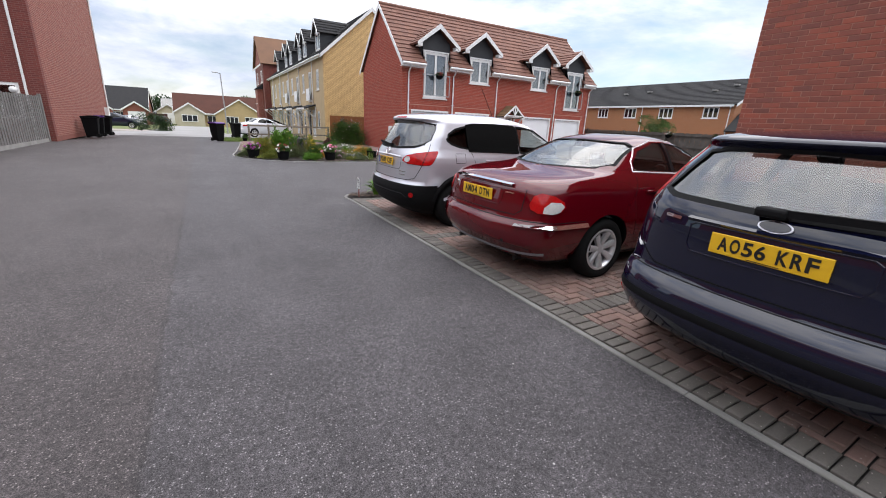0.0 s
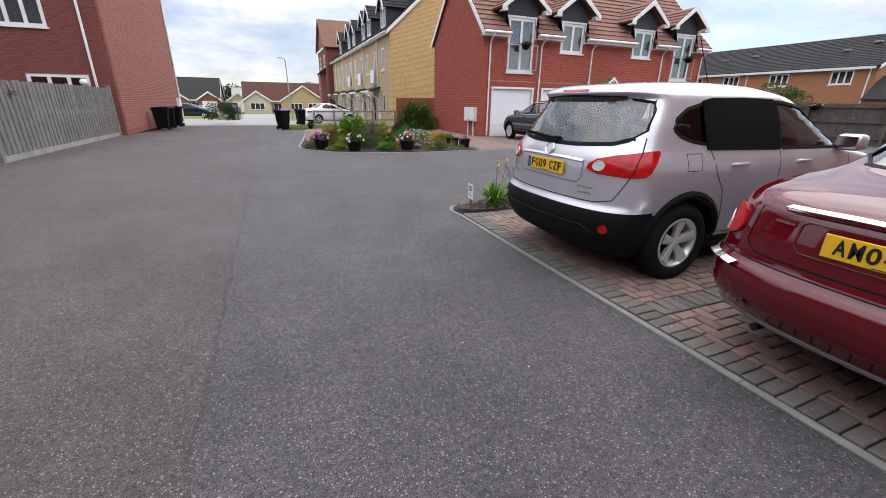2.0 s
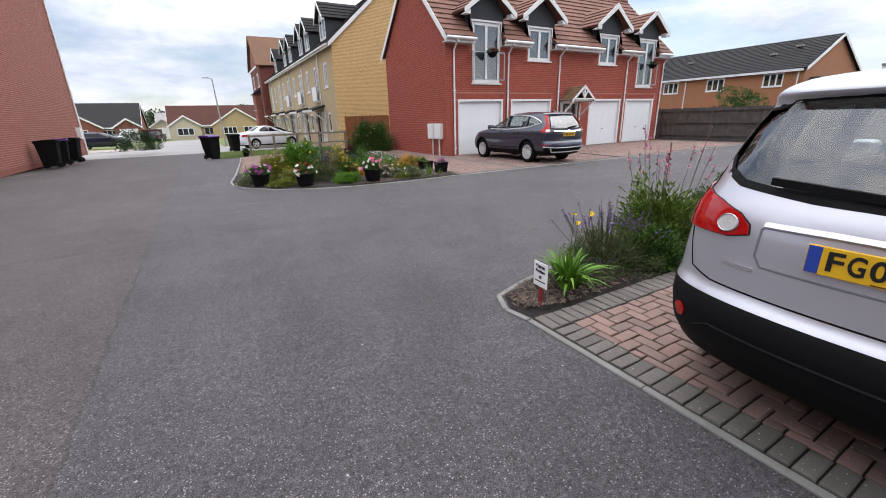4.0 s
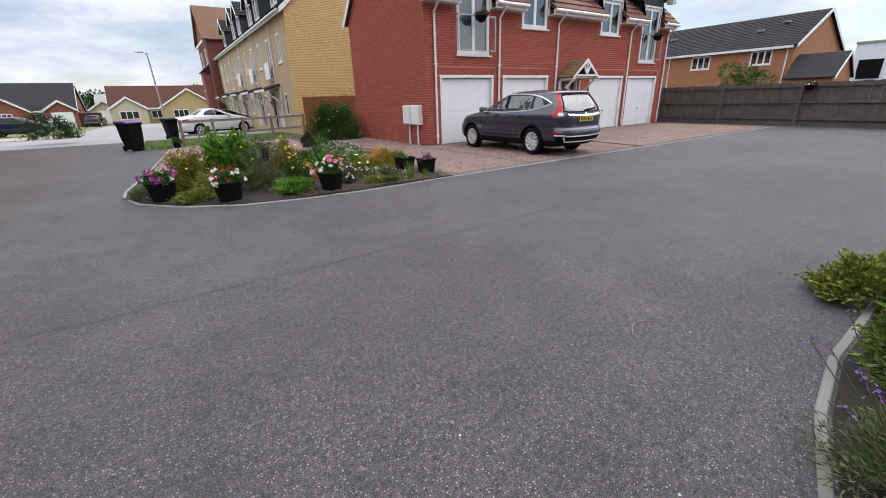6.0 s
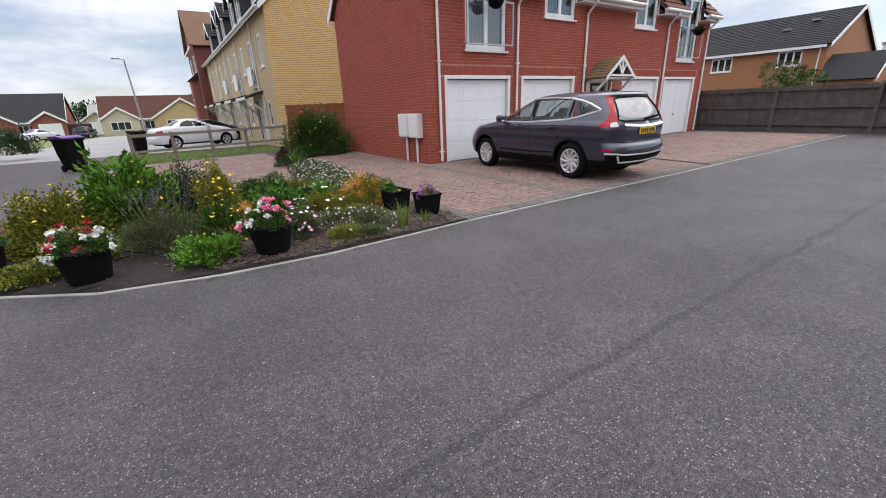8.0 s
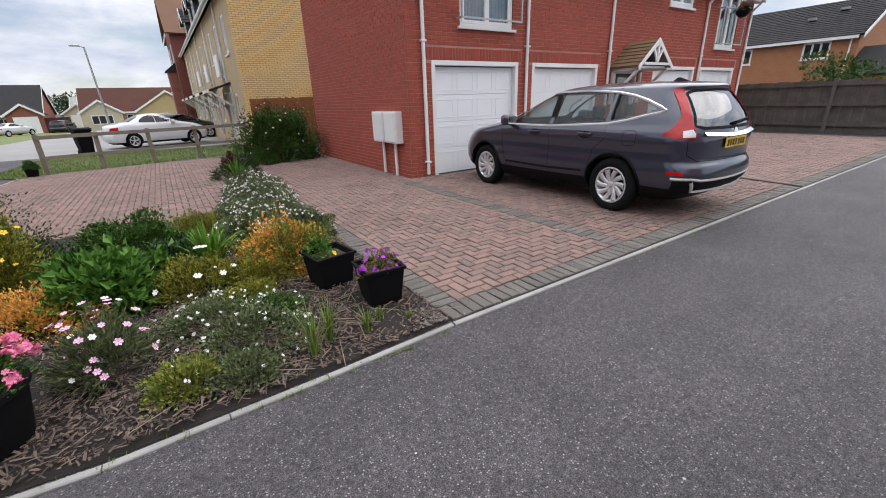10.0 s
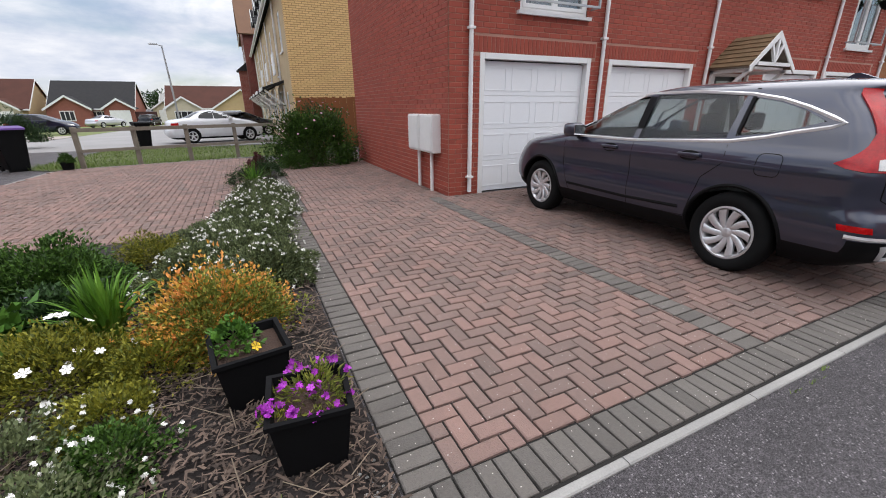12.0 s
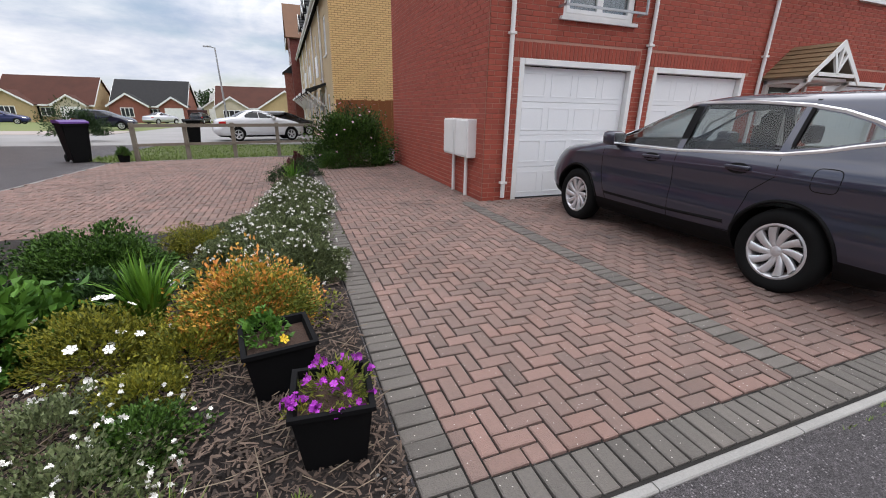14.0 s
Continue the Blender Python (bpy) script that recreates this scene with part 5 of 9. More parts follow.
SIDE_GLASS = glass_material("car_side_glass", (0.80, 0.87, 0.86), 0.74, ior=1.6)
SATIN = material("bright_satin_trim", (0.82, 0.82, 0.83), (0.74, 0.74, 0.75), 0.22, metal=0.45)
CLOTH = material("black_shade_cloth", (0.004, 0.004, 0.004), (0.0025, 0.0025, 0.0025), 0.95, 8.0, 300.0, 0.2, 500.0, spec=0.1)
PRIVACY_GLASS = glass_material("privacy_glass", (0.7, 0.75, 0.78), 0.05, ior=2.9)
TINT_GLASS = glass_material("tinted_car_glass", (0.6, 0.65, 0.68), 0.04, ior=1.45)
P_EXP = 2.5


class Shell:
    """A car's skin as a stack of plan outlines: per height the rear end, the front end, half the width, and both corner radii."""

    def __init__(self, table):
        rows = np.array(table, dtype=float)
        self.z0, self.z1 = rows[0, 0], rows[-1, 0]
        self.zs = np.arange(self.z0, self.z1 + 1e-6, 0.005)
        kernel = np.exp(-0.5 * (np.arange(-6, 7) / 2.4) ** 2)
        kernel /= kernel.sum()
        self.cols = []
        for c in range(1, 6):
            v = np.interp(self.zs, rows[:, 0], rows[:, c])
            pad = np.concatenate([2 * v[0] - v[6:0:-1], v, 2 * v[-1] - v[-2:-8:-1]])
            self.cols.append(np.convolve(pad, kernel, "valid"))
        self.length = rows[:, 2].max()

    def at(self, z):
        return [float(np.interp(z, self.zs, c)) for c in self.cols]

    def taper(self, x):
        return 1 - 0.045 * abs(2 * x / self.length - 1) ** 3

    def side(self, x, z):
        xr, xf, w, rr, rf = self.at(z)
        y = w
        if x < xr + rr:
            y = w * max(0.0, 1 - max(0.0, min(1.0, 1 - (x - xr) / rr)) ** P_EXP) ** (1 / P_EXP)
        elif x > xf - rf:
            y = w * max(0.0, 1 - max(0.0, min(1.0, 1 - (xf - x) / rf)) ** P_EXP) ** (1 / P_EXP)
        return y * self.taper(x)

    def rear(self, y, z):
        xr, xf, w, rr, rf = self.at(z)
        k = min(1.0, abs(y) / (w * self.taper(xr + rr * 0.3)))
        return xr + rr * (1 - (1 - k ** P_EXP) ** (1 / P_EXP))

    def front(self, y, z):
        xr, xf, w, rr, rf = self.at(z)
        k = min(1.0, abs(y) / (w * self.taper(xf)))
        return xf - rf * (1 - (1 - k ** P_EXP) ** (1 / P_EXP))

    def corner(self, s, z):
        """Round the rear corner: s 0 at the middle of the tail, 1 where the side begins, then metres along the side."""
        xr, xf, w, rr, rf = self.at(z)
        if s <= 1:
            a = s * math.pi / 2
            x, y = xr + rr * (1 - max(0.0, math.cos(a)) ** (2 / P_EXP)), w * math.copysign(abs(math.sin(a)) ** (2 / P_EXP), s)
        else:
            x, y = xr + rr + (s - 1), w
        return x, y * self.taper(x)

    def ring(self, z, inset=0.0, lo=None, hi=None, n=(12, 34, 12)):
        xr, xf, w, rr, rf = self.at(z)
        xr, xf, w = xr + inset, xf - inset, w - inset
        if lo is not None:
            xr, xf = max(xr, lo), min(xf, hi)
        rr, rf = min(rr, (xf - xr) * 0.45), min(rf, (xf - xr) * 0.45)
        half = []
        for i in range(n[0]):
            a = math.pi / 2 * i / n[0]
            half.append((xr + rr * (1 - max(0.0, math.cos(a)) ** (2 / P_EXP)), w * math.sin(a) ** (2 / P_EXP)))
        for i in range(n[1] + 1):
            half.append((xr + rr + (xf - rf - xr - rr) * i / n[1], w))
        for i in range(1, n[2] + 1):
            a = math.pi / 2 * (1 - i / n[2])
            half.append((xf - rf * (1 - max(0.0, math.cos(a)) ** (2 / P_EXP)), w * math.sin(a) ** (2 / P_EXP)))
        pts = [(x, y * self.taper(x)) for x, y in half]
        return [(x, y, z) for x, y in pts] + [(x, -y, z) for x, y in pts[-2:0:-1]]

    def solid(self, zs, **kw):
        bm = bmesh.new()
        rings = [[bm.verts.new(p) for p in self.ring(z, **kw)] for z in zs]
        n = len(rings[0])
        for a, b in zip(rings, rings[1:]):
            for i in range(n):
                bm.faces.new((a[i], a[(i + 1) % n], b[(i + 1) % n], b[i]))
        bm.faces.new(rings[0]), bm.faces.new(rings[-1])
        bmesh.ops.recalc_face_normals(bm, faces=bm.faces)
        return bm


def raw(bm, index=0, count=4):
    """A bare helper object for cutting, its faces set to one slot."""
    me = bpy.data.meshes.new("cutter")
    bmesh.ops.recalc_face_normals(bm, faces=bm.faces)
    for f in bm.faces:
        f.material_index = index
    bm.to_mesh(me)
    bm.free()
    for k in range(count):
        me.materials.append(TRIM)
    return new("cutter", me)


def cut(ob, cutter):
    cutter.parent = ob.parent
    mod = ob.modifiers.new("cut", "BOOLEAN")
    mod.operation, mod.solver, mod.object = "DIFFERENCE", "EXACT", cutter
    dg = bpy.context.evaluated_depsgraph_get()
    dg.update()
    me = bpy.data.meshes.new_from_object(ob.evaluated_get(dg))
    ob.modifiers.clear()
    old, ob.data = ob.data, me
    bpy.data.meshes.remove(old)
    gone = cutter.data
    bpy.data.objects.remove(cutter)
    bpy.data.meshes.remove(gone)


def mapped(place, centre, poly, off=0.003, thick=0.006, du=0.06, dv=0.05):
    """A thin plate of a given outline laid on a curved skin. place(u, v) gives the skin's point."""
    bm = bmesh.new()
    bm.faces.new([bm.verts.new((u, v, 0)) for u, v in poly])
    for axis, step in ((0, du), (1, dv)):
        lo, hi = min(p[axis] for p in poly), max(p[axis] for p in poly)
        for k in range(1, int((hi - lo) / step) + 1):
            c, n = [0, 0, 0], [0, 0, 0]
            c[axis], n[axis] = lo + k * step, 1
            bmesh.ops.bisect_plane(bm, geom=bm.faces[:] + bm.edges[:] + bm.verts[:], plane_co=c, plane_no=n, dist=1e-5)
    bmesh.ops.triangulate(bm, faces=[f for f in bm.faces if len(f.verts) > 4])
    normals = {}
    for v in bm.verts:
        u, w, e = v.co.x, v.co.y, 0.012
        p = Vector(place(u, w))
        a, b = Vector(place(u + e, w)) - Vector(place(u - e, w)), Vector(place(u, w + e)) - Vector(place(u, w - e))
        n = a.cross(b)
        n = n.normalized() if n.length > 1e-9 else (p - centre).normalized()
        normals[v] = (p, n if n.dot(p - centre) > 0 else -n)
    for v, (p, n) in normals.items():
        v.co = p + n * off
    edges = [e for e in bm.edges if len(e.link_faces) == 1]
    made = bmesh.ops.extrude_edge_only(bm, edges=edges)["geom"]
    pairs = [v for v in made if isinstance(v, bmesh.types.BMVert)]
    for v in pairs:
        best = min(normals, key=lambda q: (q.co - v.co).length_squared)
        v.co -= normals[best][1] * thick
    return bm


def ribbon(place, centre, line, width=0.006, off=0.002, rise=0.0, closed=False, crest=0.0):
    """A narrow strip along a line on the skin; with rise it is a rounded moulding."""
    pts = [line[0]]
    for a, b in zip(line, line[1:] + ([line[0]] if closed else [])):
        n = max(1, int(math.dist(a, b) / 0.05))
        pts += [(a[0] + (b[0] - a[0]) * k / n, a[1] + (b[1] - a[1]) * k / n) for k in range(1, n + 1)]
    out, e = [], 0.012
    P = []
    for u, v in pts:
        p = Vector(place(u, v))
        n = (Vector(place(u + e, v)) - Vector(place(u - e, v))).cross(Vector(place(u, v + e)) - Vector(place(u, v - e)))
        n = n.normalized() if n.length > 1e-9 else (p - centre).normalized()
        P.append((p, n if n.dot(p - centre) > 0 else -n))
    bm, rows = bmesh.new(), []
    for i, (p, n) in enumerate(P):
        t = (P[min(i + 1, len(P) - 1)][0] - P[max(i - 1, 0)][0]).normalized()
        s = n.cross(t).normalized() * width / 2
        if crest and s.z > 0:
            s = -s
        rows.append([bm.verts.new(q) for q in (p - s + n * (off - 0.004), p - s + n * off, p + s * crest + n * (off + rise + 0.0005), p + s + n * off, p + s + n * (off - 0.004))])
    for a, b in zip(rows, rows[1:]):
        for k in range(4):
            bm.faces.new((a[k], a[k + 1], b[k + 1], b[k]))
    return bm


def lathe(bm, profile, seg=40, centre=(0, 0, 0)):
    """Profile of (radius, y) turned about the y axis."""
    rows = []
    for k in range(seg):
        a = 2 * math.pi * k / seg
        rows.append([bm.verts.new((centre[0] + r * math.cos(a), centre[1] + y, centre[2] + r * math.sin(a))) for r, y in profile])
    for a, b in zip(rows, rows[1:] + rows[:1]):
        for i in range(len(profile) - 1):
            bm.faces.new((a[i], a[i + 1], b[i + 1], b[i]))
    return bm


def wheel(parent, x, y, r, rim_r, out, spokes, twist=0.0, width=0.21, spoke_w=0.05):
    """A road wheel: tyre with bulged walls, alloy rim, spokes, hub cap."""
    w, h = width, width / 2
    tyre = lathe(bmesh.new(), [(rim_r - 0.005, -h * 0.75), (rim_r + 0.02, -h * 0.95), ((r + rim_r) / 2, -h * 1.02), (r - 0.03, -h * 0.95), (r - 0.006, -h * 0.7), (r, -h * 0.3), (r, h * 0.3), (r - 0.006, h * 0.7), (r - 0.03, h * 0.95), ((r + rim_r) / 2, h * 1.02), (rim_r + 0.02, h * 0.95), (rim_r - 0.005, h * 0.75)])
    wh = part("wheel", tyre, RUBBER, parent, "black tyre on an alloy wheel", 45)
    wh.location = (x, y, r)
    f = out * h
    part("rim", lathe(bmesh.new(), [(rim_r + 0.004, f * 0.86), (rim_r - 0.012, f * 0.90), (rim_r - 0.025, f * 0.80), (rim_r - 0.035, f * 0.1), (rim_r - 0.035, -f * 0.6)]), ALLOY, wh, "bright alloy rim", 45)
    part("brake_disc", lathe(bmesh.new(), [(0.01, f * 0.15), (rim_r * 0.72, f * 0.15), (rim_r * 0.72, f * 0.05)]), material("dark_steel", (0.05, 0.05, 0.05), (0.03, 0.03, 0.03), 0.5, metal=0.7) if "dark_steel" not in bpy.data.materials else bpy.data.materials["dark_steel"], wh)
    for k in range(spokes):
        a0 = 2 * math.pi * k / spokes + 0.3
        bm = bmesh.new()
        rows = []
        for i in range(6):
            t = i / 5
            rad, a = 0.04 + (rim_r - 0.065) * t, a0 + twist * t
            wid = spoke_w * (0.75 + 0.5 * t)
            d, s = Vector((math.cos(a), 0, math.sin(a))), Vector((-math.sin(a), 0, math.cos(a)))
            yf = f * (0.62 + 0.22 * t)
            c = d * rad
            rows.append([bm.verts.new(c + s * q * wid / 2 + Vector((0, yy, 0))) for q, yy in ((-1, yf - out * 0.03), (-1, yf), (-0.6, yf + out * 0.008), (0.6, yf + out * 0.008), (1, yf), (1, yf - out * 0.03))])
        for p, q in zip(rows, rows[1:]):
            for i in range(5):
                bm.faces.new((p[i], p[i + 1], q[i + 1], q[i]))
        part("spoke", bm, ALLOY, wh, smooth=40)
    part("hub_cap", lathe(bmesh.new(), [(0.0005, f * 0.76), (0.035, f * 0.74), (0.055, f * 0.62), (0.055, f * 0.3)], 20), ALLOY, wh, smooth=40)
    return wh


def text_part(name, words, height, mat, parent, m, bold=0.0, fit=None, depth=0.0015):
    """Raised letters in the built-in font, facing -x, centred on the pose m."""
    cu = bpy.data.curves.new(name, "FONT")
    cu.body, cu.size, cu.extrude, cu.offset = words, height * 1.38, depth, bold
    cu.align_x, cu.align_y = "CENTER", "CENTER"
    tmp = new(name, cu)
    dg = bpy.context.evaluated_depsgraph_get()
    me = bpy.data.meshes.new_from_object(tmp.evaluated_get(dg))
    bpy.data.objects.remove(tmp)
    bpy.data.curves.remove(cu)
    xs = [v.co.x for v in me.vertices]
    ys = [v.co.y for v in me.vertices]
    k = fit / (max(xs) - min(xs)) if fit else 1.0
    mx, my = (max(xs) + min(xs)) / 2, (max(ys) + min(ys)) / 2
    for v in me.vertices:
        v.co = Vector(((v.co.x - mx) * k, (v.co.y - my) * height / (max(ys) - min(ys)), v.co.z))
    me.materials.append(mat)
    ob = new(name, me)
    ob.parent = parent
    ob.matrix_local = m
    return ob


FACE_REAR = Matrix(((0, 0, -1, 0), (-1, 0, 0, 0), (0, 1, 0, 0), (0, 0, 0, 1)))


def seat(bm, x, y, w=0.5, back=0.62, z=0.48):
    box(bm, x, x + 0.5, y - w / 2, y + w / 2, z, z + 0.14, 0.05)
    lean = [(x - 0.02, z + 0.08), (x + 0.12, z + 0.08), (x - 0.06, z + back), (x - 0.17, z + back)]
    prism(bm, lean, "y", y - w / 2, y + w / 2)
    box(bm, x - 0.17, x - 0.08, y - 0.12, y + 0.12, z + back + 0.03, z + back + 0.2, 0.035)


def heights(rows, knots, column=0):
    """The same outline with its heights eased between the knots (old, new)."""
    old, fresh = [k[0] for k in knots], [k[1] for k in knots]
    return [tuple(float(np.interp(v, old, fresh)) if i == column else v for i, v in enumerate(r)) for r in rows]


def car(label, at, turn, table, col, axles, r, rim_r, side_glass, rear_glass, screen, cabin, hollow=True, spokes=7, twist=0.0, black=None, tint=(), trim_mat=None, interior=None, step=0.02, spoke_w=0.05, mirror=None, group="", privacy=False):
    sh = Shell(table)
    c = thing("car", label, "car", at, turn, group)
    centre = Vector((sh.length / 2, 0, 0.85))
    top = sh.z1
    zs = [z for z in np.arange(sh.z0, top - 0.12, step)] + [z for z in np.arange(top - 0.12, top - 0.003, 0.008)] + [top]
    bm = sh.solid(zs)
    for f in bm.faces:
        p = f.calc_center_median()
        if black and black(p.x, p.z):
            f.material_index = 1
    body = part("body", bm, [col, TRIM, interior or CABIN, col], c, smooth=28)
    wb = bmesh.new()
    for ax in axles:
        for s in (-1, 1):
            cylinder(wb, (ax, s * 0.58, r + 0.005), (ax, s * 1.3, r + 0.005), r + 0.045, seg=48)
    cut(body, raw(wb, 1))
    if hollow:
        lo, hi, zf = cabin
        cz = [zf + (top - 0.05 - zf) * k / 26 for k in range(27)]
        cut(body, raw(sh.solid(cz, inset=0.055, lo=lo, hi=hi, n=(6, 16, 6)), 2))
        wb = bmesh.new()
        for poly in side_glass:
            prism(wb, poly, "y", -1.3, 1.3)
        cut(body, raw(wb, 1))
        wb = bmesh.new()
        prism(wb, rear_glass, "x", -0.6, sh.rear(0, rear_glass[-1][1]) + 0.42)
        prism(wb, screen, "x", sh.front(0, screen[-1][1]) - 0.45, sh.length + 0.5)
        cut(body, raw(wb, 1))
    body.data.set_sharp_from_angle(angle=radians(28))
    for k, poly in enumerate(side_glass):
        g = (TINT_GLASS if k in tint else SIDE_GLASS) if hollow else TINT_GLASS
        cx, cz = sum(p[0] for p in poly) / len(poly), sum(p[1] for p in poly) / len(poly)
        big = [(cx + (x - cx) * 1.04, cz + (z - cz) * 1.04) for x, z in poly]
        for s in (-1, 1):
            place = lambda x, z, s=s: (x, s * sh.side(x, z), z)
            part("side_window", mapped(place, centre, big, -0.008 if hollow else 0.003, 0.004, 0.1, 0.08), g, c, smooth=40)
            if trim_mat is None:
                part("window_seal", ribbon(place, centre, [(cx + (x - cx) * 1.02, cz + (z - cz) * 1.02) for x, z in poly], 0.028, 0.0015, closed=True), TRIM, c)
    for s, poly, place in ((0, rear_glass, lambda y, z: (sh.rear(y, z), y, z)), (1, screen, lambda y, z: (sh.front(y, z), y, z))):
        cz = sum(p[1] for p in poly) / len(poly)
        big = [(y * 1.03, cz + (z - cz) * 1.04) for y, z in poly]
        part("windscreen" if s else "rear_window", mapped(place, centre, big, -0.008 if hollow else 0.003, 0.004, 0.12, 0.05), (PRIVACY_GLASS if privacy and not s else CAR_GLASS) if hollow else TINT_GLASS, c, smooth=40)
        part("window_seal", ribbon(place, centre, poly, 0.035, 0.0012, closed=True), TRIM, c)
    for k, ax in enumerate(axles):
        for s in (-1, 1):
            y = s * (sh.side(ax, r + 0.35) - 0.115)
            wheel(c, ax, y, r, rim_r, s, spokes if hollow else 5, twist * s, spoke_w=spoke_w)
    if hollow:
        front_x, rear_x = cabin[1] - 1.45, cabin[0] + 0.55
        for y in (-0.38, 0.38):
            bm = bmesh.new()
            seat(bm, front_x, y)
            part("seat", bm, interior or CABIN, c, smooth=40)
        bm = bmesh.new()
        seat(bm, rear_x, 0, 1.2)
        part("rear_seat", bm, interior or CABIN, c, smooth=40)
        part("dashboard", boxes((cabin[1] - 0.55, cabin[1] - 0.1, -0.62, 0.62, 0.6, 0.95), bevel=0.05), CABIN, c, smooth=40)
        bm = bmesh.new()
        lathe(bm, [(0.19, -0.012), (0.2, 0), (0.19, 0.012), (0.178, 0)], 24)
        bmesh.ops.rotate(bm, verts=bm.verts, cent=(0, 0, 0), matrix=Matrix.Rotation(radians(65), 3, "Z") @ Matrix.Rotation(0, 3, "X"))
        bmesh.ops.translate(bm, verts=bm.verts, vec=(cabin[1] - 0.66, -0.38, 0.93))
        part("steering_wheel", bm, CABIN, c, smooth=40)
    if mirror:
        mx, mz = mirror
        for s in (-1, 1):
            y = sh.side(mx, mz)
            bm = bmesh.new()
            box(bm, mx - 0.09, mx + 0.1, s * (y + 0.05), s * (y + 0.25), mz - 0.07, mz + 0.08, 0.045)
            mo = part("door_mirror", bm, col, c, smooth=50)
            part("arm", boxes((mx - 0.04, mx + 0.05, *sorted((s * (y - 0.02), s * (y + 0.07))), mz - 0.06, mz - 0.02), bevel=0.008), TRIM, mo)
            part("mirror_glass", boxes((mx - 0.097, mx - 0.091, *sorted((s * (y + 0.07), s * (y + 0.23))), mz - 0.05, mz + 0.06)), CHROME, mo)
    return c, sh, centre


def on_rear(sh):
    return lambda y, z: (sh.rear(y, z), y, z)


def both(sh):
    return [(s, lambda u, z, s=s: (lambda p: (p[0], s * p[1], z))(sh.corner(u, z))) for s in (-1, 1)]


def on_side(sh, s):
    return lambda x, z: (x, s * sh.side(x, z), z)


def number_plate(parent, sh, z, words, y=0.0, band=False, x=None, bars=False):
    """A yellow rear plate in a plain holder, with its characters."""
    x = sh.rear(y, z) - 0.012 if x is None else x
    p = part("number_plate", boxes((x - 0.006, x + 0.004, y - 0.26, y + 0.26, z - 0.0555, z + 0.0555), bevel=0.004), PLATE_YELLOW, parent, "yellow rear number plate with black characters")
    if band:
        part("blue_band", boxes((x - 0.0075, x - 0.006, y + 0.215, y + 0.256, z - 0.052, z + 0.052)), PLATE_BLUE, p)
    if bars:
        for k in range(7):
            a = y + 0.225 - k * 0.064 - (0.012 if k > 3 else 0)
            part("character", boxes((x - 0.0075, x - 0.006, a - 0.045, a, z - 0.035, z + 0.035)), PLATE_INK, p)
    else:
        a = y + (0.195 if band else 0.215)
        for ch in words:
            if ch == " ":
                a -= 0.036
                continue
            wide = 0.014 if ch == "1" else 0.047
            text_part("character", ch, 0.074, PLATE_INK, p, Matrix.Translation((x - 0.0075, a - 0.023, z + 0.004)) @ FACE_REAR, 0.0022, wide)
            a -= 0.058
    part("supplier_line", boxes((x - 0.0072, x - 0.006, y - 0.07, y + 0.07, z - 0.0495, z - 0.046)), PLATE_INK, p)
    return p


def reveal(parent, sh, y0, y1, z0, z1, mat, off=0.004):
    """The raised or sunken surround of the plate."""
    part("plate_surround", ribbon(on_rear(sh), Vector((2, 0, 0.8)), [(y0, z1 - 0.02), (y0, z0 + 0.04), (y0 + 0.03, z0), (y1 - 0.03, z0), (y1, z0 + 0.04), (y1, z1 - 0.02), (y1 - 0.03, z1), (y0 + 0.03, z1)], 0.010, off, 0.0015, closed=True), mat, parent, smooth=50)


# silver crossover
QA = [(0.20, 0.28, 4.08, 0.74, 0.30, 0.45), (0.30, 0.10, 4.24, 0.82, 0.30, 0.5), (0.42, 0.02, 4.30, 0.865, 0.34, 0.55), (0.55, 0.0, 4.32, 0.885, 0.36, 0.6), (0.63, 0.012, 4.31, 0.89, 0.37, 0.6), (0.68, 0.05, 4.29, 0.892, 0.38, 0.62), (0.80, 0.062, 4.22, 0.89, 0.39, 0.7), (0.95, 0.075, 4.05, 0.88, 0.40, 0.75), (1.02, 0.09, 3.75, 0.868, 0.40, 0.7), (1.06, 0.105, 3.38, 0.85, 0.40, 0.6), (1.12, 0.135, 3.14, 0.825, 0.40, 0.5), (1.30, 0.225, 2.78, 0.775, 0.38, 0.45), (1.49, 0.345, 2.45, 0.70, 0.35, 0.4), (1.525, 0.29, 2.36, 0.68, 0.32, 0.4), (1.56, 0.31, 2.2, 0.64, 0.3, 0.4), (1.60, 0.40, 2.0, 0.57, 0.3, 0.4), (1.622, 0.65, 1.85, 0.47, 0.3, 0.35), (1.635, 1.0, 1.6, 0.34, 0.25, 0.25)]
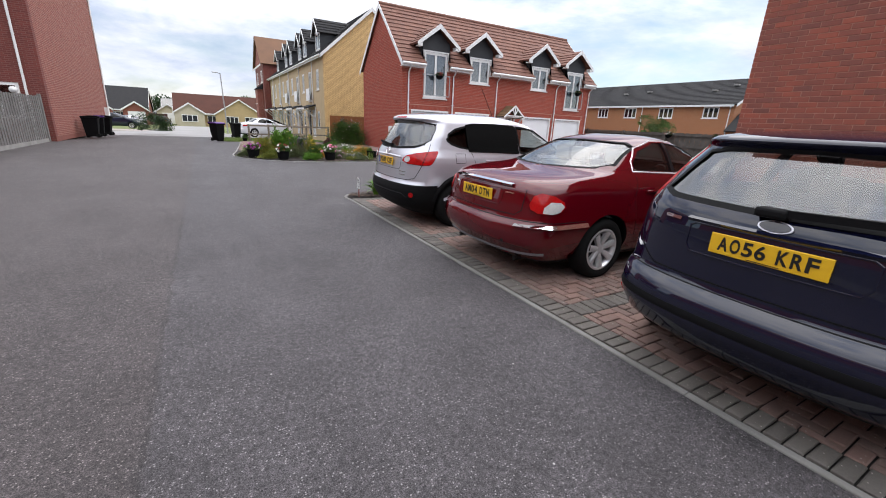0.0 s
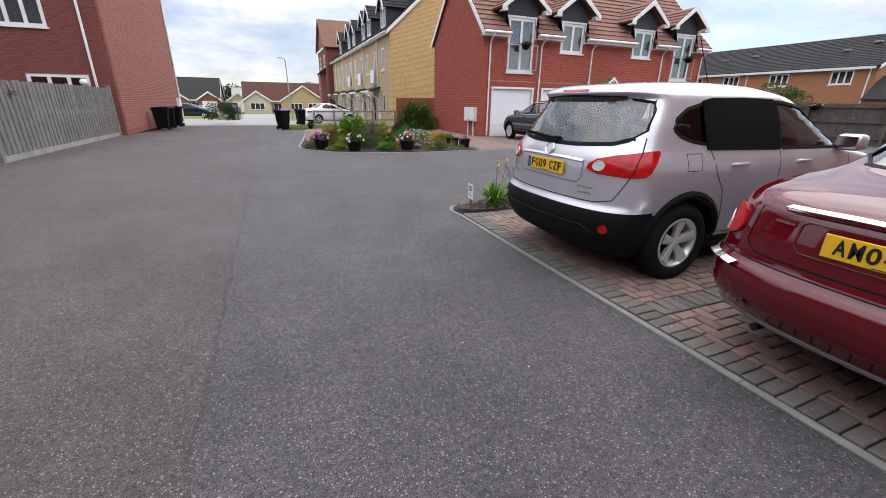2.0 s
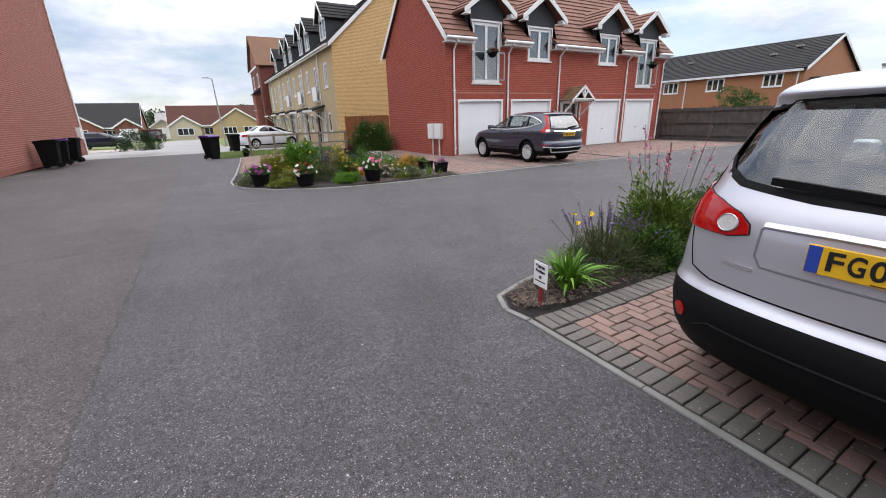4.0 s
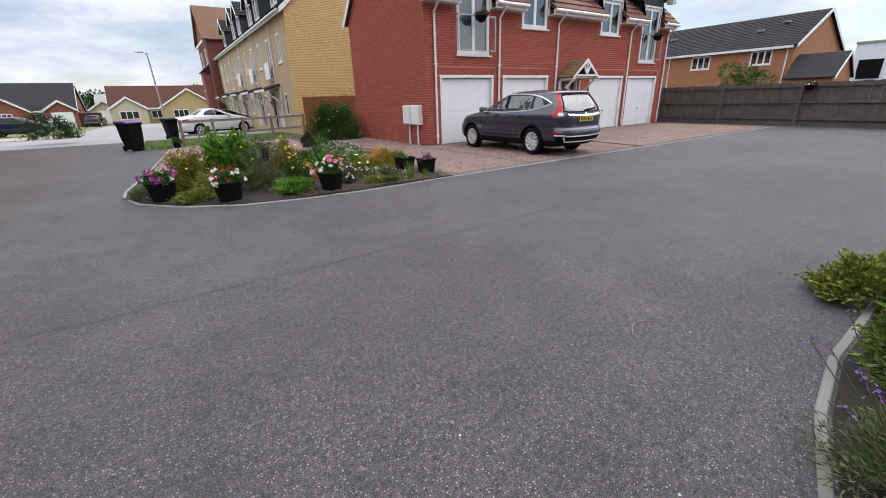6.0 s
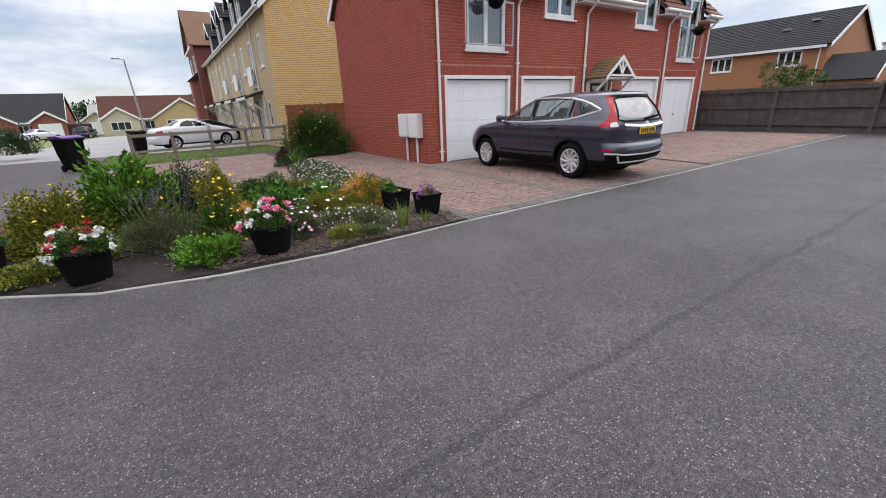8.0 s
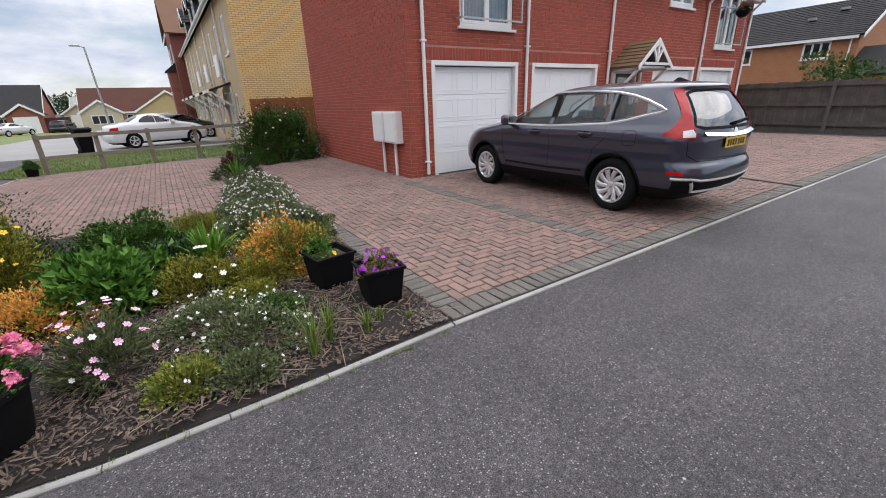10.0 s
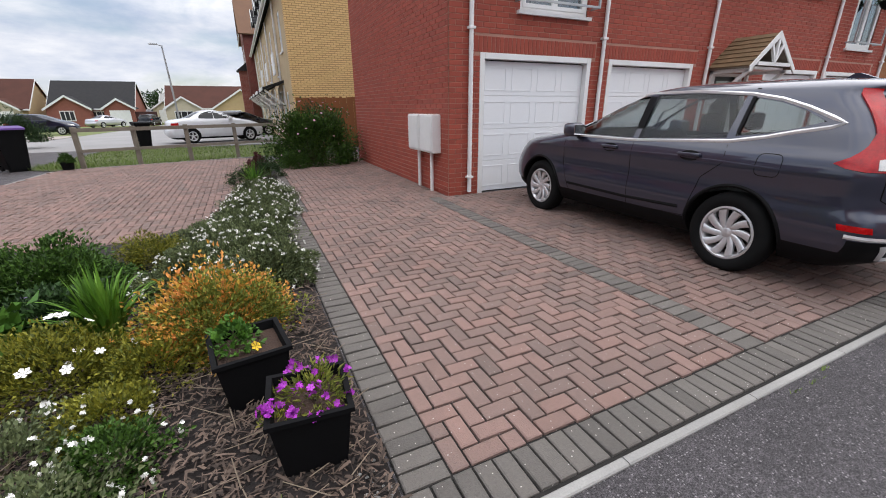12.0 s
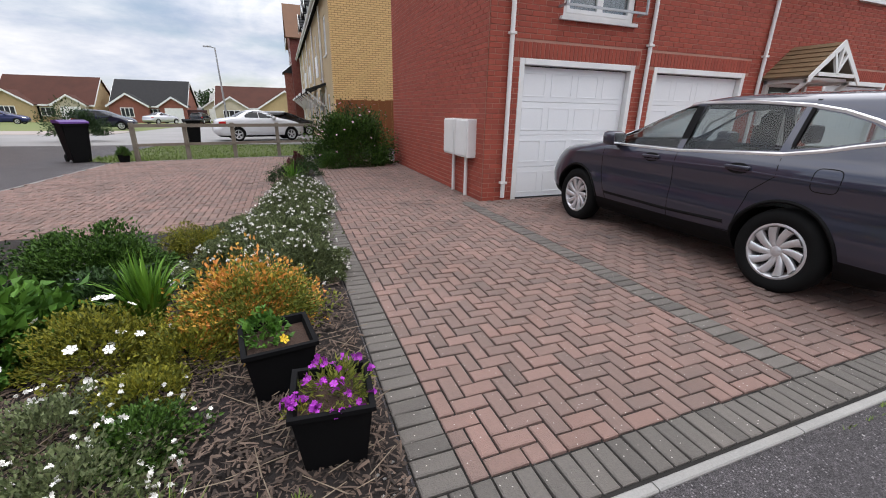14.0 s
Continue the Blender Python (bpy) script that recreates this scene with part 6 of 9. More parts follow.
qa, qsh, qc = car("silver crossover car with red tail lamps and black lower bumper", (2.33, 5.9, 0), 0, QA, PAINT_SILVER, (0.86, 3.49), 0.34, 0.215,
    [[(0.66, 1.26), (0.70, 1.34), (0.82, 1.41), (1.02, 1.455), (1.02, 1.15), (0.86, 1.17), (0.73, 1.21)], [(1.08, 1.13), (1.05, 1.46), (1.50, 1.48), (1.86, 1.48), (1.90, 1.10)], [(1.97, 1.10), (1.93, 1.48), (2.30, 1.44), (2.70, 1.26), (2.98, 1.09)]],
    [(-0.74, 1.25), (-0.70, 1.19), (-0.60, 1.15), (-0.3, 1.125), (0.0, 1.12), (0.3, 1.125), (0.60, 1.15), (0.70, 1.19), (0.74, 1.25), (0.70, 1.40), (0.66, 1.47), (0.5, 1.495), (0.0, 1.505), (-0.5, 1.495), (-0.66, 1.47), (-0.70, 1.40)],
    [(-0.66, 1.12), (0.66, 1.12), (0.5, 1.45), (-0.5, 1.45)], (0.35, 3.2, 0.62), spokes=5, spoke_w=0.075,
    black=lambda x, z: z < 0.36 or (x < 0.6 and z < 0.645 - 0.03 * x) or (x > 3.9 and z < 0.5), tint=(0, 1), mirror=(2.86, 1.13))
number_plate(qa, qsh, 0.925, "FG09 CZF", band=True)
# the plate recess's soft shadow, painted as a thin dark grey line
reveal(qa, qsh, -0.44, 0.44, 0.83, 1.005, material("recess_shadow_line", (0.16, 0.16, 0.17), (0.12, 0.12, 0.13), 0.6), 0.001)
q_lamp = [(0.33, 0.952), (0.34, 0.99), (0.40, 1.03), (0.55, 1.065), (0.75, 1.09), (0.90, 1.105), (0.965, 1.108), (0.985, 1.09), (0.965, 1.02), (0.925, 0.95), (0.88, 0.922), (0.7, 0.915), (0.42, 0.925)]
for s, place in both(qsh):
    lamp_ob = part("tail_lamp", mapped(place, qc, q_lamp, 0.012, 0.02, 0.05, 0.03), LAMP_RED, qa, "red tail lamp wrapping the corner", 45)
    part("reversing_lens", mapped(place, qc, [(0.43 + 0.05 * math.cos(a), 0.98 + 0.036 * math.sin(a)) for a in [k * math.pi / 8 for k in range(16)]], 0.017, 0.006, 0.03, 0.02), LAMP_CLEAR, lamp_ob, smooth=45)
    part("lens_ring", ribbon(place, qc, [(0.43 + 0.05 * math.cos(a), 0.98 + 0.036 * math.sin(a)) for a in [k * math.pi / 8 for k in range(16)]], 0.006, 0.018, 0.003, closed=True), STEEL, lamp_ob, smooth=40)
    part("lamp_bezel", ribbon(place, qc, q_lamp, 0.008, 0.003, 0.003, closed=True), TRIM, lamp_ob, smooth=40)
    part("lamp_split", ribbon(place, qc, [(0.73, 0.92), (0.80, 1.10)], 0.008, 0.014), TRIM, lamp_ob)
    part("tailgate_gap", ribbon(place, qc, [(0.0, 0.695), (0.45, 0.70), (0.60, 0.73), (0.73, 0.92), (0.80, 1.10), (0.80, 1.20)], 0.008, 0.0012), TRIM, qa)
    part("reflector", mapped(place, qc, [(0.62 + 0.05 * math.cos(k * math.pi / 8), 0.50 + 0.036 * math.sin(k * math.pi / 8)) for k in range(16)], 0.008, 0.012, 0.05, 0.03), LAMP_RED, qa, "round red reflector", 45)
    part("bumper_crease", ribbon(place, qc, [(0.0, 0.505), (0.4, 0.505), (0.5, 0.46)], 0.010, 0.002, 0.005), TRIM, qa, smooth=40)
    sp = on_side(qsh, s)
    for ax in (0.86, 3.49):
        part("arch_trim", ribbon(sp, qc, [(ax + 0.415 * math.cos(a), 0.345 + 0.415 * math.sin(a)) for a in [math.pi * (0.02 + 0.96 * k / 28) for k in range(29)]], 0.065, 0.003, 0.012), TRIM, qa, smooth=40)
    part("door_gap", ribbon(sp, qc, [(1.05, 1.10), (1.12, 0.92), (1.22, 0.78), (1.30, 0.40), (1.93, 0.38), (1.93, 1.09)], 0.007, 0.0012), TRIM, qa)
    part("door_gap", ribbon(sp, qc, [(1.93, 0.38), (2.92, 0.38), (3.02, 0.7), (3.0, 1.08)], 0.007, 0.0012), TRIM, qa)
    for x in (1.28, 2.16):
        part("door_handle", boxes((x, x + 0.2, *sorted((s * (qsh.side(x, 0.985) - 0.005), s * (qsh.side(x, 0.985) + 0.03))), 0.968, 0.998), bevel=0.012), PAINT_SILVER, qa, smooth=40)
    if s < 0:
        part("fuel_flap", ribbon(sp, qc, [(0.78, 0.95), (0.78, 1.08), (0.94, 1.08), (0.94, 0.95)], 0.006, 0.0012, closed=True), TRIM, qa)
    part("window_sock", mapped(sp, qc, [(1.01, 1.105), (0.985, 1.30), (0.995, 1.475), (1.10, 1.496), (1.50, 1.503), (1.86, 1.497), (1.905, 1.47), (1.93, 1.09)], 0.012, 0.012, 0.06, 0.05), CLOTH, qa, "black cloth shade pulled over the rear door window", 60)
part("tailgate_handle", ribbon(on_rear(qsh), qc, [(-0.43, 1.004), (-0.2, 1.012), (0.2, 1.012), (0.43, 1.004)], 0.030, 0.003, 0.010, crest=0.4), PAINT_SILVER, qa, smooth=40)
part("badge", mapped(on_rear(qsh), qc, [(0.052 * math.cos(k * math.pi / 10), 1.062 + 0.044 * math.sin(k * math.pi / 10)) for k in range(20)], 0.012, 0.012, 0.04, 0.03), PAINT_SILVER, qa, "plain round badge in a chrome ring", 45)
part("badge_ring", ribbon(on_rear(qsh), qc, [(0.052 * math.cos(k * math.pi / 10), 1.062 + 0.044 * math.sin(k * math.pi / 10)) for k in range(20)], 0.012, 0.013, 0.004, closed=True), CHROME, qa, smooth=40)
part("high_brake_lamp", mapped(on_rear(qsh), qc, [(-0.17, 1.54), (0.17, 1.54), (0.17, 1.558), (-0.17, 1.558)], 0.003, 0.008), LAMP_RED, qa)
bm = bmesh.new()
bar(bm, (qsh.rear(0.0, 1.17) - 0.03, 0.0, 1.15), (qsh.rear(0.3, 1.2) - 0.02, 0.46, 1.18), 0.022, 0.03)
bar(bm, (qsh.rear(0, 1.15) - 0.03, -0.03, 1.145), (qsh.rear(0, 1.15) + 0.01, -0.03, 1.145), 0.05, 0.05)
part("wiper", bm, TRIM, qa)
part("aerial", cylinder(bmesh.new(), (2.0, 0, 1.60), (1.72, 0, 2.07), 0.004), TRIM, qa)
for k, (y, z) in enumerate(((-0.50, 0.80), (-0.50, 0.755), (0.5, 0.80))):
    part("lettering", mapped(on_rear(qsh), qc, [(y - 0.07, z), (y + 0.07, z), (y + 0.07, z + 0.014), (y - 0.07, z + 0.014)], 0.004, 0.004), CHROME, qa)

# red saloon
JA = [(0.20, 0.30, 4.45, 0.74, 0.35, 0.4), (0.30, 0.12, 4.60, 0.82, 0.36, 0.5), (0.42, 0.02, 4.66, 0.87, 0.38, 0.55), (0.52, 0.0, 4.67, 0.885, 0.40, 0.6), (0.60, 0.01, 4.66, 0.893, 0.40, 0.6), (0.645, 0.065, 4.64, 0.893, 0.40, 0.6), (0.80, 0.085, 4.5, 0.885, 0.42, 0.65), (0.90, 0.115, 4.2, 0.872, 0.44, 0.7), (0.955, 0.17, 3.9, 0.85, 0.48, 0.7), (0.985, 0.30, 3.66, 0.83, 0.52, 0.7), (1.012, 0.58, 3.47, 0.81, 0.55, 0.6), (1.04, 0.86, 3.34, 0.79, 0.55, 0.55), (1.10, 1.02, 3.18, 0.755, 0.5, 0.5), (1.20, 1.22, 2.97, 0.70, 0.45, 0.45), (1.30, 1.46, 2.74, 0.63, 0.42, 0.42), (1.36, 1.65, 2.56, 0.565, 0.4, 0.4), (1.395, 1.86, 2.38, 0.46, 0.3, 0.3), (1.41, 2.0, 2.22, 0.30, 0.1, 0.1)]
JK = [(0.0, 0.0), (0.8, 0.80), (0.985, 1.03), (1.41, 1.455), (2, 2.045)]
JA = heights(JA, JK)
ja, jsh, jc = car("dark red saloon car with chrome trim", (2.36, 3.53, 0), 0, JA, PAINT_RED, (1.09, 3.80), 0.32, 0.215,
    [[(1.50, 1.105), (1.52, 1.185), (1.66, 1.295), (1.98, 1.380), (2.14, 1.385), (2.14, 1.085)], [(2.21, 1.085), (2.20, 1.385), (2.50, 1.355), (2.84, 1.225), (3.10, 1.085)]],
    [(-0.69, 1.155), (-0.60, 1.118), (0.0, 1.100), (0.60, 1.118), (0.69, 1.155), (0.60, 1.335), (0.50, 1.370), (0.0, 1.385), (-0.50, 1.370), (-0.60, 1.335)],
    [(-0.6, 1.125), (0.6, 1.125), (0.45, 1.365), (-0.45, 1.365)], (1.12, 3.25, 0.6), spokes=7, spoke_w=0.06, black=lambda x, z: z < 0.24, trim_mat=CHROME, interior=CABIN_PALE, mirror=(3.0, 1.09))
number_plate(ja, jsh, 0.835, "AM04 DTN", x=jsh.rear(0, 0.83) - 0.006)
reveal(ja, jsh, -0.38, 0.38, 0.755, 0.91, PAINT_RED)
part("boot_chrome_bar", ribbon(on_rear(jsh), jc, [(-0.47, 0.947), (-0.2, 0.955), (0.2, 0.955), (0.47, 0.947)], 0.044, 0.010, 0.030, crest=0.75), CHROME, ja, "chrome boot handle strip", 40)
j_lamp = [(0.569, 0.761), (0.544, 0.802), (0.569, 0.88), (0.645, 0.91), (0.796, 0.894), (0.939, 0.843), (0.972, 0.794), (0.939, 0.757), (0.838, 0.73), (0.662, 0.73)]
for s, place in both(jsh):
    lamp_ob = part("tail_lamp", mapped(place, jc, j_lamp, 0.012, 0.02, 0.05, 0.03), LAMP_RED, ja, "rounded red tail lamp", 45)
    part("reversing_lens", mapped(place, jc, [(0.712, 0.737), (0.712, 0.786), (0.779, 0.838), (0.897, 0.838), (0.956, 0.802), (0.922, 0.753), (0.83, 0.73)], 0.016, 0.006, 0.03, 0.02), LAMP_CLEAR, lamp_ob, smooth=45)
    part("bumper_chrome", ribbon(place, jc, [(0.46, 0.600), (0.75, 0.607), (1.0, 0.610), (1.36, 0.612)], 0.040, 0.008, 0.026, crest=0.75), CHROME, ja, "chrome bumper insert", 40)
    part("bumper_lip", ribbon(place, jc, [(0.0, 0.645), (0.5, 0.648), (1.0, 0.648), (1.30, 0.648)], 0.008, 0.0015), TRIM, ja)
    part("boot_gap", ribbon(place, jc, [(0.0, 0.690), (0.40, 0.690), (0.47, 0.740), (0.475, 0.924), (0.52, 1.005)], 0.008, 0.0012), TRIM, ja)
    part("bumper_strip", ribbon(place, jc, [(0.0, 0.315), (0.5, 0.320), (0.85, 0.330)], 0.035, 0.003, 0.01), material("dull_silver_trim", (0.20, 0.20, 0.21), (0.15, 0.15, 0.16), 0.5, metal=0.4), ja)
    part("parking_sensor", mapped(place, jc, [(0.35 + 0.018 * math.cos(k), 0.43 + 0.018 * math.sin(k)) for k in range(6)], 0.002, 0.004), TRIM, ja)
    sp = on_side(jsh, s)
    hoop = [(1.47, 1.095), (1.49, 1.195), (1.64, 1.320), (1.98, 1.405), (2.2, 1.410), (2.52, 1.380), (2.88, 1.240), (3.14, 1.075)]
    part("window_chrome", ribbon(sp, jc, hoop + [(2.17, 1.070)], 0.016, 0.002, 0.004, closed=True), SATIN, ja, "chrome window surround", 40)
    part("pillar", mapped(sp, jc, [(2.145, 1.085), (2.145, 1.385), (2.195, 1.385), (2.205, 1.085)], 0.002, 0.003), TRIM, ja)
    part("door_gap", ribbon(sp, jc, [(1.50, 1.075), (1.46, 0.862), (1.56, 0.400), (2.17, 0.340), (2.17, 1.075)], 0.007, 0.0012), TRIM, ja)
    part("door_gap", ribbon(sp, jc, [(2.17, 0.340), (3.18, 0.340), (3.26, 0.700), (3.2, 1.065)], 0.007, 0.0012), TRIM, ja)
    for x in (1.62, 2.36):
        part("door_handle", boxes((x, x + 0.2, *sorted((s * (jsh.side(x, 0.9) - 0.005), s * (jsh.side(x, 0.9) + 0.028))), 0.888, 0.915), bevel=0.01), PAINT_RED, ja, smooth=40)
    part("exhaust", cylinder(bmesh.new(), (0.235, s * 0.50, 0.225), (0.5, s * 0.50, 0.225), 0.024), bpy.data.materials["dark_steel"], ja, smooth=40)
    part("model_mark", mapped(on_rear(jsh), jc, [(s * 0.46 - 0.05, 0.875), (s * 0.46 + 0.05, 0.875), (s * 0.46 + 0.05, 0.888), (s * 0.46 - 0.05, 0.888)], 0.004, 0.004), CHROME, ja)

# dark blue hatchback
FO = [(0.22, 0.25, 4.10, 0.78, 0.30, 0.45), (0.32, 0.08, 4.25, 0.86, 0.32, 0.5), (0.45, 0.0, 4.33, 0.90, 0.35, 0.55), (0.56, 0.0, 4.34, 0.915, 0.37, 0.6), (0.62, 0.025, 4.33, 0.92, 0.38, 0.6), (0.66, 0.085, 4.30, 0.92, 0.38, 0.6), (0.80, 0.095, 4.2, 0.915, 0.39, 0.7), (0.95, 0.105, 3.9, 0.90, 0.40, 0.75), (1.02, 0.12, 3.5, 0.885, 0.40, 0.65), (1.08, 0.155, 3.22, 0.86, 0.40, 0.5), (1.25, 0.30, 2.82, 0.785, 0.38, 0.45), (1.38, 0.42, 2.5, 0.70, 0.34, 0.4), (1.42, 0.36, 2.38, 0.675, 0.3, 0.4), (1.455, 0.40, 2.2, 0.62, 0.3, 0.4), (1.48, 0.65, 1.95, 0.50, 0.3, 0.35), (1.50, 1.0, 1.6, 0.34, 0.25, 0.25)]
FK = [(0.0, 0.0), (0.9, 0.90), (1.08, 1.11), (1.5, 1.545), (2, 2.045)]
FO = [(a, b, c, d * 0.975, e, f) for a, b, c, d, e, f in heights(FO, FK)]
fo, fsh, fc = car("dark blue hatchback car parked on block paving", (2.29, 0.93, 0), 0, FO, PAINT_BLUE, (0.83, 3.47), 0.315, 0.205,
    [[(0.78, 1.172), (0.86, 1.307), (1.05, 1.400), (1.08, 1.141)], [(1.14, 1.141), (1.12, 1.410), (1.86, 1.436), (1.9, 1.110)], [(1.97, 1.110), (1.93, 1.436), (2.32, 1.405), (2.7, 1.255), (3.0, 1.098)]],
    [(-0.70, 1.151), (-0.6, 1.126), (0.0, 1.115), (0.6, 1.126), (0.70, 1.151), (0.57, 1.395), (0.45, 1.416), (0.0, 1.426), (-0.45, 1.416), (-0.57, 1.395)],
    [(-0.66, 1.131), (0.66, 1.131), (0.5, 1.410), (-0.5, 1.410)], (0.35, 3.2, 0.6), spokes=5, black=lambda x, z: z < 0.27, mirror=(2.86, 1.13))
number_plate(fo, fsh, 0.925, "AO56 KRF", x=fsh.rear(0, 0.93) - 0.004)
reveal(fo, fsh, -0.40, 0.40, 0.84, 1.005, PAINT_BLUE)
part("boot_handle_lip", ribbon(on_rear(fsh), fc, [(-0.42, 1.022), (0.42, 1.022)], 0.03, 0.004, 0.014), PAINT_BLUE, fo, smooth=40)
for s, place in both(fsh):
    tall_lamp = [(0.80, 1.087), (0.80, 1.151), (0.86, 1.296), (0.90, 1.426), (0.98, 1.431), (1.06, 1.286), (1.10, 1.131), (1.04, 1.052), (0.92, 1.040)]
    lamp_ob = part("tail_lamp", mapped(place, fc, tall_lamp, 0.010, 0.018, 0.04, 0.03), LAMP_RED, fo, "tall red tail lamp beside the rear window", 45)
    part("lens", mapped(place, fc, [(0.87, 1.307), (0.905, 1.416), (0.965, 1.421), (1.02, 1.307)], 0.014, 0.006, 0.03, 0.02), LAMP_CLEAR, lamp_ob, smooth=45)
    part("bumper_lip", ribbon(place, fc, [(0.0, 0.655), (0.5, 0.660), (1.0, 0.660), (1.25, 0.660)], 0.008, 0.0015), TRIM, fo)
    part("bumper_strip", ribbon(place, fc, [(0.0, 0.500), (0.5, 0.500), (1.0, 0.505), (1.15, 0.505)], 0.05, 0.002, 0.006), TRIM, fo, smooth=40)
    part("boot_gap", ribbon(place, fc, [(0.0, 0.700), (0.42, 0.700), (0.62, 0.800), (0.78, 1.087)], 0.008, 0.0012), TRIM, fo)
    part("reflector", mapped(place, fc, [(0.82, 0.400), (0.82, 0.450), (0.98, 0.450), (0.98, 0.400)], 0.008, 0.012, 0.05, 0.03), LAMP_RED, fo)
    sp = on_side(fsh, s)
    part("door_gap", ribbon(sp, fc, [(1.1, 1.110), (1.22, 0.750), (1.28, 0.380), (1.93, 0.360), (1.93, 1.098)], 0.007, 0.0012), TRIM, fo)
    for x in (1.3, 2.2):
        part("door_handle", boxes((x, x + 0.2, *sorted((s * (fsh.side(x, 0.95) - 0.005), s * (fsh.side(x, 0.95) + 0.028))), 0.94, 0.965), bevel=0.01), PAINT_BLUE, fo, smooth=40)
badge = part("badge", mapped(on_rear(fsh), fc, [(0.075 * math.cos(k * math.pi / 10), 1.062 + 0.029 * math.sin(k * math.pi / 10)) for k in range(20)], 0.012, 0.012, 0.04, 0.03), PAINT_SILVER, fo, "plain oval silver-rimmed badge", 45)
part("badge_face", mapped(on_rear(fsh), fc, [(0.066 * math.cos(k * math.pi / 10), 1.062 + 0.023 * math.sin(k * math.pi / 10)) for k in range(20)], 0.0175, 0.008, 0.04, 0.03), PAINT_BLUE, badge, smooth=45)
part("model_mark", mapped(on_rear(fsh), fc, [(0.47, 0.999), (0.58, 0.999), (0.58, 1.017), (0.47, 1.017)], 0.004, 0.004), CHROME, fo)
bm = bmesh.new()
bar(bm, (fsh.rear(0.3, 1.12) - 0.035, -0.42, 1.155), (fsh.rear(0, 1.11) - 0.035, 0.03, 1.135), 0.03, 0.035)
box(bm, fsh.rear(0, 1.11) - 0.06, fsh.rear(0, 1.11) + 0.01, -0.04, 0.1, 1.105, 1.155, 0.015)
part("wiper", bm, TRIM, fo)

# slate grey sport utility car on the block-paved drive
CR = [(0.24, 0.30, 4.35, 0.78, 0.28, 0.45), (0.33, 0.12, 4.50, 0.85, 0.30, 0.5), (0.45, 0.03, 4.58, 0.895, 0.33, 0.55), (0.56, 0.0, 4.60, 0.912, 0.35, 0.6), (0.64, 0.02, 4.59, 0.906, 0.36, 0.6), (0.70, 0.065, 4.58, 0.898, 0.36, 0.62), (0.80, 0.07, 4.53, 0.901, 0.36, 0.68), (0.88, 0.06, 4.45, 0.913, 0.36, 0.75), (0.92, 0.06, 4.38, 0.916, 0.36, 0.75), (0.96, 0.068, 4.25, 0.909, 0.36, 0.75), (1.00, 0.078, 4.0, 0.897, 0.36, 0.75), (1.04, 0.09, 3.72, 0.88, 0.36, 0.68), (1.07, 0.10, 3.48, 0.862, 0.35, 0.6), (1.20, 0.165, 3.12, 0.81, 0.33, 0.5), (1.34, 0.27, 2.82, 0.745, 0.31, 0.45), (1.45, 0.37, 2.54, 0.69, 0.30, 0.4), (1.50, 0.345, 2.42, 0.66, 0.30, 0.4), (1.535, 0.40, 2.22, 0.60, 0.30, 0.38), (1.56, 0.66, 2.0, 0.48, 0.30, 0.32), (1.575, 1.1, 1.7, 0.30, 0.25, 0.25)]
cr, csh, cc = car("slate grey sport utility car with chrome window line", (10.38, 14.82, 0), 90, CR, PAINT_GREY, (1.09, 3.68), 0.345, 0.225,
    [[(0.64, 1.262), (0.80, 1.338), (1.00, 1.398), (1.19, 1.43), (1.21, 1.135), (1.00, 1.165), (0.80, 1.212)], [(1.28, 1.118), (1.26, 1.450), (1.70, 1.474), (2.12, 1.469), (2.15, 1.065)], [(2.22, 1.065), (2.19, 1.464), (2.50, 1.426), (2.86, 1.267), (3.18, 1.065)]],
    [(-0.68, 1.084), (-0.58, 1.057), (0.0, 1.049), (0.58, 1.057), (0.68, 1.084), (0.56, 1.421), (0.45, 1.450), (0.0, 1.460), (-0.45, 1.450), (-0.56, 1.421)],
    [(-0.7, 1.094), (0.7, 1.094), (0.52, 1.450), (-0.52, 1.450)], (0.4, 3.3, 0.65), spokes=10, twist=0.34, spoke_w=0.056, black=lambda x, z: z < 0.40 or (x < 0.3 and z < 0.5), trim_mat=CHROME, mirror=(3.0, 1.11), privacy=True)
number_plate(cr, csh, 0.885, "", bars=True)
part("tailgate_chrome", ribbon(on_rear(csh), cc, [(-0.60, 0.992), (-0.2, 0.967), (0.2, 0.967), (0.60, 0.992)], 0.050, 0.004, 0.030, crest=0.75), CHROME, cr, "chrome tailgate strip", 40)
part("badge", mapped(on_rear(csh), cc, [(0.05 * math.cos(k * math.pi / 8), 0.99 + 0.05 * math.sin(k * math.pi / 8)) for k in range(16)], 0.014, 0.014, 0.04, 0.03), CHROME, cr, "plain chrome badge", 45)
c_lamp = [(0.80, 1.475), (0.79, 1.36), (0.78, 1.25), (0.79, 1.19), (0.86, 1.11), (0.96, 1.04), (1.05, 0.995), (0.98, 0.968), (0.85, 0.955), (0.58, 0.955), (0.56, 0.99), (0.58, 1.05), (0.62, 1.11), (0.63, 1.20), (0.615, 1.33), (0.60, 1.47)]
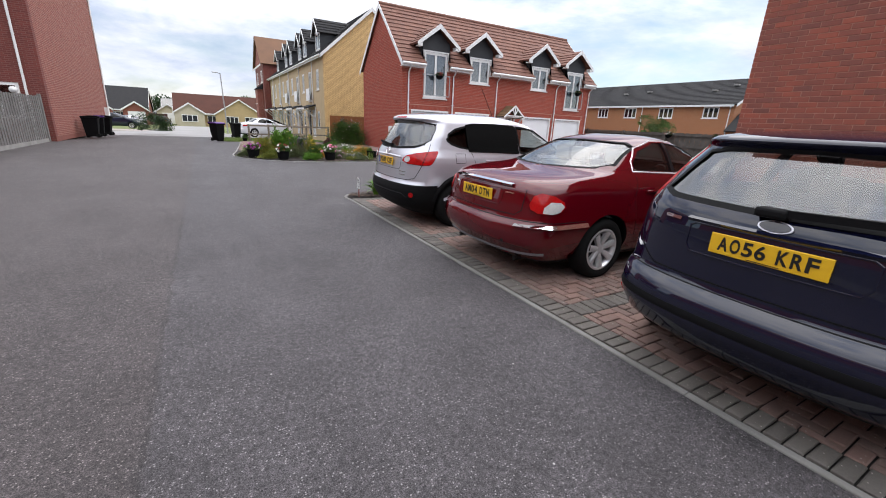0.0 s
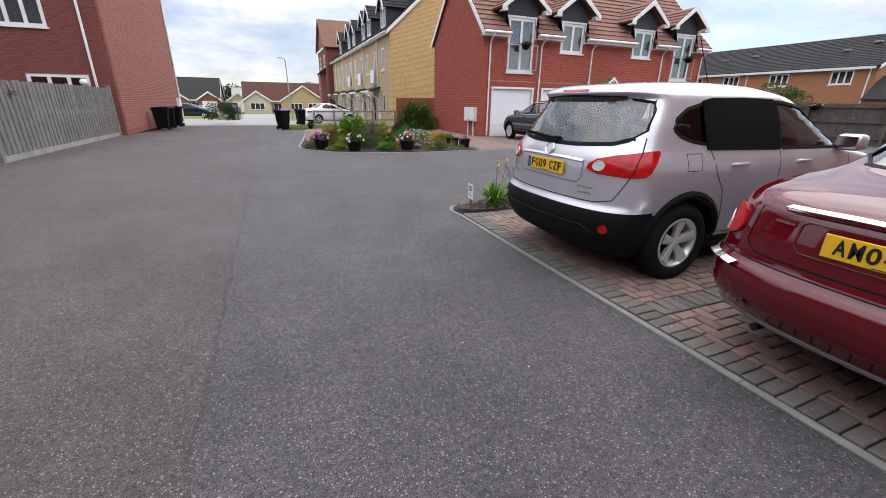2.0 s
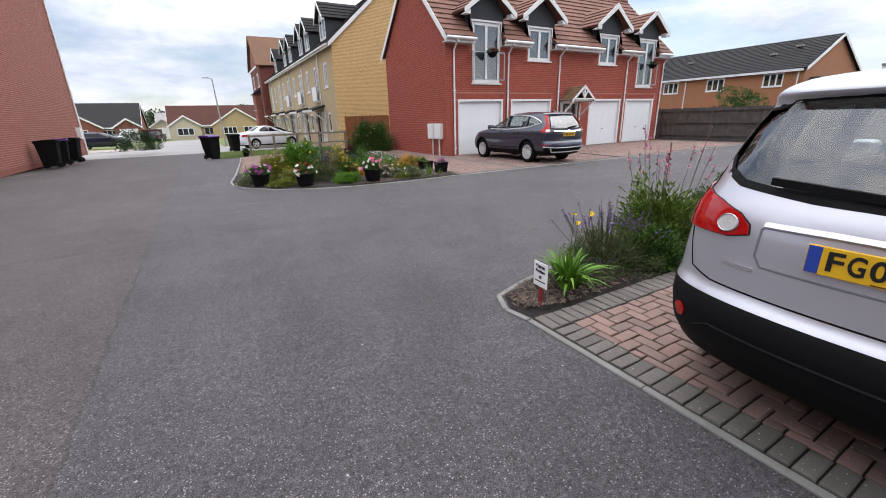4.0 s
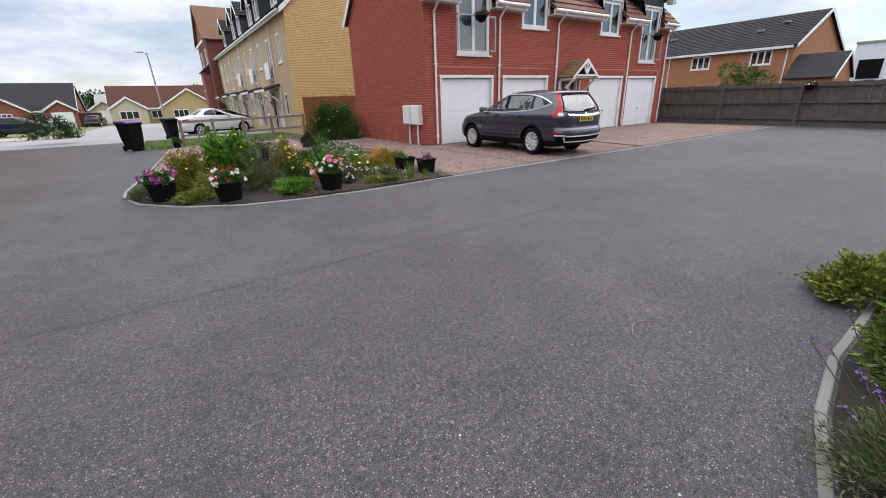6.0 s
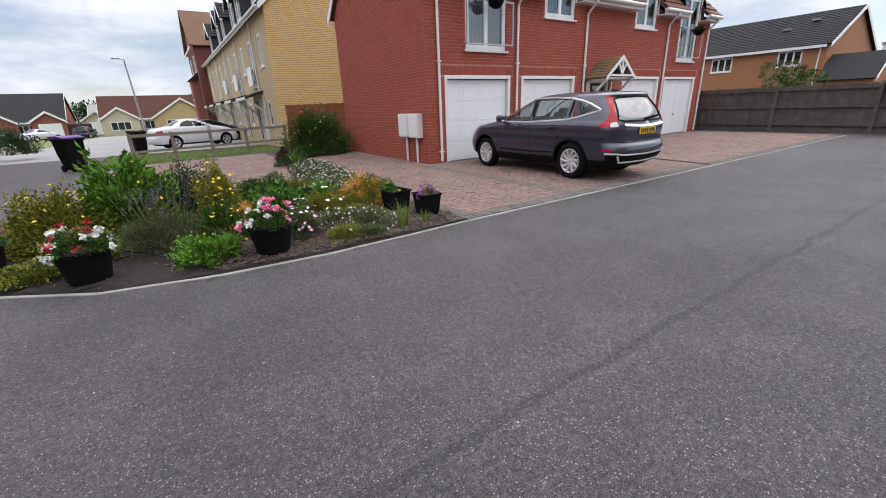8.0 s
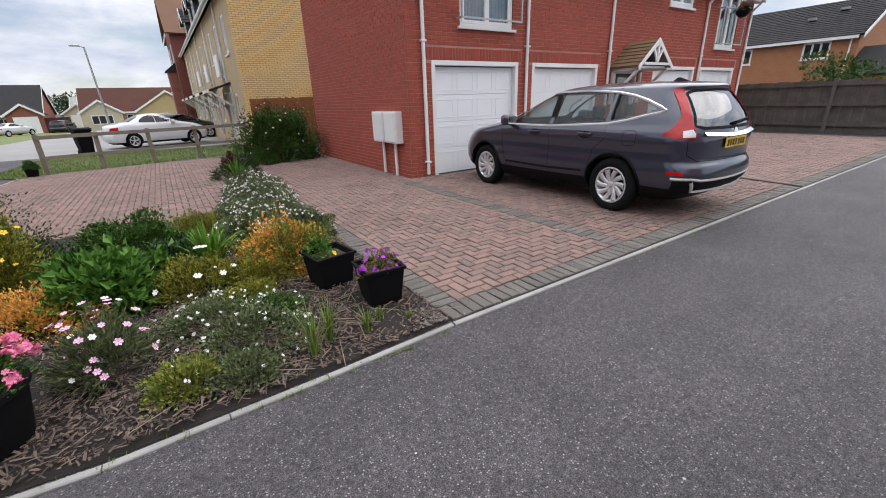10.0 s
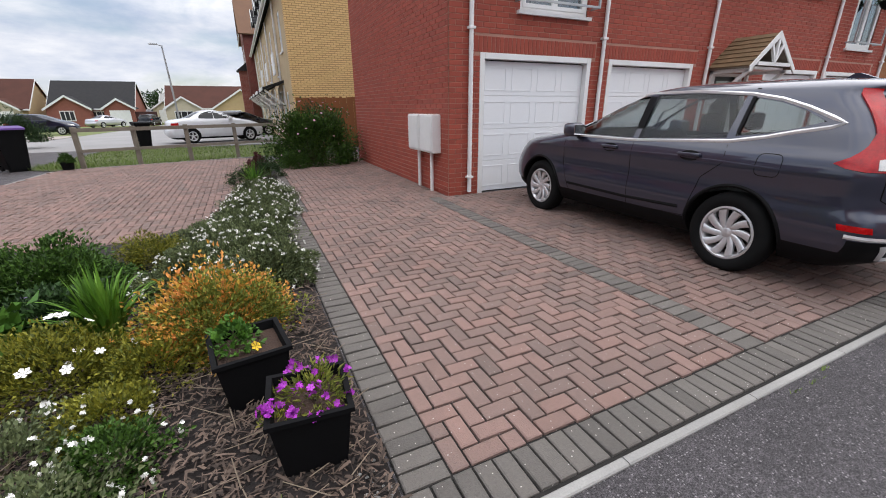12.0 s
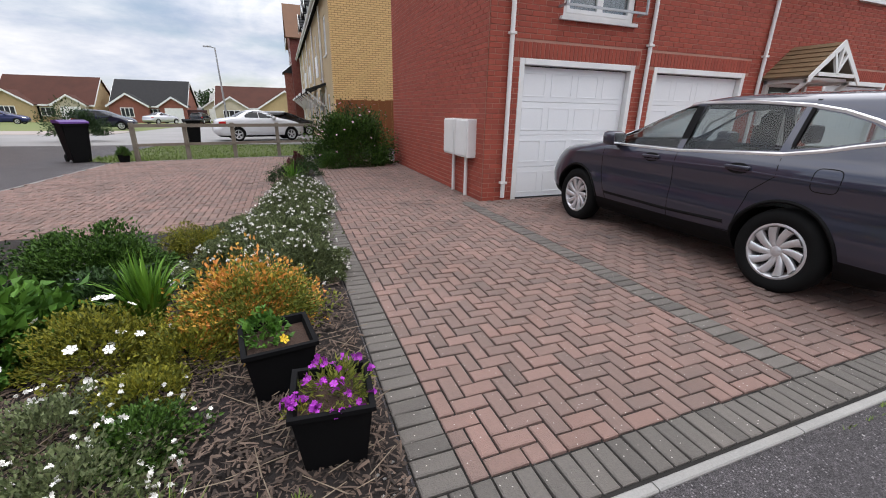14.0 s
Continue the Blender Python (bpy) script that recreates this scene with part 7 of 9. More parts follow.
for s, place in both(csh):
    lamp_ob = part("tail_lamp", mapped(place, cc, c_lamp, 0.014, 0.022, 0.05, 0.03), LAMP_RED, cr, "tall red tail lamp on the rear pillar", 45)
    part("reversing_lens", mapped(place, cc, [(0.58, 0.967), (0.575, 1.0), (0.62, 1.045), (0.76, 1.03), (0.76, 0.967)], 0.018, 0.006, 0.03, 0.02), LAMP_CLEAR, lamp_ob, smooth=45)
    part("reflector", mapped(place, cc, [(0.74, 0.560), (0.74, 0.600), (1.0, 0.605), (1.0, 0.565)], 0.008, 0.012, 0.05, 0.03), LAMP_RED, cr)
    part("tailgate_gap", ribbon(place, cc, [(0.0, 0.702), (0.5, 0.712), (0.66, 0.780), (0.68, 0.975)], 0.008, 0.0012), TRIM, cr)
    part("bumper_strip", ribbon(place, cc, [(0.0, 0.487), (0.45, 0.497), (0.6, 0.520), (0.95, 0.525)], 0.03, 0.002, 0.006), SATIN, cr, smooth=40)
    part("skid_plate", ribbon(place, cc, [(0.0, 0.351), (0.5, 0.361), (0.6, 0.487)], 0.04, 0.004, 0.012), SATIN, cr, smooth=40)
    sp = on_side(csh, s)
    line = [(3.28, 1.049), (2.88, 1.29), (2.52, 1.448), (2.2, 1.487), (1.7, 1.492), (1.22, 1.457), (0.98, 1.415), (0.78, 1.355), (0.60, 1.285), (0.53, 1.255), (0.60, 1.225), (0.80, 1.185), (0.98, 1.140), (1.24, 1.095), (2.18, 1.046)]
    part("window_chrome", ribbon(sp, cc, line, 0.030, 0.003, 0.010, closed=True), SATIN, cr, "chrome window surround", 40)
    for x0, x1 in ((1.215, 1.185), (2.13, 2.215)):
        part("pillar", mapped(sp, cc, [(x0, 1.16), (x0, 1.55), (x1, 1.56), (x1, 1.15)], 0.002, 0.003), TRIM, cr)
    part("door_gap", ribbon(sp, cc, [(1.24, 1.065), (1.22, 0.927), (1.40, 0.780), (1.50, 0.409), (2.18, 0.390), (2.18, 1.041)], 0.007, 0.0012), TRIM, cr)
    part("door_gap", ribbon(sp, cc, [(2.18, 0.390), (3.10, 0.390), (3.22, 0.731), (3.2, 1.041)], 0.007, 0.0012), TRIM, cr)
    part("side_moulding", ribbon(sp, cc, [(1.56, 0.487), (2.2, 0.468), (3.12, 0.478)], 0.03, 0.002, 0.006), TRIM, cr, smooth=40)
    part("body_crease", ribbon(sp, cc, [(0.8, 0.918), (1.6, 0.943), (2.6, 0.931), (3.3, 0.902)], 0.02, 0.0, 0.002), PAINT_GREY, cr, smooth=50)
    part("arch_trim", ribbon(sp, cc, [(1.09 + 0.405 * math.cos(a), 0.345 + 0.405 * math.sin(a)) for a in [math.pi * (0.02 + 0.96 * k / 24) for k in range(25)]], 0.03, 0.003, 0.008), TRIM, cr, smooth=40)
    part("arch_trim", ribbon(sp, cc, [(3.68 + 0.405 * math.cos(a), 0.345 + 0.405 * math.sin(a)) for a in [math.pi * (0.02 + 0.96 * k / 24) for k in range(25)]], 0.03, 0.003, 0.008), TRIM, cr, smooth=40)
    for x in (1.42, 2.36):
        h = part("door_handle", boxes((x, x + 0.22, *sorted((s * (csh.side(x, 0.965) - 0.005), s * (csh.side(x, 0.965) + 0.035))), 0.95, 0.98), bevel=0.012), PAINT_GREY, cr, smooth=40)
        # flat black oval paints the shade of the hollow behind the handle
        part("handle_recess", mapped(sp, cc, [(x + 0.11 + 0.1 * math.cos(k * math.pi / 8), 0.955 + 0.045 * math.sin(k * math.pi / 8)) for k in range(16)], 0.0015, 0.003), TRIM, h)
    if s > 0:
        part("fuel_flap", ribbon(sp, cc, [(0.88 + 0.09 * math.copysign(abs(math.cos(a)) ** 0.5, math.cos(a)), 0.94 + 0.085 * math.copysign(abs(math.sin(a)) ** 0.5, math.sin(a))) for a in [k * math.pi / 10 for k in range(20)]], 0.006, 0.0012, closed=True), TRIM, cr)
    part("head_lamp", mapped(lambda u, z, s=s: (csh.front(u, z), s * u, z), cc, [(0.45, 0.829), (0.84, 0.878), (0.80, 0.943), (0.5, 0.902)], 0.006, 0.01), LAMP_CLEAR, cr, smooth=40)
bm = bmesh.new()
prism(bm, [(0.66, 1.545), (0.82, 1.605), (0.85, 1.605), (0.92, 1.556)], "y", -0.02, 0.02)
part("aerial_fin", bm, PAINT_GREY, cr)
bm = bmesh.new()
bar(bm, (csh.rear(0.0, 1.11) - 0.03, 0.0, 1.09), (csh.rear(0.3, 1.13) - 0.02, -0.40, 1.12), 0.022, 0.035)
part("wiper", bm, TRIM, cr)
cr.scale = (0.955, 0.955, 1.0)

# cars further off
SALOON_GLASS = [[(1.50, 1.105), (1.52, 1.185), (1.66, 1.295), (1.98, 1.380), (2.14, 1.385), (2.14, 1.085)], [(2.21, 1.085), (2.20, 1.385), (2.50, 1.355), (2.84, 1.225), (3.10, 1.085)]]
HATCH_GLASS = [[(0.78, 1.172), (0.86, 1.307), (1.05, 1.400), (1.08, 1.141)], [(1.14, 1.141), (1.12, 1.410), (1.86, 1.436), (1.9, 1.110)], [(1.97, 1.110), (1.93, 1.436), (2.32, 1.405), (2.7, 1.255), (3.0, 1.098)]]
J_REAR, J_SCREEN = [(-0.58, 1.125), (0.58, 1.125), (0.45, 1.365), (-0.45, 1.365)], [(-0.6, 1.125), (0.6, 1.125), (0.45, 1.365), (-0.45, 1.365)]
F_REAR, F_SCREEN = [(-0.68, 1.131), (0.68, 1.131), (0.52, 1.410), (-0.52, 1.410)], [(-0.66, 1.131), (0.66, 1.131), (0.5, 1.410), (-0.5, 1.410)]


def far_car(label, at, turn, table, col, hatch):
    c, sh, mid = car(label, at, turn, table, col, (0.83, 3.47) if hatch else (1.09, 3.80), 0.32, 0.215, HATCH_GLASS if hatch else SALOON_GLASS, F_REAR if hatch else J_REAR, F_SCREEN if hatch else J_SCREEN, None, hollow=False, step=0.04, mirror=(2.9, 1.08), black=lambda x, z: z < 0.26)
    for s, place in both(sh):
        part("tail_lamp", mapped(place, mid, [(0.6, 0.78), (0.6, 0.9), (1.0, 0.92), (1.05, 0.8)], 0.01, 0.015, 0.08, 0.06), LAMP_RED, c)
        part("head_lamp", mapped(lambda u, z, s=s: (sh.front(u, z), s * u, z), mid, [(0.45, 0.66), (0.82, 0.70), (0.78, 0.8), (0.5, 0.75)], 0.006, 0.01), LAMP_CLEAR, c)
    return c


white_car = far_car("white saloon car parked on the pale road", (2.5, 38.35, -0.28), 14.5, JA, PAINT_WHITE, False)
white_car.scale = (0.98, 1.0, 1.08)
far_car("black hatchback car parked behind the white saloon", (4.0, 44.5, -0.35), 12, FO, PAINT_BLACK, True)
far_car("dark blue hatchback car on the forecourt", (-9.9, 56.1, -0.49), 0, FO, paint("navy_paint", (0.012, 0.016, 0.035)), True)
far_car("silver saloon car on a bungalow drive", (-10.6, 78.0, -0.83), 55, JA, PAINT_SILVER, False)
far_car("blue saloon car outside a bungalow", (-26.0, 76.0, -0.8), 4, JA, paint("bright_blue_paint", (0.012, 0.016, 0.09)), False)
far_car("dark car at the end of the side road", (-6.0, 84.0, -0.91), 80, FO, PAINT_BLACK, True)


# ---- garden: leaves, grasses, flowers ----
def leaf_material(name, c1, c2, rough=0.6):
    m = material(name, c1, c2, rough, 9.0, 70.0, island=0.75, spec=0.3)
    b = m.node_tree.nodes["Principled BSDF"]
    b.inputs["Transmission Weight"].default_value = 0.0
    return m


L_GREEN = leaf_material("mid_green_leaf", (0.080, 0.165, 0.022), (0.010, 0.028, 0.005))
L_DARK = leaf_material("dark_green_leaf", (0.036, 0.085, 0.018), (0.0075, 0.020, 0.005))
L_BRIGHT = leaf_material("bright_green_leaf", (0.14, 0.28, 0.026), (0.042, 0.115, 0.011))
L_LIME = leaf_material("lime_leaf", (0.27, 0.28, 0.045), (0.05, 0.08, 0.012))
L_YELLOW = leaf_material("yellow_green_leaf", (0.30, 0.28, 0.03), (0.034, 0.055, 0.007))
L_GOLD = leaf_material("golden_leaf", (0.74, 0.28, 0.09), (0.42, 0.30, 0.03))
L_BROAD = leaf_material("broad_green_leaf", (0.11, 0.24, 0.03), (0.025, 0.075, 0.010))
L_TUFT = leaf_material("yellowish_grass", (0.17, 0.24, 0.04), (0.05, 0.09, 0.014))
L_GREY = leaf_material("grey_green_leaf", (0.17, 0.20, 0.085), (0.030, 0.046, 0.016))
STEM = material("plant_stem", (0.09, 0.08, 0.03), (0.05, 0.05, 0.02), 0.8)
TWIG = material("dry_twig", (0.26, 0.21, 0.15), (0.16, 0.12, 0.085), 0.9)
F_WHITE = material("white_petal", (0.80, 0.79, 0.76), (0.70, 0.68, 0.62), 0.6, island=0.4)
F_PINK = material("pink_petal", (0.78, 0.14, 0.30), (0.70, 0.24, 0.38), 0.6, island=0.5)
F_PALE = material("pale_pink_petal", (0.72, 0.46, 0.58), (0.62, 0.30, 0.46), 0.6, island=0.5)
F_PURPLE = material("purple_petal", (0.44, 0.035, 0.48), (0.28, 0.02, 0.36), 0.6, island=0.5)
F_MAGENTA = material("magenta_petal", (0.50, 0.06, 0.38), (0.36, 0.05, 0.34), 0.6, island=0.5)
F_RED = material("red_petal", (0.40, 0.012, 0.02), (0.28, 0.01, 0.015), 0.6, island=0.5)
F_YELLOW = material("yellow_petal", (0.72, 0.50, 0.02), (0.62, 0.40, 0.015), 0.6, island=0.5)
F_LILAC = material("lilac_petal", (0.20, 0.13, 0.30), (0.13, 0.09, 0.20), 0.7, island=0.5)
MULCH = material("bark_mulch_soil", (0.018, 0.012, 0.010), (0.007, 0.005, 0.004), 0.95, 7.0, 90.0, 0.8, 60.0)
BARK = material("bark_chip", (0.17, 0.118, 0.088), (0.006, 0.0042, 0.0034), 0.9, 12.0, 90.0, island=0.8)


def unit(rng):
    while True:
        v = Vector((rng.uniform(-1, 1), rng.uniform(-1, 1), rng.uniform(-1, 1)))
        if 0.05 < v.length < 1:
            return v.normalized()


CLUMPS = {}


def dome(rng, rx, ry, h, lump, seed, low=0.0):
    """A point and an outward way on an uneven dome, gathered into clumps of shoots."""
    if seed not in CLUMPS:
        own = random.Random(seed * 7 + 1)
        CLUMPS[seed] = [(unit(own), own.uniform(0.74, 1.12)) for _ in range(int(16 + lump * 9))]
    c, reach = rng.choice(CLUMPS[seed])
    d = (c + unit(rng) * rng.uniform(0.05, 0.42)).normalized() if rng.random() < 0.8 else unit(rng)
    d.z = abs(d.z) if d.z > -low else -d.z
    k = (0.80 + 0.34 * noise.noise(d * lump + Vector((seed * 3.7, seed, 0)))) * reach + 0.05
    r = k * rng.uniform(0.25, 1.0) ** 0.4
    return Vector((d.x * rx * r, d.y * ry * r, max(0.015, d.z * h * r))), d


def leaf_cloud(rng, n, place, length, width, droop=0.2):
    vs, fs = [], []
    for _ in range(n):
        p, out = place()
        way = (out + unit(rng) * 0.75 + Vector((0, 0, 0.25))).normalized()
        side = way.cross(unit(rng)).normalized()
        up = side.cross(way).normalized()
        s = rng.uniform(0.6, 1.15)
        l, w, k = length * s, width * s, len(vs)
        vs += [tuple(p), tuple(p + way * l * 0.45 + side * w / 2 + up * w * 0.22), tuple(p + way * l - up * l * droop), tuple(p + way * l * 0.45 - side * w / 2 + up * w * 0.22)]
        fs += [(k, k + 1, k + 2), (k, k + 2, k + 3)]
    return vs, fs


def petals(rng, spots, size, count=6, cup=0.25):
    vs, fs = [], []
    for p, out in spots:
        n = (out + Vector((0, 0, 0.5)) + unit(rng) * 0.4).normalized()
        a = n.orthogonal().normalized()
        b = n.cross(a)
        r, turn = size * rng.uniform(0.7, 1.15) / 2, rng.uniform(0, 6)
        for j in range(count):
            t0, t1, tm = (turn + 2 * math.pi * (j + q) / count for q in (0.08, 0.92, 0.5))
            k = len(vs)
            vs += [tuple(p), tuple(p + (a * math.cos(t0) + b * math.sin(t0)) * r * 0.75 + n * r * cup), tuple(p + (a * math.cos(tm) + b * math.sin(tm)) * r + n * r * cup), tuple(p + (a * math.cos(t1) + b * math.sin(t1)) * r * 0.75 + n * r * cup)]
            fs += [(k, k + 1, k + 2, k + 3)]
    return vs, fs


SEED = [0]


def bush(name, label, at, rx, h, mat, n=700, length=0.05, width=0.022, flowers=(), ry=None, lump=2.2, stems=8, category="plant", turn=0.0, parent=None, low=0.0, group=""):
    """A leafy mound: stems, a crown of many single leaves with an uneven outline, and its flowers."""
    SEED[0] += 1
    rng, seed = random.Random(100 + SEED[0]), SEED[0]
    ry = ry or rx
    t = thing(name, label, category, at, turn, group) if parent is None else parent
    z0 = Vector((0, 0, 0)) if parent is None else Vector(at)
    bm = bmesh.new()
    for k in range(stems):
        d, _ = dome(rng, rx * 0.8, ry * 0.8, h * 0.85, lump, seed)
        cylinder(bm, z0 + Vector((d.x * 0.15, d.y * 0.15, 0)), z0 + d, 0.006 + h * 0.006, 0.003, 5)
    if stems:
        tagged(part("stem_cluster", bm, STEM, t), kind="stuff")

    def place():
        p, d = dome(rng, rx, ry, h, lump, seed, low)
        return z0 + p, d
    tagged(part("foliage", leaf_cloud(rng, int(n * (2.6 if length < 0.07 else 1.5)), place, length * (0.74 if length < 0.07 else 1.0), width * (0.86 if length < 0.07 else 1.1)), mat, t), kind="stuff")
    for fmat, count, size, lift, *heads in flowers:
        spots = []
        for _ in range(count):
            p, d = dome(rng, rx, ry, h, lump, seed)
            k = 1.0 / max(0.3, Vector((p.x / rx, p.y / ry, p.z / h)).length)
            k = min(k * 0.95, 1.6) if rng.random() < 0.8 else 1.0
            spots.append((z0 + Vector((p.x * k, p.y * k, max(0.04, p.z * k + lift))), d))
        if heads:
            spots = [(p + (d + unit(rng)).normalized() * rng.uniform(0.3, 1.0) * heads[1], unit(rng)) for p, d in spots for _ in range(heads[0])]
        tagged(part("bloom", petals(rng, spots, size), fmat, t), kind="stuff")
    return t


def grass_clump(name, label, at, radius, h, mat, n=60, width=0.016, arch=0.5, category="plant", flower=None):
    """Strap leaves that rise from one crown and arch over."""
    SEED[0] += 1
    rng = random.Random(500 + SEED[0])
    t = thing(name, label, category, at)
    vs, fs = [], []
    for _ in range(n):
        a, lean = rng.uniform(0, 2 * math.pi), rng.uniform(0.1, 1.0)
        out, side = Vector((math.cos(a), math.sin(a), 0)), Vector((-math.sin(a), math.cos(a), 0))
        base, hh, w = out * rng.uniform(0, radius * 0.25), h * rng.uniform(0.6, 1.1), width * rng.uniform(0.7, 1.2)
        k = len(vs)
        for i in range(6):
            s = i / 5
            c = base + out * radius * lean * s ** 1.6 + Vector((0, 0, hh * (s - arch * lean * s ** 2.4)))
            ww = w * (1 - s ** 2.2) / 2 + 0.0008
            vs += [tuple(c - side * ww + Vector((0, 0, ww * 0.5))), tuple(c), tuple(c + side * ww + Vector((0, 0, ww * 0.5)))]
            if i:
                q = k + 3 * i
                fs += [(q - 3, q - 2, q + 1, q), (q - 2, q - 1, q + 2, q + 1)]
    tagged(part("leaf_clump", (vs, fs), mat, t), kind="stuff")
    if flower:
        fmat, count, size, fh = flower
        bm, spots = bmesh.new(), []
        for _ in range(count):
            a, r = rng.uniform(0, 6.28), rng.uniform(0, radius * 0.6)
            p = Vector((r * math.cos(a), r * math.sin(a), fh * rng.uniform(0.8, 1.1)))
            cylinder(bm, (p.x * 0.3, p.y * 0.3, 0), p, 0.004, 0.003, 5)
            spots += [(p + unit(rng) * size * 0.3, unit(rng)) for _ in range(3)]
        tagged(part("flower_stalk", bm, STEM, t), kind="stuff")
        tagged(part("bloom", petals(rng, spots, size), fmat, t), kind="stuff")
    return t


def spires(parent, rng, rx, h, count, mat, fsize, leaf=None, spread=0.4):
    """Thin flower spikes standing above a plant."""
    bm, spots = bmesh.new(), []
    for _ in range(count):
        a, r = rng.uniform(0, 6.28), rng.uniform(0, rx)
        foot, tip = Vector((r * 0.6 * math.cos(a), r * 0.6 * math.sin(a), h * 0.4)), Vector((r * math.cos(a), r * math.sin(a), h * rng.uniform(0.85, 1.25)))
        cylinder(bm, foot, tip, 0.003, 0.002, 4)
        for k in range(9):
            spots.append((foot.lerp(tip, 0.72 + 0.28 * k / 8) + unit(rng) * fsize * 0.5, unit(rng)))
    tagged(part("flower_spike", bm, STEM, parent), kind="stuff")
    tagged(part("bloom", petals(rng, spots, fsize, 4), mat, parent), kind="stuff")


def inside(poly, x, y):
    c = False
    for (x0, y0), (x1, y1) in zip(poly, poly[1:] + poly[:1]):
        if (y0 > y) != (y1 > y) and x < (x1 - x0) * (y - y0) / (y1 - y0) + x0:
            c = not c
    return c


BED = [(0.97, 17.6), (0.99, 16.9), (1.2, 16.22), (1.75, 15.55), (2.5, 15.06), (3.4, 14.83), (4.4, 14.74), (5.4, 14.76), (6.29, 14.80), (6.29, 18.3), (6.42, 21.0), (6.6, 24.4), (6.1, 24.4), (5.75, 22.0), (5.35, 19.5), (4.6, 19.1), (3.5, 19.25), (2.4, 19.3), (1.22, 19.3)]
SMALL_BED = [(2.41, 7.63), (2.37, 7.86), (2.47, 8.06), (2.75, 8.16), (3.2, 8.28), (4.0, 8.52), (4.6, 8.62), (7.4, 8.7), (7.4, 7.63)]


def soil(label, poly, seed):
    bm = bmesh.new()
    bm.faces.new([bm.verts.new((x, y, 0)) for x, y in poly])
    for axis in (0, 1):
        lo, hi = min(p[axis] for p in poly), max(p[axis] for p in poly)
        for k in range(1, int((hi - lo) / 0.14)):
            c, n = [0, 0, 0], [0, 0, 0]
            c[axis], n[axis] = lo + k * 0.14, 1
            bmesh.ops.bisect_plane(bm, geom=bm.faces[:] + bm.edges[:] + bm.verts[:], plane_co=c, plane_no=n, dist=1e-5)
    edge = {v for e in bm.edges if len(e.link_faces) == 1 for v in e.verts}
    for v in bm.verts:
        v.co.z = 0.006 if v in edge else 0.03 + 0.035 * noise.noise(v.co * 2.6 + Vector((seed, 0, 0)))
    return tagged(part("flower_bed", bm, MULCH), label, "flower bed", kind="structure")


def chips(label, poly, n, seed, dense=None):
    """Bark chips strewn over a bed: thin bent flakes and slivers."""
    rng, vs, fs = random.Random(seed), [], []
    xs, ys = [p[0] for p in poly], [p[1] for p in poly]
    while len(fs) < 2 * n:
        x, y = rng.uniform(min(xs), max(xs)), rng.uniform(min(ys), max(ys))
        if dense and rng.random() < 0.7:
            x, y = rng.uniform(dense[0], dense[1]), rng.uniform(dense[2], dense[3])
        if not inside(poly, x, y):
            continue
        a, l, w = rng.uniform(0, 6.28), rng.uniform(0.010, 0.05) if rng.random() < 0.85 else rng.uniform(0.05, 0.085), rng.uniform(0.003, 0.012)
        d, s = Vector((math.cos(a), math.sin(a), rng.uniform(-0.35, 0.35))), Vector((-math.sin(a), math.cos(a), rng.uniform(-0.5, 0.5)))
        c, k = Vector((x, y, 0.042 + 0.03 * noise.noise(Vector((x, y, 0)) * 2.6) + rng.uniform(0, 0.014))), len(vs)
        vs += [tuple(c - d * l / 2 - s * w / 2), tuple(c - d * l / 2 + s * w / 2), tuple(c + s * w / 2 + Vector((0, 0, w * 0.3))), tuple(c - s * w / 2 + Vector((0, 0, w * 0.3))), tuple(c + d * l / 2 + s * w / 3), tuple(c + d * l / 2 - s * w / 3)]
        fs += [(k, k + 3, k + 2, k + 1), (k + 3, k + 5, k + 4, k + 2)]
    return tagged(part("bark_chips", (vs, fs), BARK), label, "bark mulch", kind="stuff")


soil("dark bark-mulched soil of the corner flower bed", BED, 1.0)
soil("dark bark-mulched soil of the small bed by the parking bay", SMALL_BED, 5.0)
chips("brown and grey bark chips over the corner bed", BED, 20000, 3, (3.4, 6.28, 14.75, 17.2))
chips("brown and grey bark chips over the small bed", SMALL_BED, 2600, 4, (2.44, 3.6, 7.65, 8.3))
bm = bmesh.new()
rng = random.Random(12)
for _ in range(170):
    x, y, a = rng.uniform(4.7, 6.2), rng.uniform(14.85, 16.8), rng.uniform(0, 6.28)
    l = rng.uniform(0.08, 0.28)
    cylinder(bm, (x, y, 0.05), (x + l * math.cos(a), y + l * math.sin(a), rng.uniform(0.05, 0.10)), 0.003, 0.002, 4)
tagged(part("dry_twigs", bm, TWIG), "dry pale twigs lying on the mulch", "twigs", kind="stuff")

# the corner bed, from its point to the house
bush("shrub", "yellow-green shrub with small yellow flowers in the corner bed", (1.98, 17.0, 0.03), 0.66, 0.74, L_YELLOW, 3400, 0.06, 0.03, [(F_YELLOW, 44, 0.045, 0.02)])
bush("shrub", "tall leafy green shrub in the corner bed", (2.68, 17.2, 0.03), 0.62, 1.05, L_BRIGHT, 3000, 0.10, 0.05, [(F_YELLOW, 16, 0.05, 0.02)], lump=2.8)
bush("shrub", "dark grey-green shrub in the corner bed", (3.34, 17.6, 0.03), 0.72, 0.86, L_DARK, 4200, 0.045, 0.018)
lav = bush("lavender", "grey-green lavender mound with faded spikes", (3.02, 16.0, 0.03), 0.52, 0.48, L_GREY, 3400, 0.06, 0.008)
spires(lav, random.Random(3), 0.5, 0.62, 60, F_LILAC, 0.014)
tall_y = bush("perennial", "tall perennial with yellow flower heads", (3.70, 16.95, 0.03), 0.42, 0.82, L_YELLOW, 2400, 0.06, 0.022, [(F_YELLOW, 34, 0.05, 0.05)])
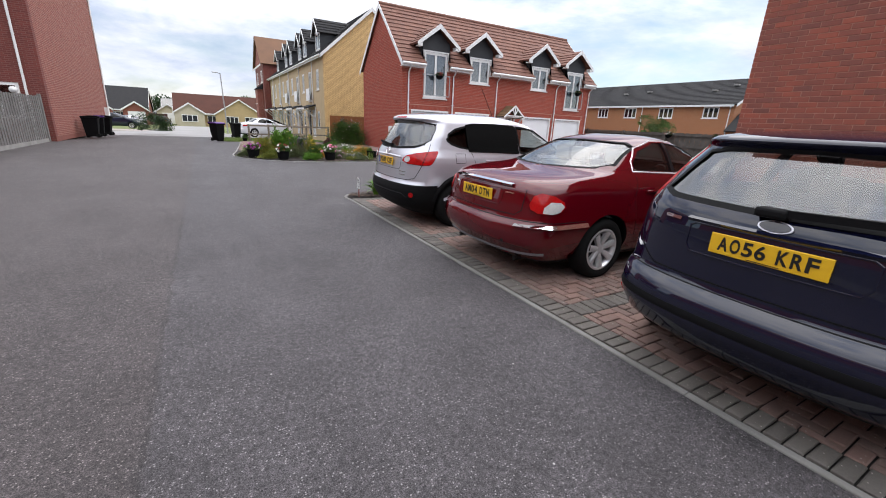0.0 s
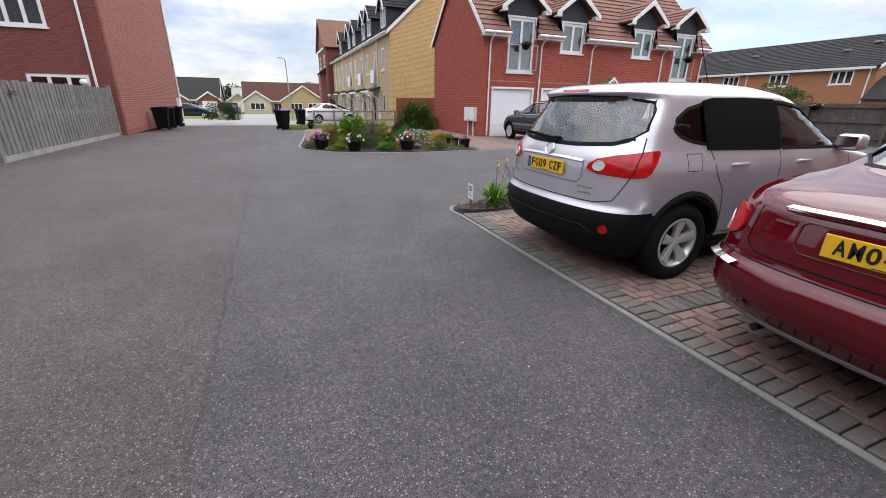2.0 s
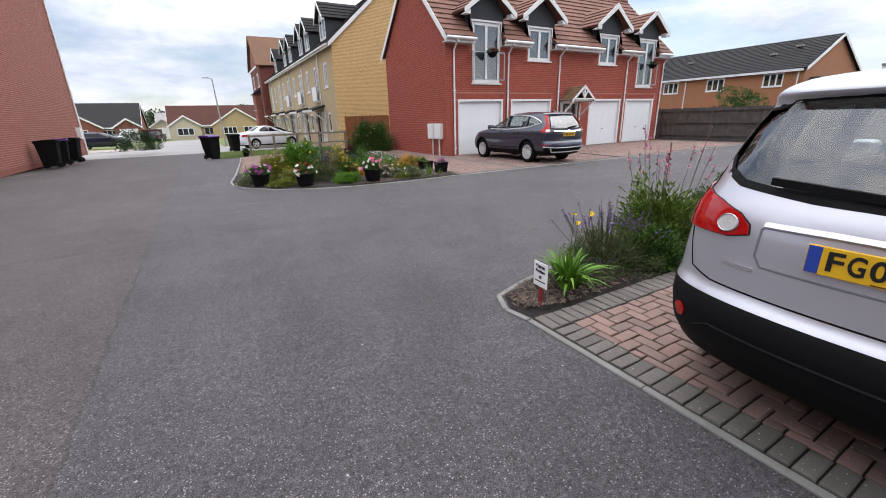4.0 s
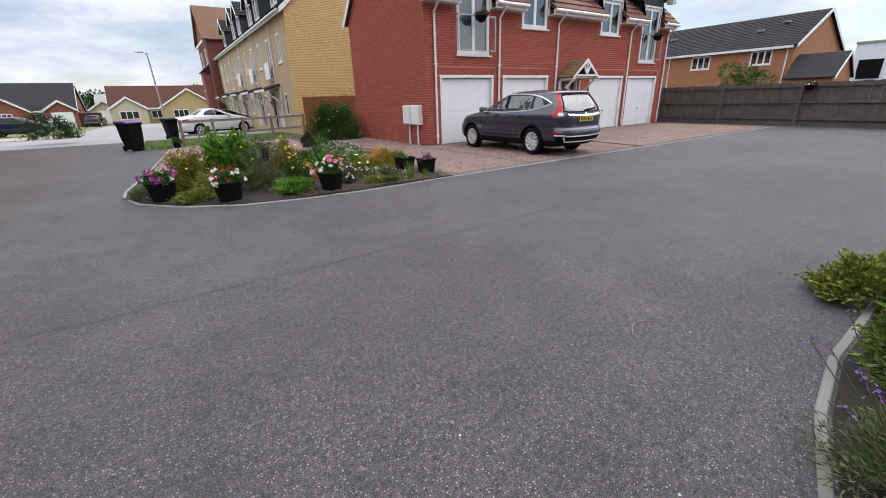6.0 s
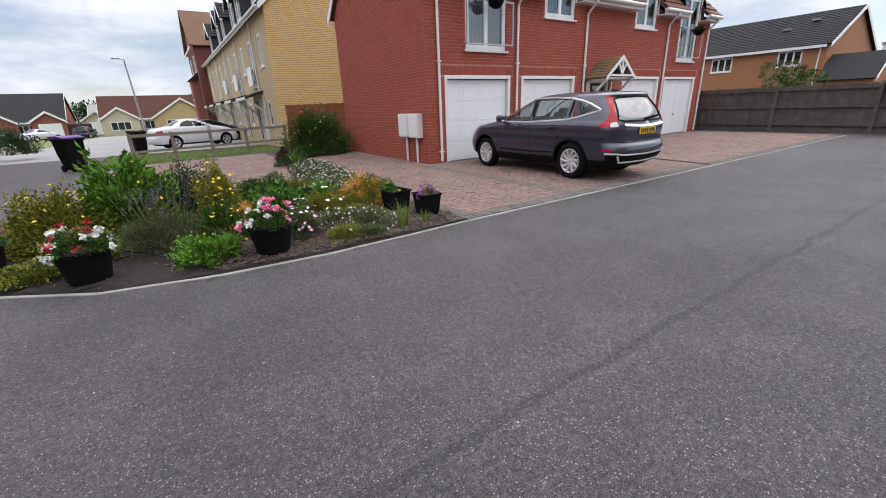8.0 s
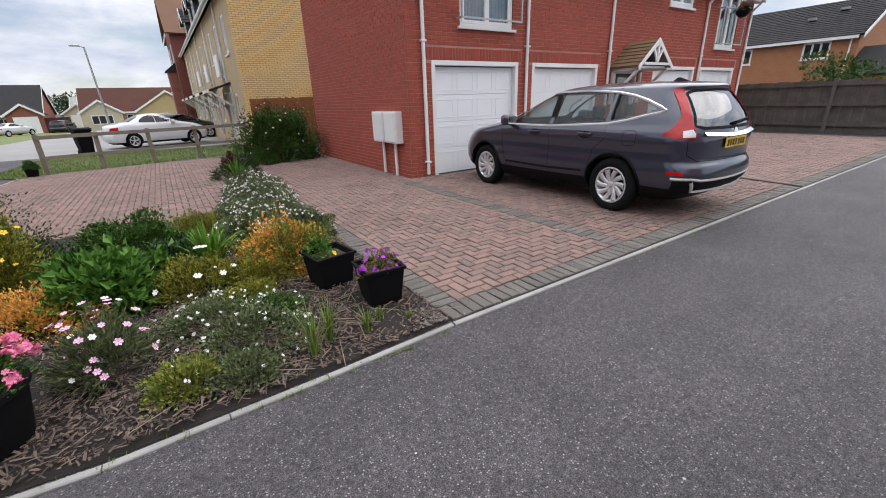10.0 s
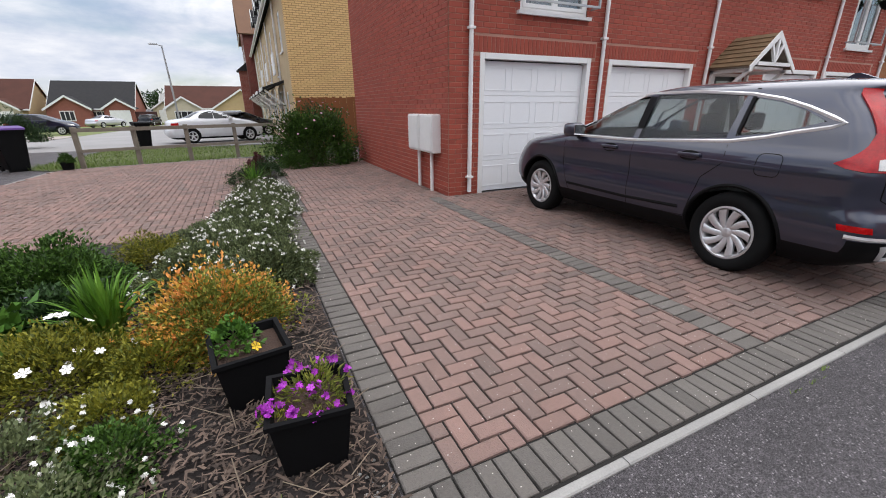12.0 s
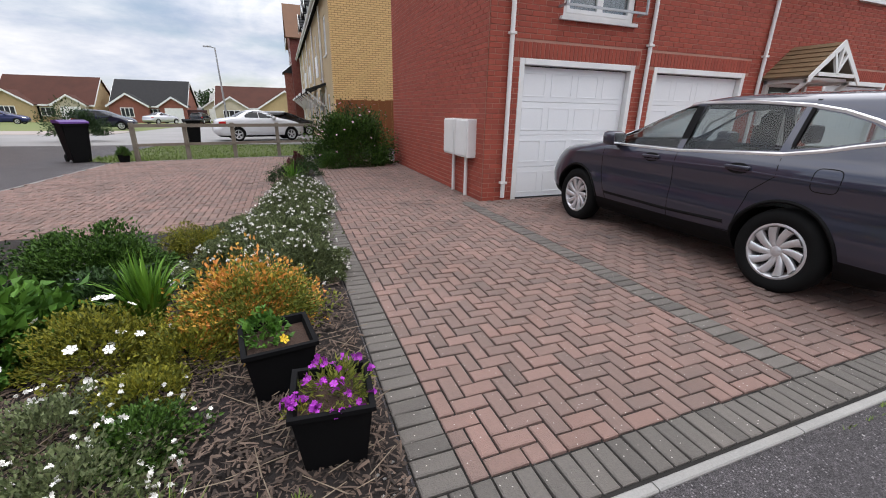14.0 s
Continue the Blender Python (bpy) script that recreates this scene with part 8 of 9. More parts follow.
bush("perennial", "yellow daisy-flowered perennial in the corner bed", (3.58, 15.95, 0.03), 0.38, 0.55, L_GREEN, 1800, 0.05, 0.02, [(F_YELLOW, 40, 0.030, 0.02)])
bush("perennial", "bright green leafy ground plant by the edging", (3.36, 15.28, 0.03), 0.40, 0.30, L_BRIGHT, 1100, 0.055, 0.035)
bush("perennial", "variegated lime ground plant by the edging", (1.95, 15.82, 0.03), 0.38, 0.2, L_LIME, 1000, 0.055, 0.03)
bush("perennial", "variegated lime ground plant further back", (2.25, 16.15, 0.03), 0.42, 0.36, L_LIME, 1100, 0.055, 0.03)
bush("perennial", "silver-leaved edging plant at the bed's point", (1.25, 16.6, 0.03), 0.28, 0.24, L_GREY, 900, 0.04, 0.016, [(F_WHITE, 22, 0.02, 0.01)])
grass_clump("ornamental_grass", "green ornamental grass at the bed's point", (1.32, 17.0, 0.03), 0.24, 0.5, L_BRIGHT, 60, 0.012)
bush("shrub", "dense dark green rounded shrub in the bed", (4.46, 17.72, 0.03), 0.66, 0.46, L_GREEN, 5600, 0.05, 0.026, lump=1.6)
bush("shrub", "broad-leaved green perennial in the bed", (4.78, 16.98, 0.03), 0.36, 0.34, L_DARK, 2200, 0.06, 0.034, [(F_LILAC, 26, 0.018, 0.0)])
bush("perennial", "leafy green plant with broad bright leaves", (4.32, 16.58, 0.03), 0.46, 0.50, L_BROAD, 2000, 0.09, 0.055, lump=3.0, stems=16)
grass_clump("iris", "clump of bright strap-leaved iris", (5.05, 16.74, 0.03), 0.30, 0.52, L_BRIGHT, 120, 0.028, 0.4)
spirea = bush("spirea", "golden and orange leaved spirea bush", (5.62, 16.62, 0.03), 0.54, 0.52, L_GOLD, 2700, 0.046, 0.026, lump=3.0)
bush("", "", (0.05, -0.08, 0), 0.54, 0.50, L_LIME, 3000, 0.038, 0.020, lump=3.4, parent=spirea, stems=0)
bush("spirea", "lower golden-green skirt of the spirea", (5.36, 16.26, 0.03), 0.36, 0.28, L_YELLOW, 2200, 0.034, 0.016, lump=3.0)
bush("perennial", "yellow-green perennial with large white flowers", (4.92, 16.35, 0.03), 0.42, 0.36, L_YELLOW, 2200, 0.04, 0.018, [(F_WHITE, 16, 0.065, 0.03)], lump=3.0)
bush("perennial", "low light green mound at the back of the bed", (5.08, 18.3, 0.03), 0.42, 0.28, L_YELLOW, 2200, 0.035, 0.014)
for k, (x, y, r, h) in enumerate([(5.98, 17.38, 0.42, 0.30), (5.42, 17.52, 0.44, 0.30), (5.80, 18.35, 0.64, 0.31), (5.88, 19.0, 0.62, 0.31), (6.0, 19.7, 0.58, 0.30), (6.08, 20.45, 0.56, 0.30), (5.66, 17.85, 0.54, 0.30), (6.12, 21.1, 0.50, 0.28)]):
    bush("candytuft", "grey-green mound covered in small white flowers", (x, y, 0.03), r, h, L_GREY, 7000, 0.040, 0.019, [(F_WHITE, 130, 0.017, 0.0, 8, 0.024)], lump=2.4, group="white-flowered row beside the paving")
grass_clump("iris", "strap-leaved green iris beside the paving", (6.02, 22.0, 0.03), 0.36, 0.5, L_BRIGHT, 60, 0.02, 0.4)
bush("shrub", "small dark green shrub at the row's end", (5.85, 22.4, 0.03), 0.36, 0.4, L_DARK, 1000, 0.04, 0.018)
bush("shrub", "dark bronze-green shrub beside the paving", (6.35, 23.0, 0.03), 0.36, 0.42, L_DARK, 1000, 0.04, 0.018)
bush("heuchera", "dark red leaved plant at the end of the bed", (6.15, 23.9, 0.03), 0.25, 0.42, material("dark_red_leaf", (0.10, 0.02, 0.02), (0.04, 0.012, 0.014), 0.6, island=0.5), 420, 0.07, 0.05)
for x, y, r, h, m, f in [(4.92, 15.72, 0.34, 0.20, L_GREY, 50), (5.14, 15.30, 0.36, 0.26, L_GREY, 70), (4.74, 15.06, 0.22, 0.14, L_LIME, 6), (5.22, 15.90, 0.22, 0.16, L_YELLOW, 16), (5.02, 14.98, 0.20, 0.12, L_GREY, 14), (5.30, 15.62, 0.24, 0.15, L_GREEN, 30)]:
    bush("rock_rose", "low spreading plant with scattered white flowers", (x, y, 0.03), r * 1.1, h * 1.15, m, 1000, 0.034, 0.019, [(F_WHITE, int(f * 0.7), 0.020, 0.0, 4, 0.014)], lump=3.4, stems=9, group="white-flowered ground cover")
bush("daisies", "pale pink daisies on thin stems", (4.38, 15.5, 0.03), 0.30, 0.38, L_GREY, 1300, 0.07, 0.006, [(F_PALE, 46, 0.048, 0.07), (F_WHITE, 10, 0.04, 0.08)], lump=3.0)
bush("perennial", "orange-brown leaved low plant", (3.95, 16.35, 0.03), 0.42, 0.36, L_GOLD, 2000, 0.035, 0.016)
for x, y, h in ((5.40, 14.93, 0.40), (5.52, 15.02, 0.34), (5.76, 14.98, 0.20), (4.62, 15.0, 0.14), (5.88, 15.06, 0.12), (6.06, 14.96, 0.08)):
    grass_clump("grass_tuft", "small tuft of green grass by the edging", (x, y, 0.03), h * 0.42, h, L_TUFT, 34, 0.0065, 0.25)
bush("shrub", "large dark green shrub with pink flowers against the wall", (7.55, 24.75, 0.0), 1.35, 1.75, L_GREEN, 10000, 0.075, 0.034, [(F_PALE, 60, 0.06, 0.05)], ry=0.8, lump=2.4, stems=14)
bush("shrub", "leafy shrub spreading in front of the orange fence", (8.0, 26.4, 0.0), 0.8, 1.7, L_DARK, 3000, 0.07, 0.03, [(F_PALE, 26, 0.06, 0.05)], lump=2.4, stems=14)
bush("shrub", "low dark green shrub at the foot of the wall", (7.0, 24.3, 0.0), 0.45, 0.55, L_GREEN, 1500, 0.05, 0.024)

# the small bed by the bays
grass_clump("daylily", "daylily clump with strap leaves and pale yellow flowers", (3.02, 7.88, 0.03), 0.40, 0.42, L_BRIGHT, 110, 0.032, 0.62, flower=(F_YELLOW, 3, 0.045, 0.60))
lav2 = bush("lavender", "grey-green lavender with purple spikes", (3.74, 8.08, 0.03), 0.54, 0.40, L_GREY, 3600, 0.055, 0.008)
spires(lav2, random.Random(5), 0.58, 0.50, 70, material("lavender_petal", (0.16, 0.09, 0.30), (0.10, 0.06, 0.19), 0.7, island=0.5), 0.016)
p3 = bush("perennial", "tall leafy perennial with dusky pink spires", (4.66, 8.14, 0.03), 0.48, 0.86, L_TUFT, 3000, 0.085, 0.02, lump=2.6, stems=14)
spires(p3, random.Random(6), 0.5, 1.06, 17, material("dusky_pink_petal", (0.50, 0.17, 0.27), (0.36, 0.10, 0.17), 0.7), 0.032)
bush("perennial", "green leafy perennial beside the parking bay", (4.15, 7.86, 0.03), 0.36, 0.40, L_GREEN, 1800, 0.06, 0.022)
bush("shrub", "variegated lime and green shrub at the kerb", (5.66, 8.72, 0.03), 0.38, 0.32, L_LIME, 2600, 0.05, 0.028)
bush("shrub", "leafy green shrub behind the parked car", (6.5, 8.3, 0.03), 0.6, 0.7, L_GREEN, 2800, 0.06, 0.026)

# pots and planters
def round_pot(at, label, blooms, r=0.21, h=0.27):
    t = thing("flower_pot", label, "flower pot", at)
    part("pot", (lambda bm: (cylinder(bm, (0, 0, 0), (0, 0, h), r * 0.78, r, 24), bm)[-1])(bmesh.new()), BLACK_PLASTIC, t, smooth=40)
    bm = lathe(bmesh.new(), [(r * 0.96, 0), (r * 1.06, 0), (r * 1.06, 0.03), (r * 0.96, 0.03)], 24)
    bmesh.ops.rotate(bm, verts=bm.verts, cent=(0, 0, 0), matrix=Matrix.Rotation(radians(90), 3, "X"))
    bmesh.ops.translate(bm, verts=bm.verts, vec=(0, 0, h - 0.003))
    part("rim", bm, BLACK_PLASTIC, t, smooth=40)
    part("compost", cylinder(bmesh.new(), (0, 0, h), (0, 0, h + 0.012), r * 0.95), MULCH, t)
    bush("", "", (0, 0, h), r * 1.4, 0.24, L_GREEN, 800, 0.045, 0.022, blooms, parent=t, stems=6, low=0.2)
    return t


round_pot((1.52, 16.15, 0.03), "black round pot of magenta and white flowers", [(F_MAGENTA, 15, 0.038, 0.03, 18, 0.05), (F_WHITE, 5, 0.038, 0.01, 14, 0.045)])
round_pot((2.40, 15.42, 0.03), "black round pot of white and dark red flowers", [(F_WHITE, 12, 0.038, 0.0, 18, 0.05), (F_RED, 10, 0.038, 0.03, 18, 0.045)])
round_pot((3.96, 15.12, 0.03), "black round pot of pink and white flowers", [(F_PINK, 13, 0.040, 0.03, 20, 0.055), (F_WHITE, 8, 0.040, 0.02, 18, 0.05)])


def square_planter(at, turn, label, size=0.30, h=0.27):
    t = thing("planter", label, "planter", at, turn)
    bm, s0, s1 = bmesh.new(), size * 0.40, size * 0.5
    rows = [[bm.verts.new((sx * s, sy * s, z)) for sx, sy in ((-1, -1), (1, -1), (1, 1), (-1, 1))] for s, z in ((s0, 0), (s1, h), (s1 + 0.014, h), (s1 + 0.014, h + 0.02), (s1 - 0.008, h + 0.02), (s1 - 0.014, h - 0.035))]
    for a, b in zip(rows, rows[1:]):
        for i in range(4):
            bm.faces.new((a[i], a[(i + 1) % 4], b[(i + 1) % 4], b[i]))
    bm.faces.new(rows[0]), bm.faces.new(rows[-1])
    part("box", bm, BLACK_PLASTIC, t)
    part("compost", boxes((-s1 + 0.014, s1 - 0.014, -s1 + 0.014, s1 - 0.014, h - 0.034, h - 0.026)), material("damp_compost", (0.06, 0.032, 0.02), (0.03, 0.017, 0.012), 0.95, 12.0, 90.0, 0.8, 90.0), t)
    return t


pa = square_planter((5.83, 15.87, 0.03), 8, "black square planter with a small leafy plant", 0.31)
bush("", "", (-0.05, 0.05, 0.24), 0.15, 0.17, L_BROAD, 90, 0.05, 0.038, [(F_YELLOW, 3, 0.05, -0.08)], parent=pa, stems=6)
pb = square_planter((6.04, 15.36, 0.03), -5, "black square planter with purple flowering wallflower", 0.29)
bush("", "", (0.02, 0.02, 0.24), 0.16, 0.16, L_LIME, 170, 0.055, 0.010, [(F_PURPLE, 20, 0.030, 0.0, 5, 0.026)], parent=pb, stems=10, lump=3.5)
bush("", "", (-0.13, -0.08, 0.22), 0.07, 0.10, L_YELLOW, 30, 0.03, 0.010, [(F_PURPLE, 10, 0.030, 0.0, 5, 0.026)], parent=pb, stems=3)
small = round_pot((2.1, 26.5, 0.0), "small dark pot with a low plant by the fence", [], 0.13, 0.18)

# private parking sign
sign = thing("parking_sign", "small white private parking sign on a red stake", "sign", (2.57, 7.74, 0.02), -4)
part("stake", boxes((-0.006, 0.006, -0.022, 0.022, 0, 0.2), bevel=0.003), material("red_stake", (0.22, 0.02, 0.018), (0.17, 0.015, 0.014), 0.6), sign)
board = part("board", boxes((-0.013, -0.007, -0.08, 0.08, 0.17, 0.37), bevel=0.0025), WHITE, sign)
for words, z, hgt, wid in (("Private", 0.335, 0.032, 0.105), ("Parking", 0.293, 0.034, 0.112), ("44", 0.25, 0.026, 0.034)):
    text_part("lettering", words, hgt, PLATE_INK, board, Matrix.Translation((-0.0135, 0, z)) @ FACE_REAR, 0.004, wid, 0.0006)
part("small_print", boxes((-0.0140, -0.0130, -0.062, 0.062, 0.21, 0.219)), PLATE_INK, board)


# wheelie bins
def wheelie_bin(at, turn, label, lid_mat, group):
    t = thing("wheelie_bin", label, "wheelie bin", at, turn, group)
    bm = bmesh.new()
    rows = [[bm.verts.new((x, y, z)) for x, y in ((-a, -b), (a, -b), (a, b + c), (-a, b + c))] for a, b, c, z in ((0.20, 0.24, 0.0, 0.06), (0.235, 0.27, 0.02, 0.5), (0.27, 0.31, 0.03, 0.93), (0.285, 0.325, 0.03, 0.93), (0.285, 0.325, 0.03, 0.985))]
    for a, b in zip(rows, rows[1:]):
        for i in range(4):
            bm.faces.new((a[i], a[(i + 1) % 4], b[(i + 1) % 4], b[i]))
    bm.faces.new(rows[0]), bm.faces.new(rows[-1])
    bmesh.ops.bevel(bm, geom=[e for e in bm.edges if abs((e.verts[0].co - e.verts[1].co).z) > 0.2], offset=0.04, segments=3, affect="EDGES")
    part("body", bm, BLACK_PLASTIC, t, smooth=40)
    bm = bmesh.new()
    prism(bm, [(-0.34, 0.99), (-0.33, 1.03), (0.0, 1.075), (0.36, 1.06), (0.37, 0.99)], "x", -0.295, 0.295)
    part("lid", bm, lid_mat, t)
    part("handle", cylinder(bmesh.new(), (-0.22, 0.41, 0.99), (0.22, 0.41, 0.99), 0.018), BLACK_PLASTIC, t, smooth=40)
    for s in (-1, 1):
        part("handle_bracket", boxes((s * 0.2 - 0.02, s * 0.2 + 0.02, 0.345, 0.42, 0.965, 1.005)), BLACK_PLASTIC, t)
        wh = lathe(bmesh.new(), [(0.02, -0.03), (0.095, -0.03), (0.1, 0.0), (0.095, 0.03), (0.02, 0.03)], 20, (0, 0, 0))
        bmesh.ops.rotate(wh, verts=wh.verts, cent=(0, 0, 0), matrix=Matrix.Rotation(radians(90), 3, "Z"))
        bmesh.ops.translate(wh, verts=wh.verts, vec=(s * 0.2, 0.25, 0.1))
        part("wheel", wh, RUBBER, t, smooth=40)
    part("foot", boxes((-0.19, 0.19, -0.22, -0.1, 0.0, 0.06)), BLACK_PLASTIC, t)
    return t


wheelie_bin((-4.85, 27.5, 0), -90, "black wheelie bin against the brick wall", BLACK_PLASTIC, "bins by the brick house")
wheelie_bin((-4.82, 28.7, 0), -85, "black wheelie bin with a purple lid against the wall", PURPLE, "bins by the brick house")
wheelie_bin((-4.7, 30.0, 0), -95, "black wheelie bin at the end of the row", BLACK_PLASTIC, "bins by the brick house")
wheelie_bin((0.78, 27.6, -0.07), 35, "black wheelie bin with a purple lid on the verge", PURPLE, "bins on the verge")
wheelie_bin((2.2, 35.0, -0.2), 20, "black wheelie bin beside the pale road", BLACK_PLASTIC, "bins on the verge")


# hanging baskets
def hanging_basket(at, label, hang, blooms):
    t = thing("hanging_basket", label, "hanging basket", at)
    bm = bmesh.new()
    bmesh.ops.create_uvsphere(bm, u_segments=16, v_segments=10, radius=0.19)
    bmesh.ops.delete(bm, geom=[v for v in bm.verts if v.co.z > 0.02], context="VERTS")
    part("bowl", bm, BLACK_PLASTIC, t, smooth=50)
    bm = bmesh.new()
    for k in range(3):
        cylinder(bm, (0.18 * math.cos(k * 2.09), 0.18 * math.sin(k * 2.09), 0.0), hang, 0.004, seg=5)
    part("chain", bm, STEEL, t)
    bush("", "", (0, 0, -0.02), 0.28, 0.2, L_DARK, 420, 0.05, 0.024, blooms, parent=t, stems=0, low=0.6)
    return t


hanging_basket((22.66, 14.12, 1.52), "hanging basket of white and red flowers on the fence", (0.2, 0, 0.1), [(F_WHITE, 26, 0.06, 0.0), (F_RED, 18, 0.06, 0.0)])
hanging_basket((22.66, 11.5, 1.52), "hanging basket of red and pale flowers on the fence", (0.2, 0, 0.1), [(F_RED, 30, 0.06, 0.0), (F_PALE, 16, 0.06, 0.0)])
hanging_basket((10.75, 19.38, 3.82), "hanging basket of dark red flowers on a window rail", (0, 0.12, 0.02), [(F_RED, 46, 0.06, 0.0), (F_PALE, 6, 0.05, 0.0)])
hanging_basket((20.75, 19.38, 3.74), "hanging basket of dark foliage on a window rail", (0, 0.12, 0.02), [(F_RED, 10, 0.05, 0.0)])


# verge, trees and distance
VERGE = [(1.95, 26.62), (7.5, 27.9), (7.6, 33.8), (1.0, 34.6), (0.9, 27.6)]
bm = bmesh.new()
bm.faces.new([bm.verts.new((x, y, land(x, y) + 0.02)) for x, y in VERGE])
tagged(part("verge", bm, material("verge_soil", (0.09, 0.11, 0.03), (0.06, 0.07, 0.025), 0.95, 2.0, 40.0)), "rough grass verge behind the post-and-rail fence", "grass verge", kind="structure")
rng, vs, fs = random.Random(21), [], []
while len(fs) < 15000:
    x, y = rng.uniform(0.9, 7.6), rng.uniform(26.6, 34.6)
    if not inside(VERGE, x, y) or rng.random() < 0.35 * (1 + noise.noise(Vector((x, y, 0)))):
        continue
    a, hgt, k = rng.uniform(0, 6.28), rng.uniform(0.04, 0.14) * (1.4 if y < 28.2 else 0.8), len(vs)
    d = Vector((math.cos(a), math.sin(a), 0))
    c, s = Vector((x, y, land(x, y))), Vector((-d.y, d.x, 0)) * 0.008
    vs += [tuple(c - s), tuple(c + s), tuple(c + d * hgt * 0.5 + Vector((0, 0, hgt)))]
    fs.append((k, k + 1, k + 2))
tagged(part("grass", (vs, fs), leaf_material("verge_grass", (0.15, 0.20, 0.04), (0.08, 0.14, 0.025))), "tufty grass of the verge", "grass", kind="stuff")


def tree(label, at, h, crown_r, mat, n=2600, leaf=0.16, trunk=0.35):
    t = thing("tree", label, "tree", at)
    rng = random.Random(int(abs(at[0] * 13 + at[1] * 7)))
    bm = bmesh.new()
    top = Vector((0.1, 0, h * 0.72))
    cylinder(bm, (0, 0, -0.1), (0.05, 0, h * trunk), h * 0.03, h * 0.02, 9)
    cylinder(bm, (0.05, 0, h * trunk), top, h * 0.02, h * 0.006, 7)
    tips = []
    for k in range(9):
        a, z = k * 2.4, h * rng.uniform(trunk, 0.66)
        tip = Vector((math.cos(a) * crown_r * rng.uniform(0.4, 0.7), math.sin(a) * crown_r * rng.uniform(0.4, 0.7), z + h * rng.uniform(0.06, 0.25)))
        cylinder(bm, (0.05, 0, z), tip, h * 0.011, h * 0.003, 5)
        tips.append(tip)
    part("trunk", bm, STEM, t, smooth=50)
    tips.append(top + Vector((0, 0, h * 0.08)))

    def place():
        c = rng.choice(tips)
        d = unit(rng)
        return c + Vector((d.x, d.y, d.z * 0.75)) * crown_r * 0.52 * rng.uniform(0.3, 1.0) ** 0.5, d
    tagged(part("crown", leaf_cloud(rng, n, place, leaf, leaf * 0.55), mat, t), kind="stuff")
    return t


tree("leafy green shrub tree rising above the dark fence", (28.0, 18.5, 0), 2.75, 1.15, L_GREEN, 2600, 0.14, 0.2)
tree("dark green tree behind the bungalows", (-7.0, 112, -1), 5.6, 3.4, L_DARK, 1800, 0.5)
tree("dark green tree in the distance", (-2.5, 125, -1), 5.8, 3.6, L_DARK, 1800, 0.5)
tree("green tree far beyond the houses", (22.0, 130, -1), 8.5, 5.0, L_DARK, 2000, 0.6)
tree("green tree beyond the bungalow roofs", (12.0, 128, -1), 6.5, 4.4, L_DARK, 2000, 0.6)
tree("green tree far behind the bungalow row", (-33.0, 122, -1), 6.5, 4.5, L_DARK, 2000, 0.6)
bush("hedge", "clipped green shrub beside the junction", (-3.2, 38.5, 0), 1.5, 1.7, L_DARK, 2400, 0.10, 0.05, stems=8)
bush("shrub", "green shrub by a bungalow", (-18.6, 86, -0.9), 1.2, 1.8, L_DARK, 700, 0.2, 0.1, stems=6)
bush("climber", "pale flowering climber above the garden fence", (-6.1, 16.3, 1.45), 0.7, 0.62, L_GREY, 700, 0.06, 0.03, [(F_PALE, 24, 0.05, 0.0)], ry=0.3, stems=6, low=0.5)
tagged(part("wall_lantern", (lambda bm: (bmesh.ops.create_uvsphere(bm, u_segments=14, v_segments=10, radius=0.13, matrix=Matrix.Translation((-6.35, 23.58, 2.0))), box(bm, -6.38, -6.32, 23.6, 23.75, 1.85, 1.9), bm)[-1])(bmesh.new()), WHITE, smooth=40), "white globe lantern on the brick wall", "lantern")


# a fallen dry stem on the tarmac and the dark strip on the drive
bm = bmesh.new()
arc = [Vector((3.92 + 0.26 * k / 8, 9.46 + 0.07 * math.sin(math.pi * k / 8) + 0.01 * k / 8, 0.006)) for k in range(9)]
rings = [[bm.verts.new(p + Vector((0, 0.003 * math.cos(q), 0.003 * math.sin(q)))) for q in (0.5, 2.1, 3.7, 5.3)] for p in arc]
for a, b in zip(rings, rings[1:]):
    for q in range(4):
        bm.faces.new((a[q], a[(q + 1) % 4], b[(q + 1) % 4], b[q]))
tagged(part("dry_stem", bm, TWIG), "dry pale grass stem lying on the tarmac", "stem")


# weeds in the joint of the edging, and pale grit at the bed's corner
rng, vs, fs = random.Random(41), [], []
for _ in range(70):
    x = rng.uniform(3.2, 6.2) if rng.random() < 0.8 else rng.uniform(7.5, 11.0)
    y = (14.715 if x > 4.2 else 14.70 + (4.2 - x) * 0.09) + rng.choice((-0.032, 0.0))
    for _ in range(rng.randint(3, 12)):
        a, hgt, k = rng.uniform(0, 6.28), rng.uniform(0.008, 0.032), len(vs)
        d = Vector((math.cos(a), math.sin(a), 0))
        c, w = Vector((x + rng.uniform(-0.035, 0.035), y + rng.uniform(-0.006, 0.006), 0.004)), Vector((-d.y, d.x, 0)) * 0.003
        vs += [tuple(c - w), tuple(c + w), tuple(c + d * hgt * 0.7 + Vector((0, 0, hgt)))]
        fs.append((k, k + 1, k + 2))
tagged(part("weeds", (vs, fs), L_TUFT), "small green weeds along the concrete edging", "weeds", kind="stuff")
rng, bm = random.Random(43), bmesh.new()
for _ in range(260):
    x, y, r = 6.27 - abs(rng.gauss(0, 0.11)), 14.80 + abs(rng.gauss(0, 0.13)), rng.uniform(0.003, 0.009)
    bmesh.ops.create_icosphere(bm, subdivisions=1, radius=r, matrix=Matrix.Translation((x, y, 0.028 + r * 0.5)) @ Matrix.Diagonal((1.2, 0.9, 0.6, 1)))
tagged(part("grit", bm, CONCRETE), "pale grit scattered at the corner of the bed", "grit", kind="stuff")


